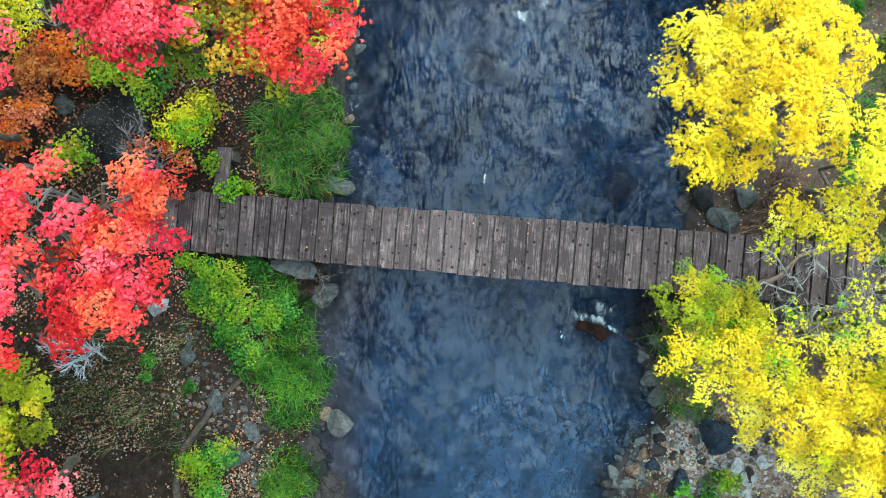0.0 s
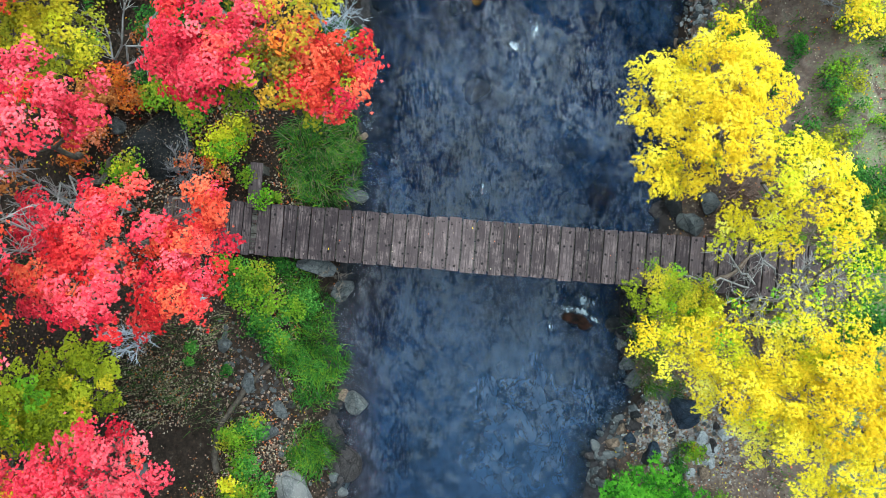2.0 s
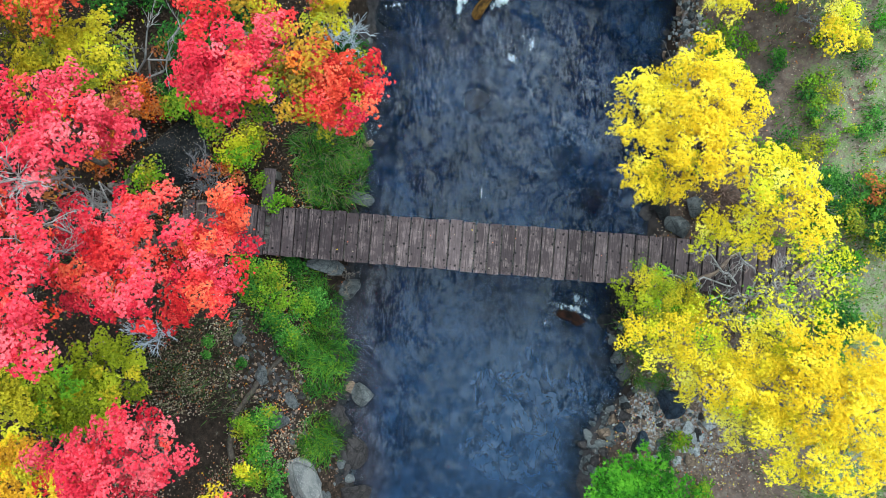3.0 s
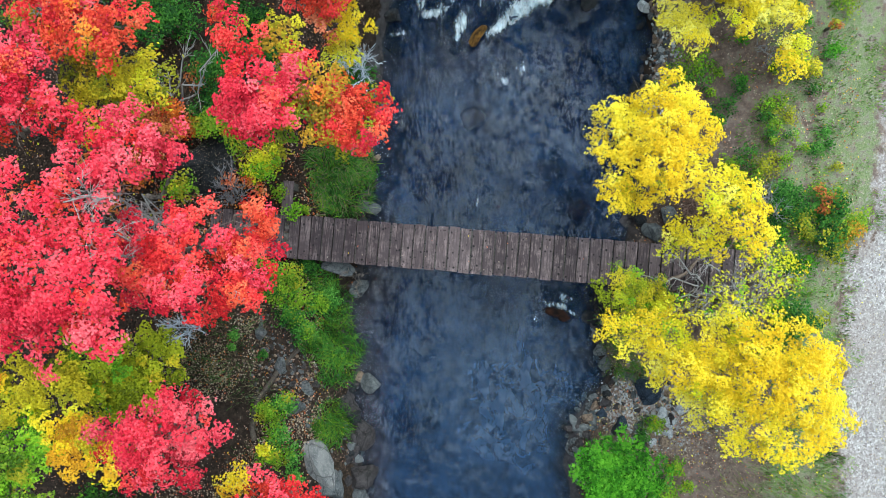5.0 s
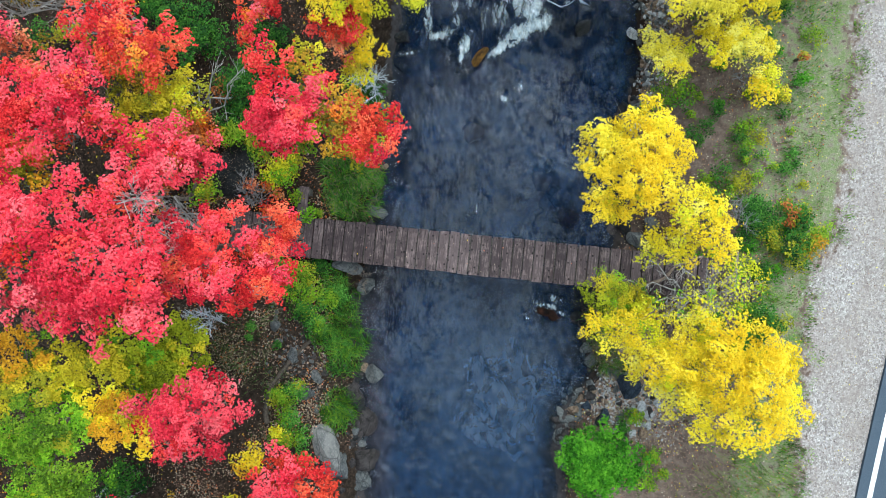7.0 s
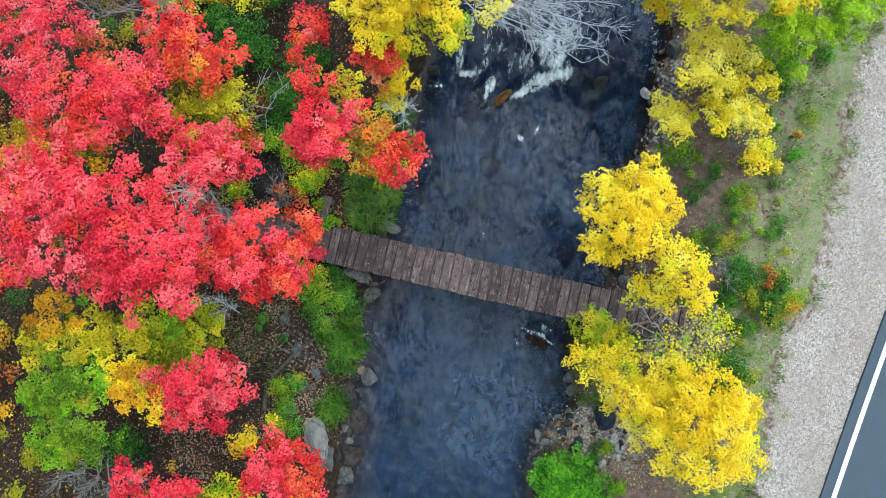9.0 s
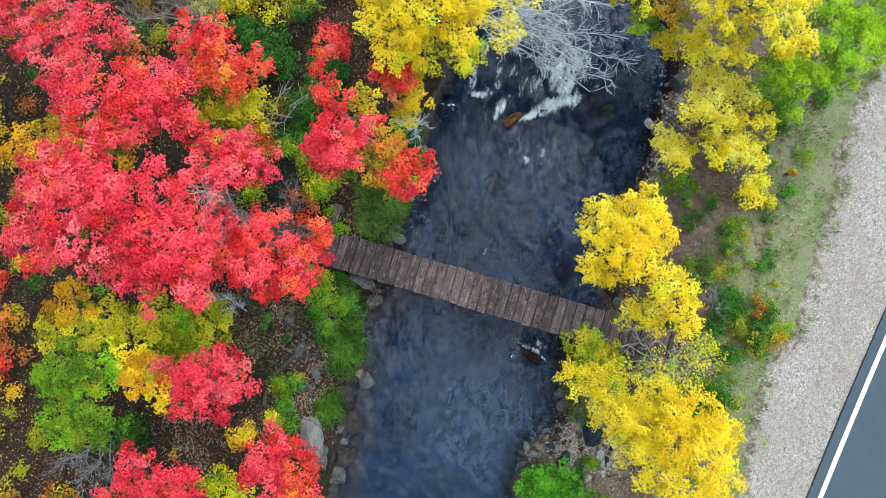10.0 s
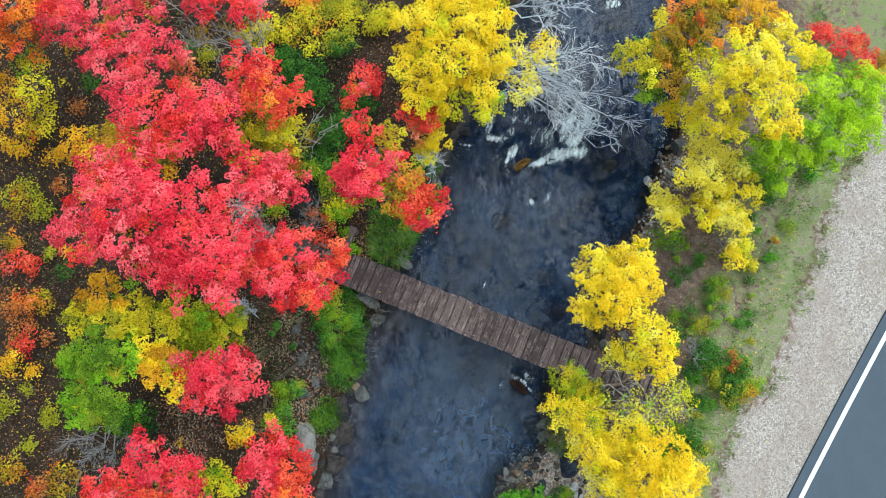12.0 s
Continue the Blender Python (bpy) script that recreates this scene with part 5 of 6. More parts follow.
shrub("shrub", "green shrub on the slope below the road", 7.18, 1.14, 0.66, "green", tall=0.28, size=0.036, density=0.20)
shrub("shrub", "green shrub on the slope below the road", 6.98, 0.71, 0.38, "green", tall=0.28, size=0.036, density=0.20)
shrub("shrub", "green shrub on the slope below the road", 7.64, 0.83, 0.60, ["green", "olive"], tall=0.28, size=0.036, density=0.20)
shrub("shrub", "green shrub on the slope below the road", 6.35, 3.86, 0.22, "green", tall=0.28, size=0.036, density=0.20)
shrub("shrub", "green shrub on the slope below the road", 5.88, 3.69, 0.18, "lime_dull", tall=0.28, size=0.036, density=0.20)
shrub("shrub", "green shrub on the slope below the road", 8.24, 0.10, 0.15, "green", tall=0.28, size=0.036, density=0.20)
shrub("shrub", "green shrub on the slope below the road", 7.76, 3.58, 0.15, "green", tall=0.28, size=0.036, density=0.20)
shrub("shrub", "green shrub on the slope below the road", 8.06, 2.42, 0.12, "green", tall=0.28, size=0.036, density=0.20)
shrub("shrub", "green shrub on the slope below the road", 5.90, 3.23, 0.21, "green", tall=0.28, size=0.036, density=0.20)
shrub("shrub", "green shrub on the slope below the road", 6.94, 2.52, 0.16, "lime_dull", tall=0.28, size=0.036, density=0.20)
shrub("shrub", "orange-tinged shrub at the gravel's edge", 8.45, 0.65, 0.42, ["orange_olive", "lime_dull"], tall=0.55, size=0.042, density=0.45)
shrub("shrub", "orange-tinged shrub at the gravel's edge", 7.99, 1.13, 0.43, ["rust", "olive", "green"], tall=0.55, size=0.042, density=0.45)
shrub("shrub", "orange-tinged shrub at the gravel's edge", 7.90, 0.40, 0.51, ["green", "olive"], tall=0.55, size=0.042, density=0.45)
shrub("shrub", "dull olive shrub beside the gravel", 7.35, -1.29, 0.56, ["olive", "green"], tall=0.55, size=0.042, density=0.45)
shrub("shrub", "dull olive shrub beside the gravel", 7.08, -1.61, 0.36, ["olive", "green"], tall=0.55, size=0.042, density=0.45)
shrub("shrub", "golden shrub below the pale yellow tree", 7.06, 4.18, 0.46, ["gold_yellow", "lime_gold"], tall=0.8, size=0.042, density=0.45)
shrub("shrub", "small orange shrub by the road", 8.02, 4.87, 0.13, ["rust", "olive"], tall=0.55, size=0.042, density=0.45)
shrub("shrub", "golden shrub below the pale yellow tree", 7.57, 3.98, 0.27, "olive_gold", tall=0.55, size=0.042, density=0.45)
shrub("shrub", "scarlet shrub near the road", 8.58, 11.01, 0.59, ["scarlet", "orange_red"], tall=0.55, size=0.042, density=0.45)
shrub("shrub", "scarlet shrub near the road", 9.39, 10.82, 0.56, ["scarlet", "orange_olive"], tall=0.55, size=0.042, density=0.45)
shrub("shrub", "scarlet shrub near the road", 7.64, 11.11, 0.36, ["scarlet"], tall=0.55, size=0.042, density=0.45)
shrub("shrub", "sparse autumn shrub on leaf-covered ground", -12.82, -0.53, 0.68, ["olive", "orange_olive"], tall=0.55, size=0.045, density=0.24)
shrub("shrub", "sparse autumn shrub on leaf-covered ground", -12.16, -0.74, 0.36, "olive", tall=0.55, size=0.045, density=0.24)
shrub("shrub", "sparse autumn shrub on leaf-covered ground", -11.99, -2.31, 0.58, ["rust", "orange_red"], tall=0.55, size=0.045, density=0.24)
shrub("shrub", "sparse autumn shrub on leaf-covered ground", -11.78, -3.52, 0.74, ["rust", "orange"], tall=0.55, size=0.045, density=0.24)
shrub("shrub", "sparse autumn shrub on leaf-covered ground", -11.17, -3.15, 0.39, ["orange_olive"], tall=0.55, size=0.045, density=0.24)
shrub("shrub", "sparse autumn shrub on leaf-covered ground", -11.27, -4.36, 0.54, ["scarlet", "rust"], tall=0.55, size=0.045, density=0.24)
shrub("shrub", "sparse autumn shrub on leaf-covered ground", -11.42, -5.07, 0.48, "gold_orange", tall=0.55, size=0.045, density=0.24)
shrub("shrub", "sparse autumn shrub on leaf-covered ground", -10.33, -3.38, 0.26, "olive", tall=0.55, size=0.045, density=0.24)
shrub("shrub", "sparse autumn shrub on leaf-covered ground", -10.71, -4.18, 0.23, "rust", tall=0.55, size=0.045, density=0.24)
shrub("shrub", "sparse autumn shrub on leaf-covered ground", -9.82, -6.21, 0.38, "olive", tall=0.55, size=0.045, density=0.24)
shrub("shrub", "sparse autumn shrub on leaf-covered ground", -9.39, -5.25, 0.22, "olive", tall=0.55, size=0.045, density=0.24)
shrub("shrub", "sparse autumn shrub on leaf-covered ground", -10.71, -5.67, 0.26, "olive", tall=0.55, size=0.045, density=0.24)
shrub("shrub", "sparse autumn shrub on leaf-covered ground", -11.04, -6.27, 0.41, "olive", tall=0.55, size=0.045, density=0.24)
shrub("shrub", "sparse autumn shrub on leaf-covered ground", -10.09, -7.12, 0.32, "olive", tall=0.55, size=0.045, density=0.24)
shrub("shrub", "sparse autumn shrub on leaf-covered ground", -10.41, -7.85, 0.60, "orange_olive", tall=0.55, size=0.045, density=0.24)
shrub("shrub", "sparse autumn shrub on leaf-covered ground", -8.94, -7.73, 0.57, ["orange_olive", "orange_olive"], tall=0.55, size=0.045, density=0.24)
shrub("shrub", "sparse autumn shrub on leaf-covered ground", -9.44, -8.12, 0.47, ["rust", "orange"], tall=0.55, size=0.045, density=0.24)
shrub("shrub", "sparse autumn shrub on leaf-covered ground", -4.99, -6.44, 0.52, "lime_gold", tall=0.55, size=0.045, density=0.38)
shrub("shrub", "sparse autumn shrub on leaf-covered ground", -4.62, -5.08, 0.42, ["gold_orange", "gold"], tall=0.55, size=0.045, density=0.38)
shrub("shrub", "sparse autumn shrub on leaf-covered ground", -4.46, -6.53, 0.39, "lime_gold", tall=0.55, size=0.045, density=0.38)
shrub("shrub", "sparse autumn shrub on leaf-covered ground", -7.83, 6.22, 0.70, "olive_gold", tall=0.55, size=0.045, density=0.38)
shrub("shrub", "sparse autumn shrub on leaf-covered ground", -6.65, 6.63, 0.77, ["orange_olive", "olive_gold"], tall=0.55, size=0.045, density=0.38)
shrub("shrub", "sparse autumn shrub on leaf-covered ground", -5.70, 7.71, 0.78, ["olive", "olive_gold"], tall=0.55, size=0.045, density=0.38)
shrub("shrub", "sparse autumn shrub on leaf-covered ground", -4.84, 7.56, 0.61, "olive_gold", tall=0.55, size=0.045, density=0.38)
shrub("shrub", "sparse autumn shrub on leaf-covered ground", -6.36, 7.57, 0.51, "olive", tall=0.55, size=0.045, density=0.38)
shrub("shrub", "sparse autumn shrub on leaf-covered ground", -7.00, 7.41, 0.61, ["orange", "gold_orange"], tall=0.55, size=0.045, density=0.38)
shrub("shrub", "sparse autumn shrub on leaf-covered ground", -12.33, 0.78, 0.30, "gold_orange", tall=0.55, size=0.045, density=0.24)
shrub("shrub", "sparse autumn shrub on leaf-covered ground", -13.45, 0.73, 0.49, "gold_orange", tall=0.55, size=0.045, density=0.24)
shrub("shrub", "sparse autumn shrub on leaf-covered ground", -13.14, 1.20, 0.39, "orange_olive", tall=0.55, size=0.045, density=0.24)
shrub("shrub", "sparse autumn shrub on leaf-covered ground", -11.94, 0.03, 0.33, "rust", tall=0.55, size=0.045, density=0.24)
shrub("shrub", "sparse autumn shrub on leaf-covered ground", -12.13, 3.17, 0.37, "green", tall=0.55, size=0.045, density=0.24)
shrub("shrub", "sparse autumn shrub on leaf-covered ground", -12.22, 2.39, 0.30, "rust", tall=0.55, size=0.045, density=0.24)
shrub("shrub", "sparse autumn shrub on leaf-covered ground", -10.64, 2.17, 0.23, "green", tall=0.55, size=0.045, density=0.24)
shrub("shrub", "sparse autumn shrub on leaf-covered ground", -10.89, -2.20, 0.29, "green", tall=0.55, size=0.045, density=0.24)
shrub("shrub", "sparse autumn shrub on leaf-covered ground", -12.55, -1.90, 0.39, "orange_olive", tall=0.55, size=0.045, density=0.24)
shrub("shrub", "sparse autumn shrub on leaf-covered ground", -11.50, -1.89, 0.26, "olive", tall=0.55, size=0.045, density=0.24)
shrub("shrub", "sparse autumn shrub on leaf-covered ground", -5.48, 3.79, 0.34, "rust", tall=0.55, size=0.045, density=0.38)
shrub("shrub", "sparse autumn shrub on leaf-covered ground", -4.36, 5.20, 0.41, "green", tall=0.55, size=0.045, density=0.38)
shrub("shrub", "sparse autumn shrub on leaf-covered ground", -4.53, 7.96, 0.51, "olive_gold", tall=0.55, size=0.045, density=0.38)
shrub("shrub", "sparse autumn shrub on leaf-covered ground", -3.87, 2.18, 0.37, "olive", tall=0.55, size=0.045, density=0.38)
shrub("shrub", "sparse autumn shrub on leaf-covered ground", -4.04, -4.41, 0.20, "lime_gold", tall=0.55, size=0.045, density=0.38)
shrub("shrub", "sparse autumn shrub on leaf-covered ground", -10.11, -4.65, 0.19, "olive", tall=0.55, size=0.045, density=0.24)
shrub("shrub", "sparse autumn shrub on leaf-covered ground", -10.76, -5.11, 0.26, "gold_orange", tall=0.55, size=0.045, density=0.24)
shrub("shrub", "sparse autumn shrub on leaf-covered ground", -9.90, 4.88, 0.40, "green", tall=0.55, size=0.045, density=0.24)
shrub("shrub", "sparse autumn shrub on leaf-covered ground", -9.27, 5.09, 0.37, "olive", tall=0.55, size=0.045, density=0.24)
shrub("shrub", "sparse autumn shrub on leaf-covered ground", -8.60, 5.82, 0.34, "orange_olive", tall=0.55, size=0.045, density=0.24)

# ---- leafless wood ----
REDDISH_BARK = bark_material("reddish_twig_bark", (0.09, 0.052, 0.040), (0.25, 0.165, 0.13))
DUSKY_BARK = bark_material("dusky_grey_bark", (0.10, 0.095, 0.10), (0.30, 0.29, 0.31))
GREY_BARK = bark_material("grey_twig_bark", (0.20, 0.185, 0.18), (0.44, 0.42, 0.41))
TAN_BARK = bark_material("tan_branch_bark", (0.11, 0.075, 0.055), (0.30, 0.23, 0.19))


def limb(name, label, path, r0, r1, bark, twigs=0):
    """A single crooked branch or log, with a few side twigs."""
    rng, _ = rngs()
    pts = [Vector(path[0])]
    for a, b in zip(path, path[1:]):
        pts += bent(a, b, rng, 0.05, 4)[1:]
    at = pts[0].copy()
    bm = bmesh.new()
    tube(bm, [p - at for p in pts], r0, r1, 8)
    me = bpy.data.meshes.new(name)
    bm.to_mesh(me)
    bm.free()
    me.materials.append(bark)
    me.shade_smooth()
    ob = tagged(new(name, me), label, "branch")
    ob.location = at
    for k in range(twigs):
        s = pts[rng.randrange(len(pts) // 3, len(pts))] - at
        e = s + Vector((rng.gauss(0, 0.35), rng.gauss(0, 0.35), rng.uniform(0, 0.2)))
        bm = bmesh.new()
        tube(bm, bent(s, e, rng, 0.1, 3), 0.008, 0.003, 4)
        part("twig", bm, bark, ob)
    return ob


def resting(xy, up=0.03):
    return [(x, y, float(land(x, y)) + up) for x, y in xy]


limb("fallen_log", "curved brown fallen branch lying on leafy bank", resting([(-3.26, -2.09), (-3.58, -2.39), (-3.89, -2.74), (-4.29, -3.32), (-4.43, -3.96), (-4.37, -4.29)]), 0.045, 0.065, DARK_BARK)
limb("leaning_branch", "bent tan bare branch leaning over bridge planks", [(4.55, -0.9, float(land(4.55, -0.9))), (4.62, -0.55, 1.35), (5.05, -0.35, 1.55), (5.3, -0.05, 1.6), (5.9, 0.2, 1.7)], 0.05, 0.022, TAN_BARK, 7)
limb("leaning_branch", "thick grey-brown bare branch beside the bridge end", [(5.5, -1.5, float(land(5.5, -1.5))), (5.85, -1.0, 1.5), (6.3, -0.45, 1.75), (6.6, -0.2, 1.8), (6.6, 0.35, 1.9)], 0.065, 0.03, TAN_BARK, 9)

bare_tree("bare_tree", "leafless pale grey tree leaning over the rapids", (-1.55, 8.0, float(land(-1.55, 8.0))),
          [(3.0, 6.35, 1.6), (3.15, 6.9, 1.8), (2.8, 7.45, 1.9), (2.3, 8.1, 2.1), (1.6, 8.3, 2.2), (1.3, 7.6, 2.1), (1.9, 6.05, 1.4), (2.5, 6.0, 1.4), (0.8, 7.0, 1.8), (1.9, 6.85, 1.8), (2.6, 6.55, 1.7), (1.0, 8.1, 2.1), (1.3, 6.5, 1.6)], PALE_BARK, 0.017, 28, 0.62, fine=0.8)
bare_tree("bare_tree", "leafless pale grey tree over upstream water", (-1.3, 9.9, float(land(-1.3, 9.9))),
          [(0.4, 8.9, 1.8), (0.11, 9.9, 2.0), (0.7, 9.6, 2.0), (0.5, 10.6, 2.0)], PALE_BARK, 0.024, 22, 0.75, fine=1.15)
limb("dead_tree", "dead brown trunk slanting over the rapids", [(-0.9, 8.2, float(land(-0.9, 8.2))), (0.5, 7.5, 1.2), (1.3, 6.75, 1.0)], 0.07, 0.03, TAN_BARK, 5)
bare_tree("dead_branch", "bare pale dead branch rising from undergrowth", (-6.21, 3.17, float(land(-6.21, 3.17))),
          [(-4.55, 4.22, 2.4), (-5.32, 4.01, 2.3), (-5.82, 3.79, 2.0), (-5.05, 3.68, 2.0)], GREY_BARK, 0.026, 5, 0.5)
bare_tree("dead_branch", "fallen grey dead branch on leaf litter", (-8.15, -5.83, float(land(-8.15, -5.83)) + 0.2),
          [(-9.42, -6.97, 0.9), (-8.88, -8.06, 0.8), (-7.96, -7.76, 0.8), (-8.65, -7.32, 0.8), (-7.3, -6.45, 0.9)], DUSKY_BARK, 0.02, 44, 0.5)
bare_tree("dead_bush", "small lavender-grey leafless bush on brown ground", (-5.85, -1.75, float(land(-5.85, -1.75))),
          [(-6.15, -1.6, 1.1), (-5.65, -1.95, 1.1), (-5.85, -1.5, 1.2), (-5.5, -1.65, 1.05), (-6.05, -2.0, 1.05)], PALE_BARK, 0.012, 14, 0.3)
bare_tree("dead_bush", "grey leafless twigs standing among red leaves", (-5.9, 0.72, float(land(-5.9, 0.72))),
          [(-5.21, 1.05, 6.2), (-5.35, 0.71, 6.3), (-5.0, 0.35, 6.3), (-4.95, 0.75, 6.2), (-4.9, 0.05, 6.2)], GREY_BARK, 0.016, 30, 0.4)
bare_tree("bare_tree", "leafless grey branches reaching over the footbridge", (6.2, -0.75, float(land(6.2, -0.75))),
          [(4.13, -0.39, 1.9), (4.52, 0.07, 2.1), (4.64, -0.93, 1.8), (5.09, -1.17, 1.8), (5.12, 0.03, 2.3), (5.8, -1.14, 2.3), (6.01, -0.16, 2.4), (6.8, -0.4, 2.3)], GREY_BARK, 0.026, 9, 0.42)
bare_tree("bare_tree", "grey leafless crown twigs among sparse yellow leaves", (6.45, -0.95, float(land(6.45, -0.95))),
          [(4.9, -0.6, 3.2), (5.3, -0.2, 3.4), (5.6, -0.75, 3.4), (5.9, -0.1, 3.5), (4.6, -1.1, 2.9), (5.2, -0.95, 3.3)], GREY_BARK, 0.02, 14, 0.42, fine=0.8)
bare_tree("dead_bush", "brown tangled twigs on the bank beneath leaves", (5.45, 0.95, float(land(5.45, 0.95))),
          [(5.5, 0.45, 0.9), (5.4, 1.2, 1.0), (5.8, 0.6, 1.0), (6.0, 1.0, 1.1), (6.2, 0.5, 1.1), (5.3, 0.3, 0.8)], REDDISH_BARK, 0.022, 60, 0.5)
bare_tree("dead_bush", "dry pale twigs hanging at the water's edge", (-2.3, 4.55, float(land(-2.3, 4.55))),
          [(-1.78, 3.76, 1.5), (-1.73, 4.19, 1.6), (-2.16, 4.0, 1.6)], PALE_BARK, 0.015, 18, 0.4)
bare_tree("dead_bush", "grey arching twigs on the slope", (6.75, 4.64, float(land(6.75, 4.64))),
          [(6.3, 4.78, 1.9), (6.67, 4.18, 1.9), (6.91, 4.55, 1.9)], DUSKY_BARK, 0.015, 8, 0.4)
bare_tree("dead_bush", "grey arching twigs beside the yellow tree", (6.89, 1.1, float(land(6.89, 1.1))),
          [(6.54, 1.5, 2.2), (6.66, 0.92, 2.2), (6.31, 1.27, 2.2)], DUSKY_BARK, 0.015, 8, 0.4)
bare_tree("dead_bush", "dry brown stalks beside the bridge abutment", (-2.2, -0.62, float(land(-2.2, -0.62))),
          [(-2.0, -0.45, 0.6), (-2.05, -0.9, 0.5), (-2.3, -0.4, 0.65)], BARK, 0.01, 7, 0.22)
bare_tree("leaning_tree", "leaning grey bare tree with few twigs", (-6.92, 1.05, float(land(-6.92, 1.05))),
          [(-5.67, 1.6, 1.9)], BARK, 0.10, 3, 0.4)
bare_tree("dead_bush", "grey leafless twigs among pink maple leaves", (-7.6, 5.2, float(land(-7.6, 5.2))),
          [(-7.6, 5.0, 4.6), (-7.2, 5.5, 4.5), (-8.1, 5.4, 4.5), (-7.3, 6.3, 4.4), (-8.6, 4.6, 4.2), (-8.9, 5.0, 5.2), (-8.2, 4.3, 5.3)], GREY_BARK, 0.024, 22, 0.55)

bare_tree("dead_bush", "pale grey leafless bush beside the dark boulder", (-4.86, 1.10, float(land(-4.86, 1.10))),
          [(-5.00, 1.84, 1.3), (-4.69, 1.93, 1.3), (-4.54, 1.61, 1.4), (-4.96, 1.47, 1.2), (-4.43, 1.47, 1.2), (-4.87, 1.26, 1.1)], DUSKY_BARK, 0.014, 12, 0.3)


# ---- rocks ----
rock(-1.81, -3.09, 0.29, "grey", "rounded grey boulder at the water's edge", 0.2, 0.7, z=-0.35)
rock(-2.05, -3.0, 0.16, "tan", "small tan rock beside a grey boulder", 0.3, 0.5, z=-0.3)
rock(-2.11, -0.80, 0.23, "grey", "grey boulder below the bridge abutment", 0.25, 0.6, 1.2, 60, z=-0.32)
rock(-2.50, -0.34, 0.22, "grey", "flat grey slab beneath the footbridge edge", 0.3, 0.35, 1.75, 172, z=0.48)
rock(3.72, -2.22, 0.19, "grey", "grey boulder half in the creek", 0.25, 0.6, 1.2, 20, z=-0.3)
rock(3.86, -2.55, 0.22, "grey", "grey boulder half in the creek", 0.25, 0.6, 1.2, 160, z=-0.3)
rock(4.69, -3.14, 0.37, "blue", "dark blue-grey angular boulder among cobbles", 0.25, 0.7, 1.0, 20)
rock(5.02, -3.63, 0.16, "white", "white angular stone among cobbles", 0.2, 0.6)
rock(5.41, -3.51, 0.13, "white", "white angular stone among cobbles", 0.2, 0.6)
rock(5.70, -3.12, 0.13, "white", "white angular stone among cobbles", 0.2, 0.6)
rock(5.22, -3.80, 0.17, "white", "pale flat stone among cobbles", 0.3, 0.35)
rock(4.86, -3.72, 0.13, "white", "pale flat stone among cobbles", 0.3, 0.35)
rock(4.45, -2.85, 0.17, "grey", "grey stone in shore grass", 0.3, 0.5)
rock(3.55, -3.59, 0.15, "tan", "tan stone at the water's edge", 0.2, 0.7)
rock(3.37, -3.88, 0.17, "tan", "tan stone at the water's edge", 0.2, 0.7)
rock(3.70, -3.72, 0.15, "blue", "blue-grey stone at the water's edge", 0.2, 0.7)
rock(4.15, -3.95, 0.22, "blue", "blue-grey stone at the water's edge", 0.2, 0.6)
rock(4.05, -4.05, 0.18, "dark", "dark stone at the water's edge", 0.2, 0.6)
rock(3.80, -3.50, 0.18, "brown", "brown stone at the water's edge", 0.25, 0.6)
rock(2.54, -1.36, 0.21, "rust", "wet rusty rock breaking the creek surface", 0.74, 0.5, 1.5, 155, z=-0.35)
rock(2.84, -1.46, 0.18, "rust", "wet rusty rock breaking the creek surface", 0.70, 0.5, 1.3, 150, z=-0.35)
rock(3.25, 1.18, 0.34, "rust", "wet rusty rock just under the surface", 0.94, 0.5, 1.2, 150, z=-0.37)
rock(2.45, 2.1, 0.30, "brown", "brown rock just under the surface", 0.97, 0.5, z=-0.36)
rock(0.62, 3.3, 0.32, "tan", "pale rock on the creek bed", 1.02, 0.5, z=-0.36)
rock(0.70, 5.28, 0.18, "golden", "golden brown rock parting the rapids", 0.22, 0.6, 1.75, 55, z=-0.3)
rock(-4.67, -0.97, 0.21, "white", "pale whitish stone beside the path", 0.15, 0.8)
rock(-4.27, -1.86, 0.17, "grey", "grey stone on leaf litter", 0.25, 0.5)
rock(-5.75, -4.22, 0.25, "grey", "grey boulder under maple leaves", 0.25, 0.7)
rock(-5.45, 2.02, 0.72, "dark", "dark flat boulder strewn with fallen leaves", 0.35, 0.30, 1.0, 20)
rock(-6.23, 2.31, 0.18, "grey", "grey stone beside dark boulder", 0.2, 0.6)
rock(-3.82, -2.61, 0.24, "grey", "grey stone on the bank", 0.3, 0.45)
rock(-3.22, -3.12, 0.2, "grey", "grey stone on the bank", 0.3, 0.5)
rock(-3.45, -3.55, 0.24, "grey", "grey stone in weeds", 0.3, 0.5)
rock(-2.95, -4.95, 0.43, "pale", "large pale grey slab sloping to the creek", 0.3, 0.45, 1.6, 115)
rock(-2.65, -5.5, 0.42, "grey", "cracked grey boulder beside the slab", 0.3, 0.5)
rock(-2.02, -5.34, 0.40, "brown", "mossy brown boulder at the water's edge", 0.25, 0.55, 1.2, 20, z=-0.3)
rock(-2.1, -5.85, 0.30, "grey", "grey boulder at the water's edge", 0.3, 0.6, z=-0.3)
rock(-2.35, -3.6, 0.34, "brown", "brown muddy rock at the shore", 0.4, 0.45, 1.4, 110, z=-0.3)
rock(-2.1, -4.3, 0.40, "brown", "brown muddy rock at the shore", 0.45, 0.35, 1.4, 90, z=-0.33)
rock(-2.2, -3.95, 0.25, "dark", "dark wet rock at the shore", 0.4, 0.5, z=-0.3)
rock(-1.9, 1.12, 0.24, "grey", "grey rock beside tall grass", 0.3, 0.5, 1.3, 10, z=-0.3)
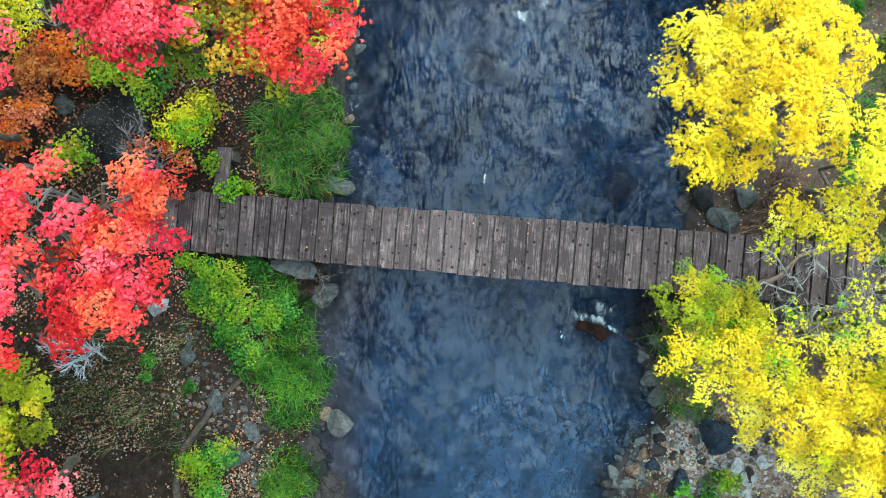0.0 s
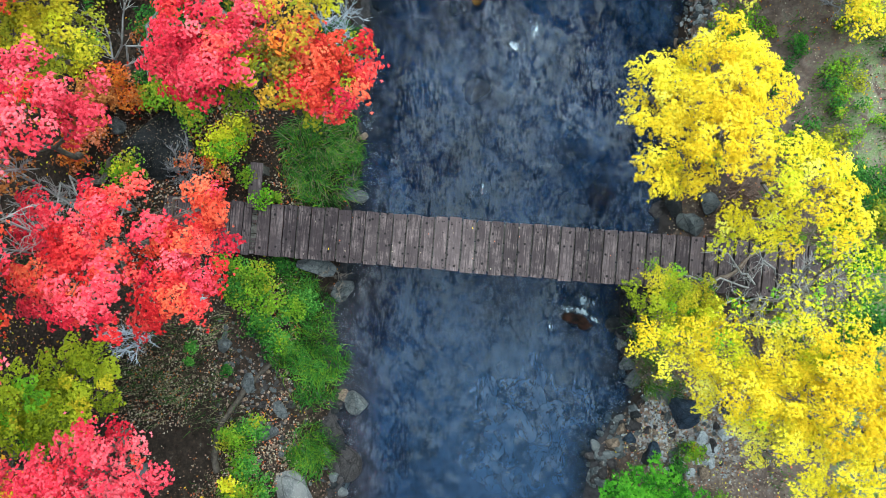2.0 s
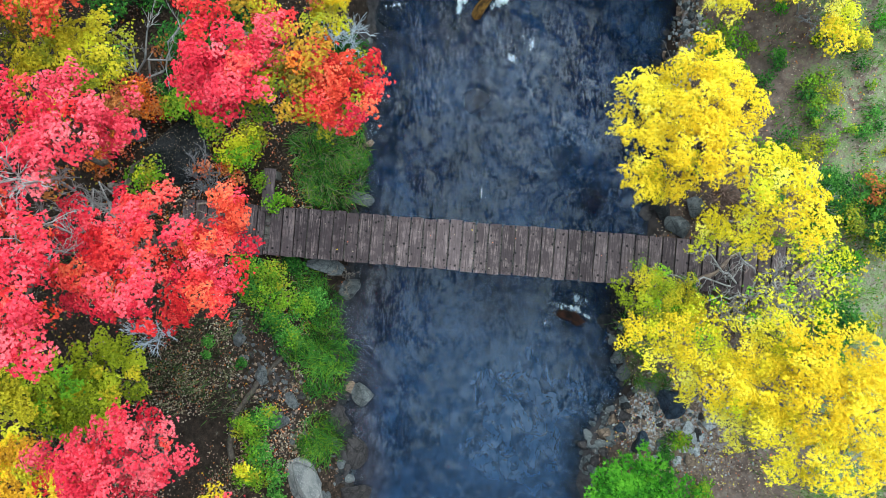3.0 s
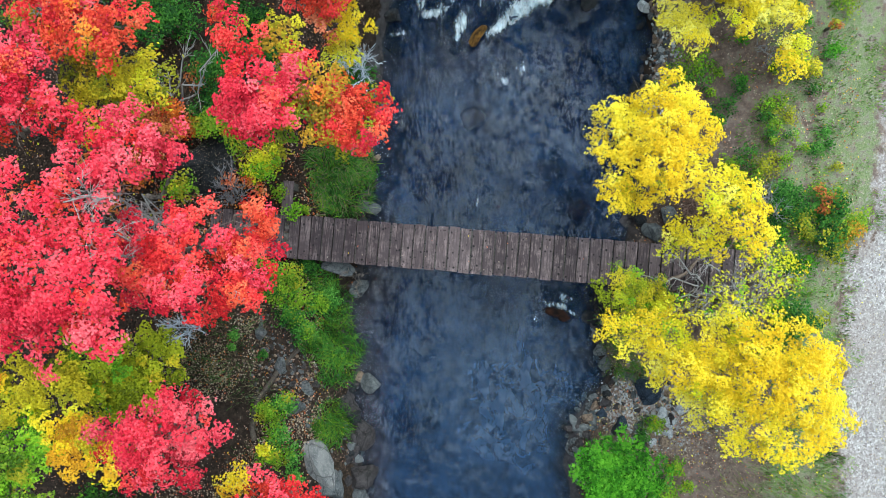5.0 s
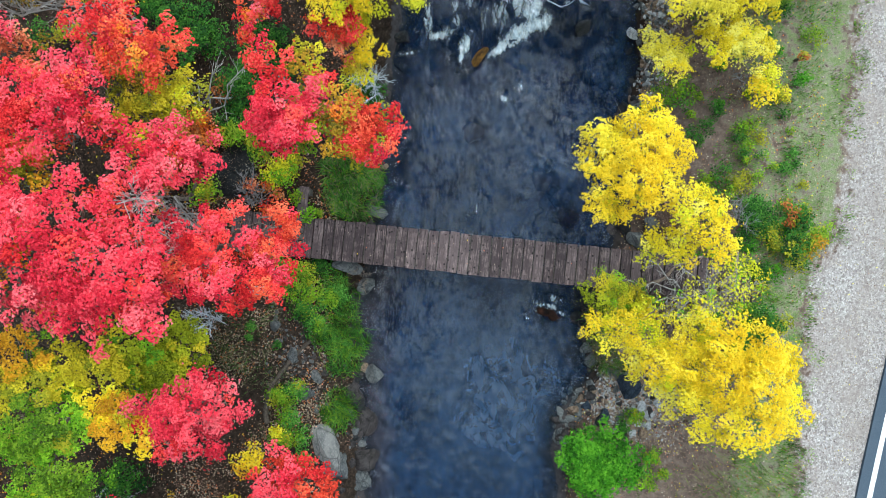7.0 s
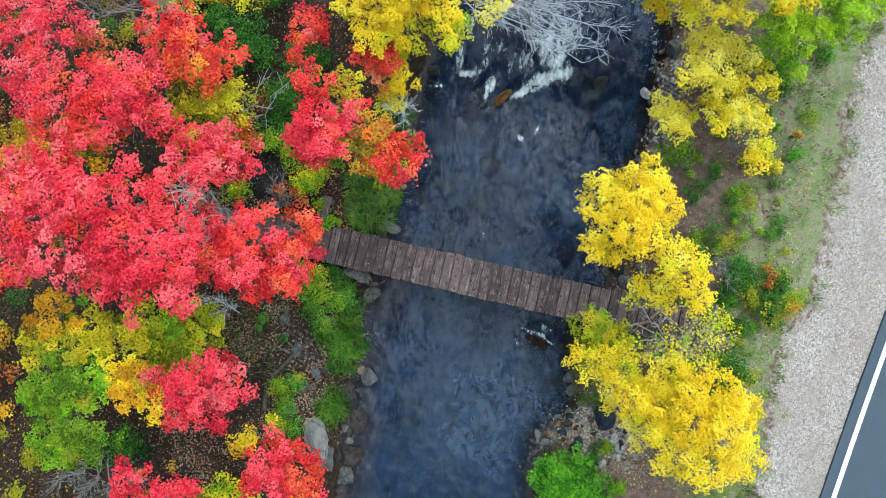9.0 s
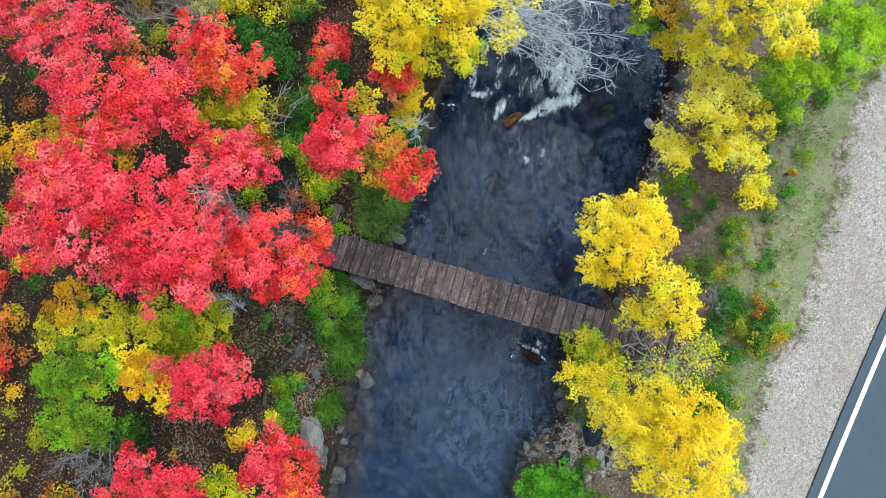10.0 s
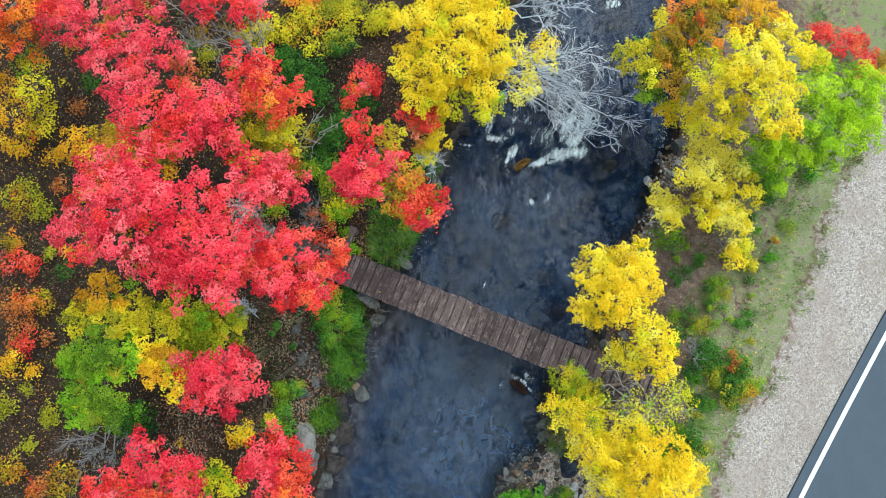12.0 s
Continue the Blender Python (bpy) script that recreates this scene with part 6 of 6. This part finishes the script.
rock(-1.72, 2.3, 0.12, "tan", "tan stone beside tall grass", 0.3, 0.6, z=-0.28)
rock(4.88, 0.60, 0.30, "grey", "grey-tan boulder beside the footbridge", 0.35, 0.6, 1.2, 70)
rock(4.62, 0.95, 0.26, "dark", "grey rock beside the footbridge", 0.25, 0.6)
rock(5.15, 0.95, 0.24, "grey", "grey rock beside the footbridge", 0.3, 0.6)
rock(5.14, 7.22, 0.36, "grey", "pale grey boulder at the water's edge", 0.2, 0.65)
rock(5.17, 8.09, 0.32, "grey", "pale grey boulder at the water's edge", 0.2, 0.65)
rock(4.68, 5.97, 0.2, "white", "pale stone at the water's edge", 0.2, 0.6)
rock(4.55, 3.80, 0.28, "grey", "grey rock below the yellow tree", 0.25, 0.6)
rock(4.80, 4.05, 0.2, "grey", "grey rock below the yellow tree", 0.25, 0.6)
for k, (x, y, r) in enumerate([(-1.15, 5.3, 0.6), (-0.5, 5.45, 0.5), (-1.3, 6.1, 0.5), (3.5, 6.3, 0.4)]):
    rock(x, y, r, "dark", "dark wet ledge rock in the rapids", 0.90, 0.30, 1.3, 20 * k, z=float(water_level(y)) - 0.02, group="ledge rocks")


def cobbles(spots, kinds, label, group):
    """Loose stones, each a thing, on a few shared meshes."""
    rng, _ = rngs()
    shapes = []
    for kind in kinds:
        for k in range(3):
            me = rock_mesh("stone", rng, 0.6, 2)
            me.materials.append(ROCK[kind])
            shapes.append(me)
    for x, y, w, h, n, lo, hi in spots:
        for k in range(n):
            px, py, r = x + rng.uniform(-w, w), y + rng.uniform(-h, h), rng.uniform(lo, hi)
            ob = tagged(new("stone", rng.choice(shapes)), label, "stone", group)
            ob.matrix_world = pose(px, py, float(land(px, py)) + 0.12 * r, rng.uniform(-15, 15), rng.uniform(-15, 15), rng.uniform(0, 360)) @ Matrix.Diagonal((r * rng.uniform(0.9, 1.4), r, r, 1))


cobbles([(4.2, -3.2, 0.35, 0.45, 26, 0.04, 0.11), (5.2, -3.2, 0.5, 0.35, 34, 0.05, 0.12), (4.9, -4.1, 0.5, 0.4, 26, 0.05, 0.14), (3.5, -3.8, 0.3, 0.4, 10, 0.05, 0.1)], ("tan", "grey", "brown", "white"), "loose tan and grey cobble on the bank", "shore cobbles")
cobbles([(5.1, 5.6, 0.3, 1.1, 46, 0.05, 0.13), (4.6, 3.9, 0.3, 0.5, 18, 0.05, 0.12), (5.0, 7.0, 0.3, 0.6, 14, 0.06, 0.14)], ("white", "grey", "tan"), "loose pale cobble at the water's edge", "upstream cobbles")
cobbles([(-3.3, -3.3, 0.45, 0.7, 26, 0.03, 0.10), (-3.9, -2.0, 0.5, 0.6, 16, 0.03, 0.09), (-2.2, -5.7, 0.4, 0.5, 12, 0.06, 0.15)], ("grey", "brown"), "loose grey stone on the bank", "bank stones")

def pebbles(label, spots, kinds, lo, hi, detail=1, wet=False):
    """Small loose stones too many to count."""
    _, rng = rngs()
    bm = bmesh.new()
    bmesh.ops.create_icosphere(bm, subdivisions=detail, radius=1.0)
    tv = np.array([v.co[:] for v in bm.verts])
    tf = np.array([[v.index for v in f.verts] for f in bm.faces])
    bm.free()
    V, Q, M, base = [], [], [], 0
    for x, y, w, h, n in spots:
        for k in range(n):
            px, py, r = rng.normal(x, w), rng.normal(y, h), rng.uniform(lo, hi)
            g = float(land(px, py))
            if not wet and g < float(water_level(py)) + 0.03:
                continue
            turn = rng.uniform(0, math.tau)
            c, s = math.cos(turn), math.sin(turn)
            bulge = tv @ rng.normal(size=(3, 4))
            v = tv * (1 + (0.25 if detail == 1 else 0.07) * rng.normal(size=(len(tv), 1)) + 0.10 * np.sin(1.6 * bulge).sum(1, keepdims=True)) * np.array([r * rng.uniform(0.9, 1.6), r, 0.55 * r])
            V.append(np.column_stack([v[:, 0] * c - v[:, 1] * s + px, v[:, 0] * s + v[:, 1] * c + py, v[:, 2] + g + 0.2 * r]))
            Q.append(np.column_stack([tf, tf[:, 2]]) + base)
            M.append(np.full(len(tf), rng.integers(len(kinds))))
            base += len(tv)
    Q = np.concatenate(Q)[:, :3]
    me = bpy.data.meshes.new("pebbles")
    me.from_pydata(np.concatenate(V).tolist(), [], Q.tolist())
    me.polygons.foreach_set("material_index", np.concatenate(M).astype(np.int32))
    for k in kinds:
        me.materials.append(ROCK[k])
    return tagged(new("pebbles", me), label, "pebbles", kind="stuff")


pebbles("small tan and grey pebbles on the stony shore", [(4.3, -3.3, 0.35, 0.4, 520), (5.2, -3.3, 0.45, 0.35, 560), (4.9, -4.0, 0.5, 0.35, 400), (3.8, -3.6, 0.25, 0.3, 120)], ("tan", "white", "grey", "tan", "white"), 0.010, 0.034)
pebbles("small pale pebbles on the upstream shore", [(5.1, 5.6, 0.2, 0.9, 420), (4.7, 3.9, 0.2, 0.4, 120)], ("white", "grey", "tan"), 0.02, 0.05)
pebbles("dark wet stones on the creek bed", [(-0.5, 5.6, 0.5, 0.4, 26), (4.2, 4.6, 0.3, 1.3, 70), (3.0, 0.9, 0.5, 0.4, 24), (1.0, -0.4, 1.5, 2.2, 60), (4.4, 2.0, 0.2, 0.9, 60), (3.9, -0.7, 0.2, 0.5, 24)], ("dark", "brown"), 0.06, 0.19, 2, True)
pebbles("dark wet stones along the shore", [(3.35, -3.7, 0.18, 0.25, 36), (3.2, -4.6, 0.15, 0.4, 40), (3.75, -2.9, 0.15, 0.25, 24), (3.75, -1.6, 0.12, 0.4, 30), (-2.2, -3.7, 0.12, 0.4, 24), (-2.15, -4.6, 0.12, 0.4, 24), (-1.95, 1.2, 0.1, 0.6, 22), (-1.7, 3.6, 0.1, 0.7, 24)], ("dark", "brown", "brown", "grey", "grey"), 0.035, 0.11, 2, True)
pebbles("small grey stones among leaf litter", [(-3.4, -3.2, 0.4, 0.6, 260), (-4.0, -2.3, 0.5, 0.5, 180), (-3.0, -4.4, 0.3, 0.4, 100)], ("grey", "brown", "tan"), 0.012, 0.04)

# ---- boards at the bridge end ----
def boards():
    root = tagged(new("boardwalk"), "single wide brown board leading off the footbridge", "boardwalk")
    bm = bmesh.new()
    bmesh.ops.create_cube(bm, size=1)
    bmesh.ops.scale(bm, vec=(0.235, 0.85, 0.045), verts=bm.verts)
    bmesh.ops.bevel(bm, geom=bm.edges[:], offset=0.006, segments=1)
    b = part("board", bm, WOOD, root)
    b.matrix_world = pose(-3.60, 1.20, 0.80, -3, 0, -3)
    bm = bmesh.new()
    bmesh.ops.create_cube(bm, size=1)
    bmesh.ops.scale(bm, vec=(0.30, 0.16, 0.5), verts=bm.verts)
    bmesh.ops.bevel(bm, geom=bm.edges[:], offset=0.01, segments=1)
    b = part("support", bm, BEAM, root)
    b.matrix_world = pose(-3.60, 1.50, 0.52)
    return root


boards()

# ---- grass ----
grng = np.random.default_rng(77)
grass_patch("tall green grass clump beside the creek", [(-2.76, 2.14, 0.48), (-2.32, 2.19, 0.54), (-2.84, 1.57, 0.43), (-2.36, 1.51, 0.59), (-2.04, 1.97, 0.34), (-2.58, 1.11, 0.39), (-2.14, 2.55, 0.34)], ["grass", "bright_green", "grass", "bright_green", "lime_dull", "dry_grass"], 0.28, 0.024, 850, grng, (0.2, -0.1))
grass_patch("bright green grass leaning over the creek bank", [(-2.93, -0.64, 0.38), (-2.69, -1.18, 0.41), (-2.78, -1.82, 0.51), (-2.42, -2.24, 0.42), (-2.84, -2.24, 0.39), (-2.57, -2.7, 0.44), (-3.2, -2.03, 0.29)], ["grass", "bright_green", "bright_green", "lime_dull"], 0.24, 0.020, 850, grng, (0.25, -0.1))
grass_patch("bright green grass tuft on the creek bank", [(-2.58, -3.95, 0.36), (-2.82, -4.07, 0.3), (-2.7, -3.8, 0.36), (-2.57, -4.3, 0.26)], ["grass", "bright_green", "lime_dull"], 0.24, 0.018, 800, grng, (0.25, -0.2))
grass_patch("sparse dull grass among fallen leaves", [(-5.67, -1.89, 0.6), (-5.12, -2.35, 0.6), (-5.57, -2.81, 0.6), (-4.68, -3.01, 0.5), (-4.25, -1.52, 0.3), (-4.87, -1.7, 0.4), (-4.49, -2.35, 0.4), (-3.8, -3.43, 0.4), (-6.3, -2.4, 0.6)], ["grass", "dry_grass", "dry_grass", "green"], 0.26, 0.007, 150, grng, (-0.6, 0.0))
grass_patch("green grass on the stony shore", [(4.05, -1.91, 0.36), (4.2, -2.49, 0.36), (3.92, -1.52, 0.3), (4.6, -2.7, 0.25), (4.7, -3.9, 0.2)], ["grass", "bright_green", "lime_dull", "dry_grass"], 0.28, 0.012, 700, grng, (-0.4, -0.3))
grass_patch("dry pale grass below the yellow tree", [(7.09, -4.75, 0.6), (6.57, -4.95, 0.5), (7.79, -4.84, 0.5), (7.2, -5.6, 0.7), (6.2, -5.5, 0.6)], ["dry_grass", "dry_grass", "dry_grass", "lime_dull"], 0.22, 0.008, 170, grng)
spots = []
for k in range(260):
    y = grng.uniform(-8, 14)
    e = float(np.interp(y, GRAVEL_Y, GRAVEL_X))
    spots.append((e + 0.45 - abs(grng.normal(0.25, 0.85)), y, grng.uniform(0.08, 0.26)))
grass_patch("short green grass along the gravel shoulder", spots, ["fern_green", "lime_dull", "lime", "dry_grass"], 0.06, 0.012, 420, grng)
spots = [(float(grng.uniform(6.0, 8.6)), float(grng.uniform(-7, 12)), float(grng.uniform(0.1, 0.35))) for k in range(190)]
grass_patch("patchy grass and weeds on the slope", spots, ["dry_grass", "lime_dull", "fern_green", "bright_green", "green"], 0.11, 0.013, 300, grng)
spots = [(float(grng.uniform(-13.5, -4)), float(grng.uniform(-9, 13)), float(grng.uniform(0.15, 0.5))) for k in range(120)]
grass_patch("thin woodland grass under maple trees", spots, ["dry_grass", "green", "dry_grass"], 0.24, 0.008, 120, grng)


# ---- weeds ----
wrng = random.Random(31)
for k in range(70):
    wy = wrng.uniform(-2.5, 7.5)
    wx = wrng.uniform(5.9, float(np.interp(wy, GRAVEL_Y, GRAVEL_X)) - 0.8)
    shrub("weed", "small leafy green weed growing on the slope", wx, wy, wrng.uniform(0.12, 0.34), wrng.choice(["green", "lime_dull", "fern_green", "bright_green", "olive"]), tall=0.14, size=0.034, density=0.24, stems=5)["group"] = "slope weeds"


# ---- fallen leaves ----
def land_points(rng, n, x0, x1, y0, y1, keep):
    x, y = rng.uniform(x0, x1, n), rng.uniform(y0, y1, n)
    z = land(x, y)
    ok = keep(x, y, z)
    return np.column_stack([x, y, z])[ok]


lrng = np.random.default_rng(5)
dry = lambda x, y, z: (z > water_level(y) + 0.08)
pts = land_points(lrng, 62000, -15, -2.0, -11, 16, lambda x, y, z: dry(x, y, z) & (lumps(x, y, 1.3, 0.7) + lrng.normal(0, 0.35, len(x)) > -0.1))
scatter("fallen_leaves", "brown and tan fallen leaves over the forest floor", "leaves", "oval", {"litter": 7, "litter_pale": 0.8, "rust": 1.2, "peach": 0.2, "gold_orange": 0.3}, pts, 0.040, 0.35, lrng, 0.015)
pts = land_points(lrng, 30000, 3.2, 8.8, -9, 14, lambda x, y, z: dry(x, y, z) & (x < np.interp(y, GRAVEL_Y, GRAVEL_X)) & (lumps(x, y, 1.6, 2.0) + lrng.normal(0, 0.4, len(x)) > -0.5))
scatter("fallen_leaves", "brown and yellow fallen leaves on the slope", "leaves", "oval", {"litter": 6, "litter_pale": 3, "gold_yellow": 0.6, "rust": 1, "peach": 0.3}, pts, 0.040, 0.35, lrng, 0.015)
pts = land_points(lrng, 2600, 3.6, 6.2, -4.8, -2.5, dry)
scatter("fallen_leaves", "pinkish tan leaf bits among shore cobbles", "leaves", "oval", {"litter": 4, "litter_pale": 4, "peach": 0.6, "pale_yellow": 0.5}, pts, 0.035, 0.35, lrng, 0.03)
pts = land_points(lrng, 17000, 8.2, 15, -9, 16, lambda x, y, z: (x > np.interp(y, GRAVEL_Y, GRAVEL_X) - 0.3) & (x < road_edge(y) - 0.1))
scatter("fallen_leaves", "pale leaves and chips scattered over gravel", "leaves", "oval", {"litter_pale": 6, "litter": 1.5, "pale_yellow": 0.3}, pts, 0.032, 0.25, lrng, 0.008)
pts = land_points(lrng, 26000, -7.2, -2.9, -6.5, 0.2, lambda x, y, z: dry(x, y, z) & (lumps(x, y, 2.1, 1.7) + 0.7 * lumps(x, y, 5.2, 0.3) + lrng.normal(0, 0.3, len(x)) > 0.25))
scatter("fallen_leaves", "tan and pinkish small fallen leaves on the bank", "leaves", "oval", {"litter": 5, "litter_pale": 5.5, "peach": 0.7, "rust": 0.6}, pts, 0.042, 0.35, lrng, 0.03)
pts = land_points(lrng, 5200, -6.6, -2.9, 0.4, 3.2, lambda x, y, z: dry(x, y, z) & (lumps(x, y, 2.4, 0.9) + lrng.normal(0, 0.4, len(x)) > -0.2))
scatter("fallen_leaves", "peach and brown fallen leaves round the bridge end", "leaves", "oval", {"litter": 4, "litter_pale": 2, "peach": 1.6, "rust": 2.4}, pts, 0.05, 0.4, lrng, 0.03)
a, d = lrng.random(260) * math.tau, 0.55 * np.sqrt(lrng.random(260))
bpts = np.column_stack([-5.45 + d * np.cos(a), 2.02 + d * np.sin(a), np.full(260, float(land(-5.45, 2.02)) + 0.285)])
scatter("fallen_leaves", "pale leaf fragments on the dark boulder", "leaves", "oval", {"litter_pale": 3, "litter": 1}, bpts, 0.022, 0.3, lrng, 0.0)
n = 46
dx = lrng.uniform(-5.2, 7.3, n)
dpts = np.column_stack([dx, deck_y(dx) + lrng.uniform(-0.45, 0.45, n), deck_z(dx)])
scatter("fallen_leaves", "few small pale leaves on bridge planks", "leaves", "oval", {"litter_pale": 3, "gold_yellow": 1, "peach": 1}, dpts, 0.03, 0.2, lrng, 0.012)


pts = land_points(lrng, 9000, -15, -6.5, -9, 9, lambda x, y, z: lumps(x, y, 1.1, 2.7) + lrng.normal(0, 0.5, len(x)) > 0.1)
scatter("fallen_leaves", "yellow and olive fallen leaves over dark woodland soil", "leaves", "maple", {"gold_orange": 2, "olive_gold": 3, "lime_gold": 2, "rust": 2, "peach": 0.6}, pts, 0.038, 0.45, lrng, 0.05)


# ---- white water ----
def foam(label, spots):
    """Lacy foam on the water: ragged joined patches; a spot is a place, half sizes, turn and thickness."""
    V, Q, A, base, step = [], [], [], 0, 0.022
    for x, y, w, h, turn, thick in spots:
        R = 2.2 * max(w, h)
        k = np.arange(-R, R, step)
        X, Y = np.meshgrid(x + k, y + k)
        c, s = math.cos(turn), math.sin(turn)
        u, v = ((X - x) * c + (Y - y) * s) / w, (-(X - x) * s + (Y - y) * c) / h
        lace = lumps(X + 0.06 * lumps(X, Y, 9.0), Y * 0.22, 15.0, x) * 0.55 + lumps(X + 0.03 * lumps(X, Y, 19.0), Y * 0.3, 38.0, y) * 0.35 + lumps(X, Y * 0.6, 83.0, x + y) * 0.2
        froth = np.exp(-0.5 * (u * u + v * v)) * thick + 0.7 * lace - 0.45
        on = froth > -0.15
        Z = water_level(Y) + 0.035 + 0.02 * lumps(X, Y, 17.0)
        i = np.arange(X.size).reshape(X.shape)
        q = np.stack([i[:-1, :-1], i[:-1, 1:], i[1:, 1:], i[1:, :-1]], -1)[on[:-1, :-1]]
        used, q = np.unique(q, return_inverse=True)
        V.append(np.stack([X, Y, Z], -1).reshape(-1, 3)[used])
        A.append(froth.ravel()[used])
        Q.append(q.reshape(-1, 4) + base)
        base += len(used)
    me = quads_mesh("foam", np.concatenate(V), np.concatenate(Q))
    me.attributes.new("froth", "FLOAT", "POINT").data.foreach_set("value", np.concatenate(A).astype(np.float32))
    me.materials.append(FOAM)
    me.shade_smooth()
    return tagged(new("foam", me), label, "foam", kind="stuff")


foam("white foaming water below the rapids", [(-0.70, 6.15, 0.10, 0.30, 0.15, 1.4), (-0.45, 5.78, 0.26, 0.10, 0.10, 1.55), (-0.02, 6.05, 0.12, 0.34, -0.40, 1.55), (0.30, 5.58, 0.12, 0.28, -0.35, 1.6), (0.20, 5.27, 0.07, 0.15, 0.0, 1.6),
      (1.20, 5.52, 0.26, 0.10, 0.65, 1.8), (1.65, 5.87, 0.34, 0.18, 0.60, 1.9), (2.15, 6.12, 0.34, 0.15, 0.40, 1.9), (1.95, 6.45, 0.36, 0.30, 0.70, 1.55), (1.75, 6.90, 0.42, 0.42, 0.60, 1.35),
      (1.10, 6.30, 0.42, 0.34, 0.60, 1.05), (2.20, 7.30, 0.40, 0.40, 0.50, 1.15), (0.20, 6.60, 0.30, 0.26, 0.90, 1.0), (-1.25, 5.32, 0.26, 0.05, 0.20, 1.05), (2.90, 6.70, 0.20, 0.06, 0.30, 1.0), (1.90, 11.20, 0.25, 0.16, 0.30, 1.3)])
foam("small white ripple of foam on the creek", [(1.16, 4.40, 0.10, 0.20, 0.3, 1.0), (1.42, 4.20, 0.24, 0.08, -0.45, 1.05), (1.72, 4.55, 0.14, 0.20, 0.2, 0.95), (0.72, 1.28, 0.13, 0.17, -0.3, 0.9), (0.34, 0.96, 0.14, 0.04, 0.1, 0.65)])
foam("white foam curling round a wet rock", [(2.35, -1.15, 0.20, 0.05, -0.4, 0.85), (2.70, -1.20, 0.24, 0.07, -0.3, 1.35), (3.02, -1.38, 0.16, 0.05, -0.6, 1.25), (2.85, -1.02, 0.32, 0.12, -0.2, 0.95),
      (2.15, -1.55, 0.05, 0.14, 0.3, 0.7), (2.05, -1.05, 0.14, 0.05, 0.1, 0.6), (1.7, -0.62, 0.16, 0.04, -0.1, 0.6)])
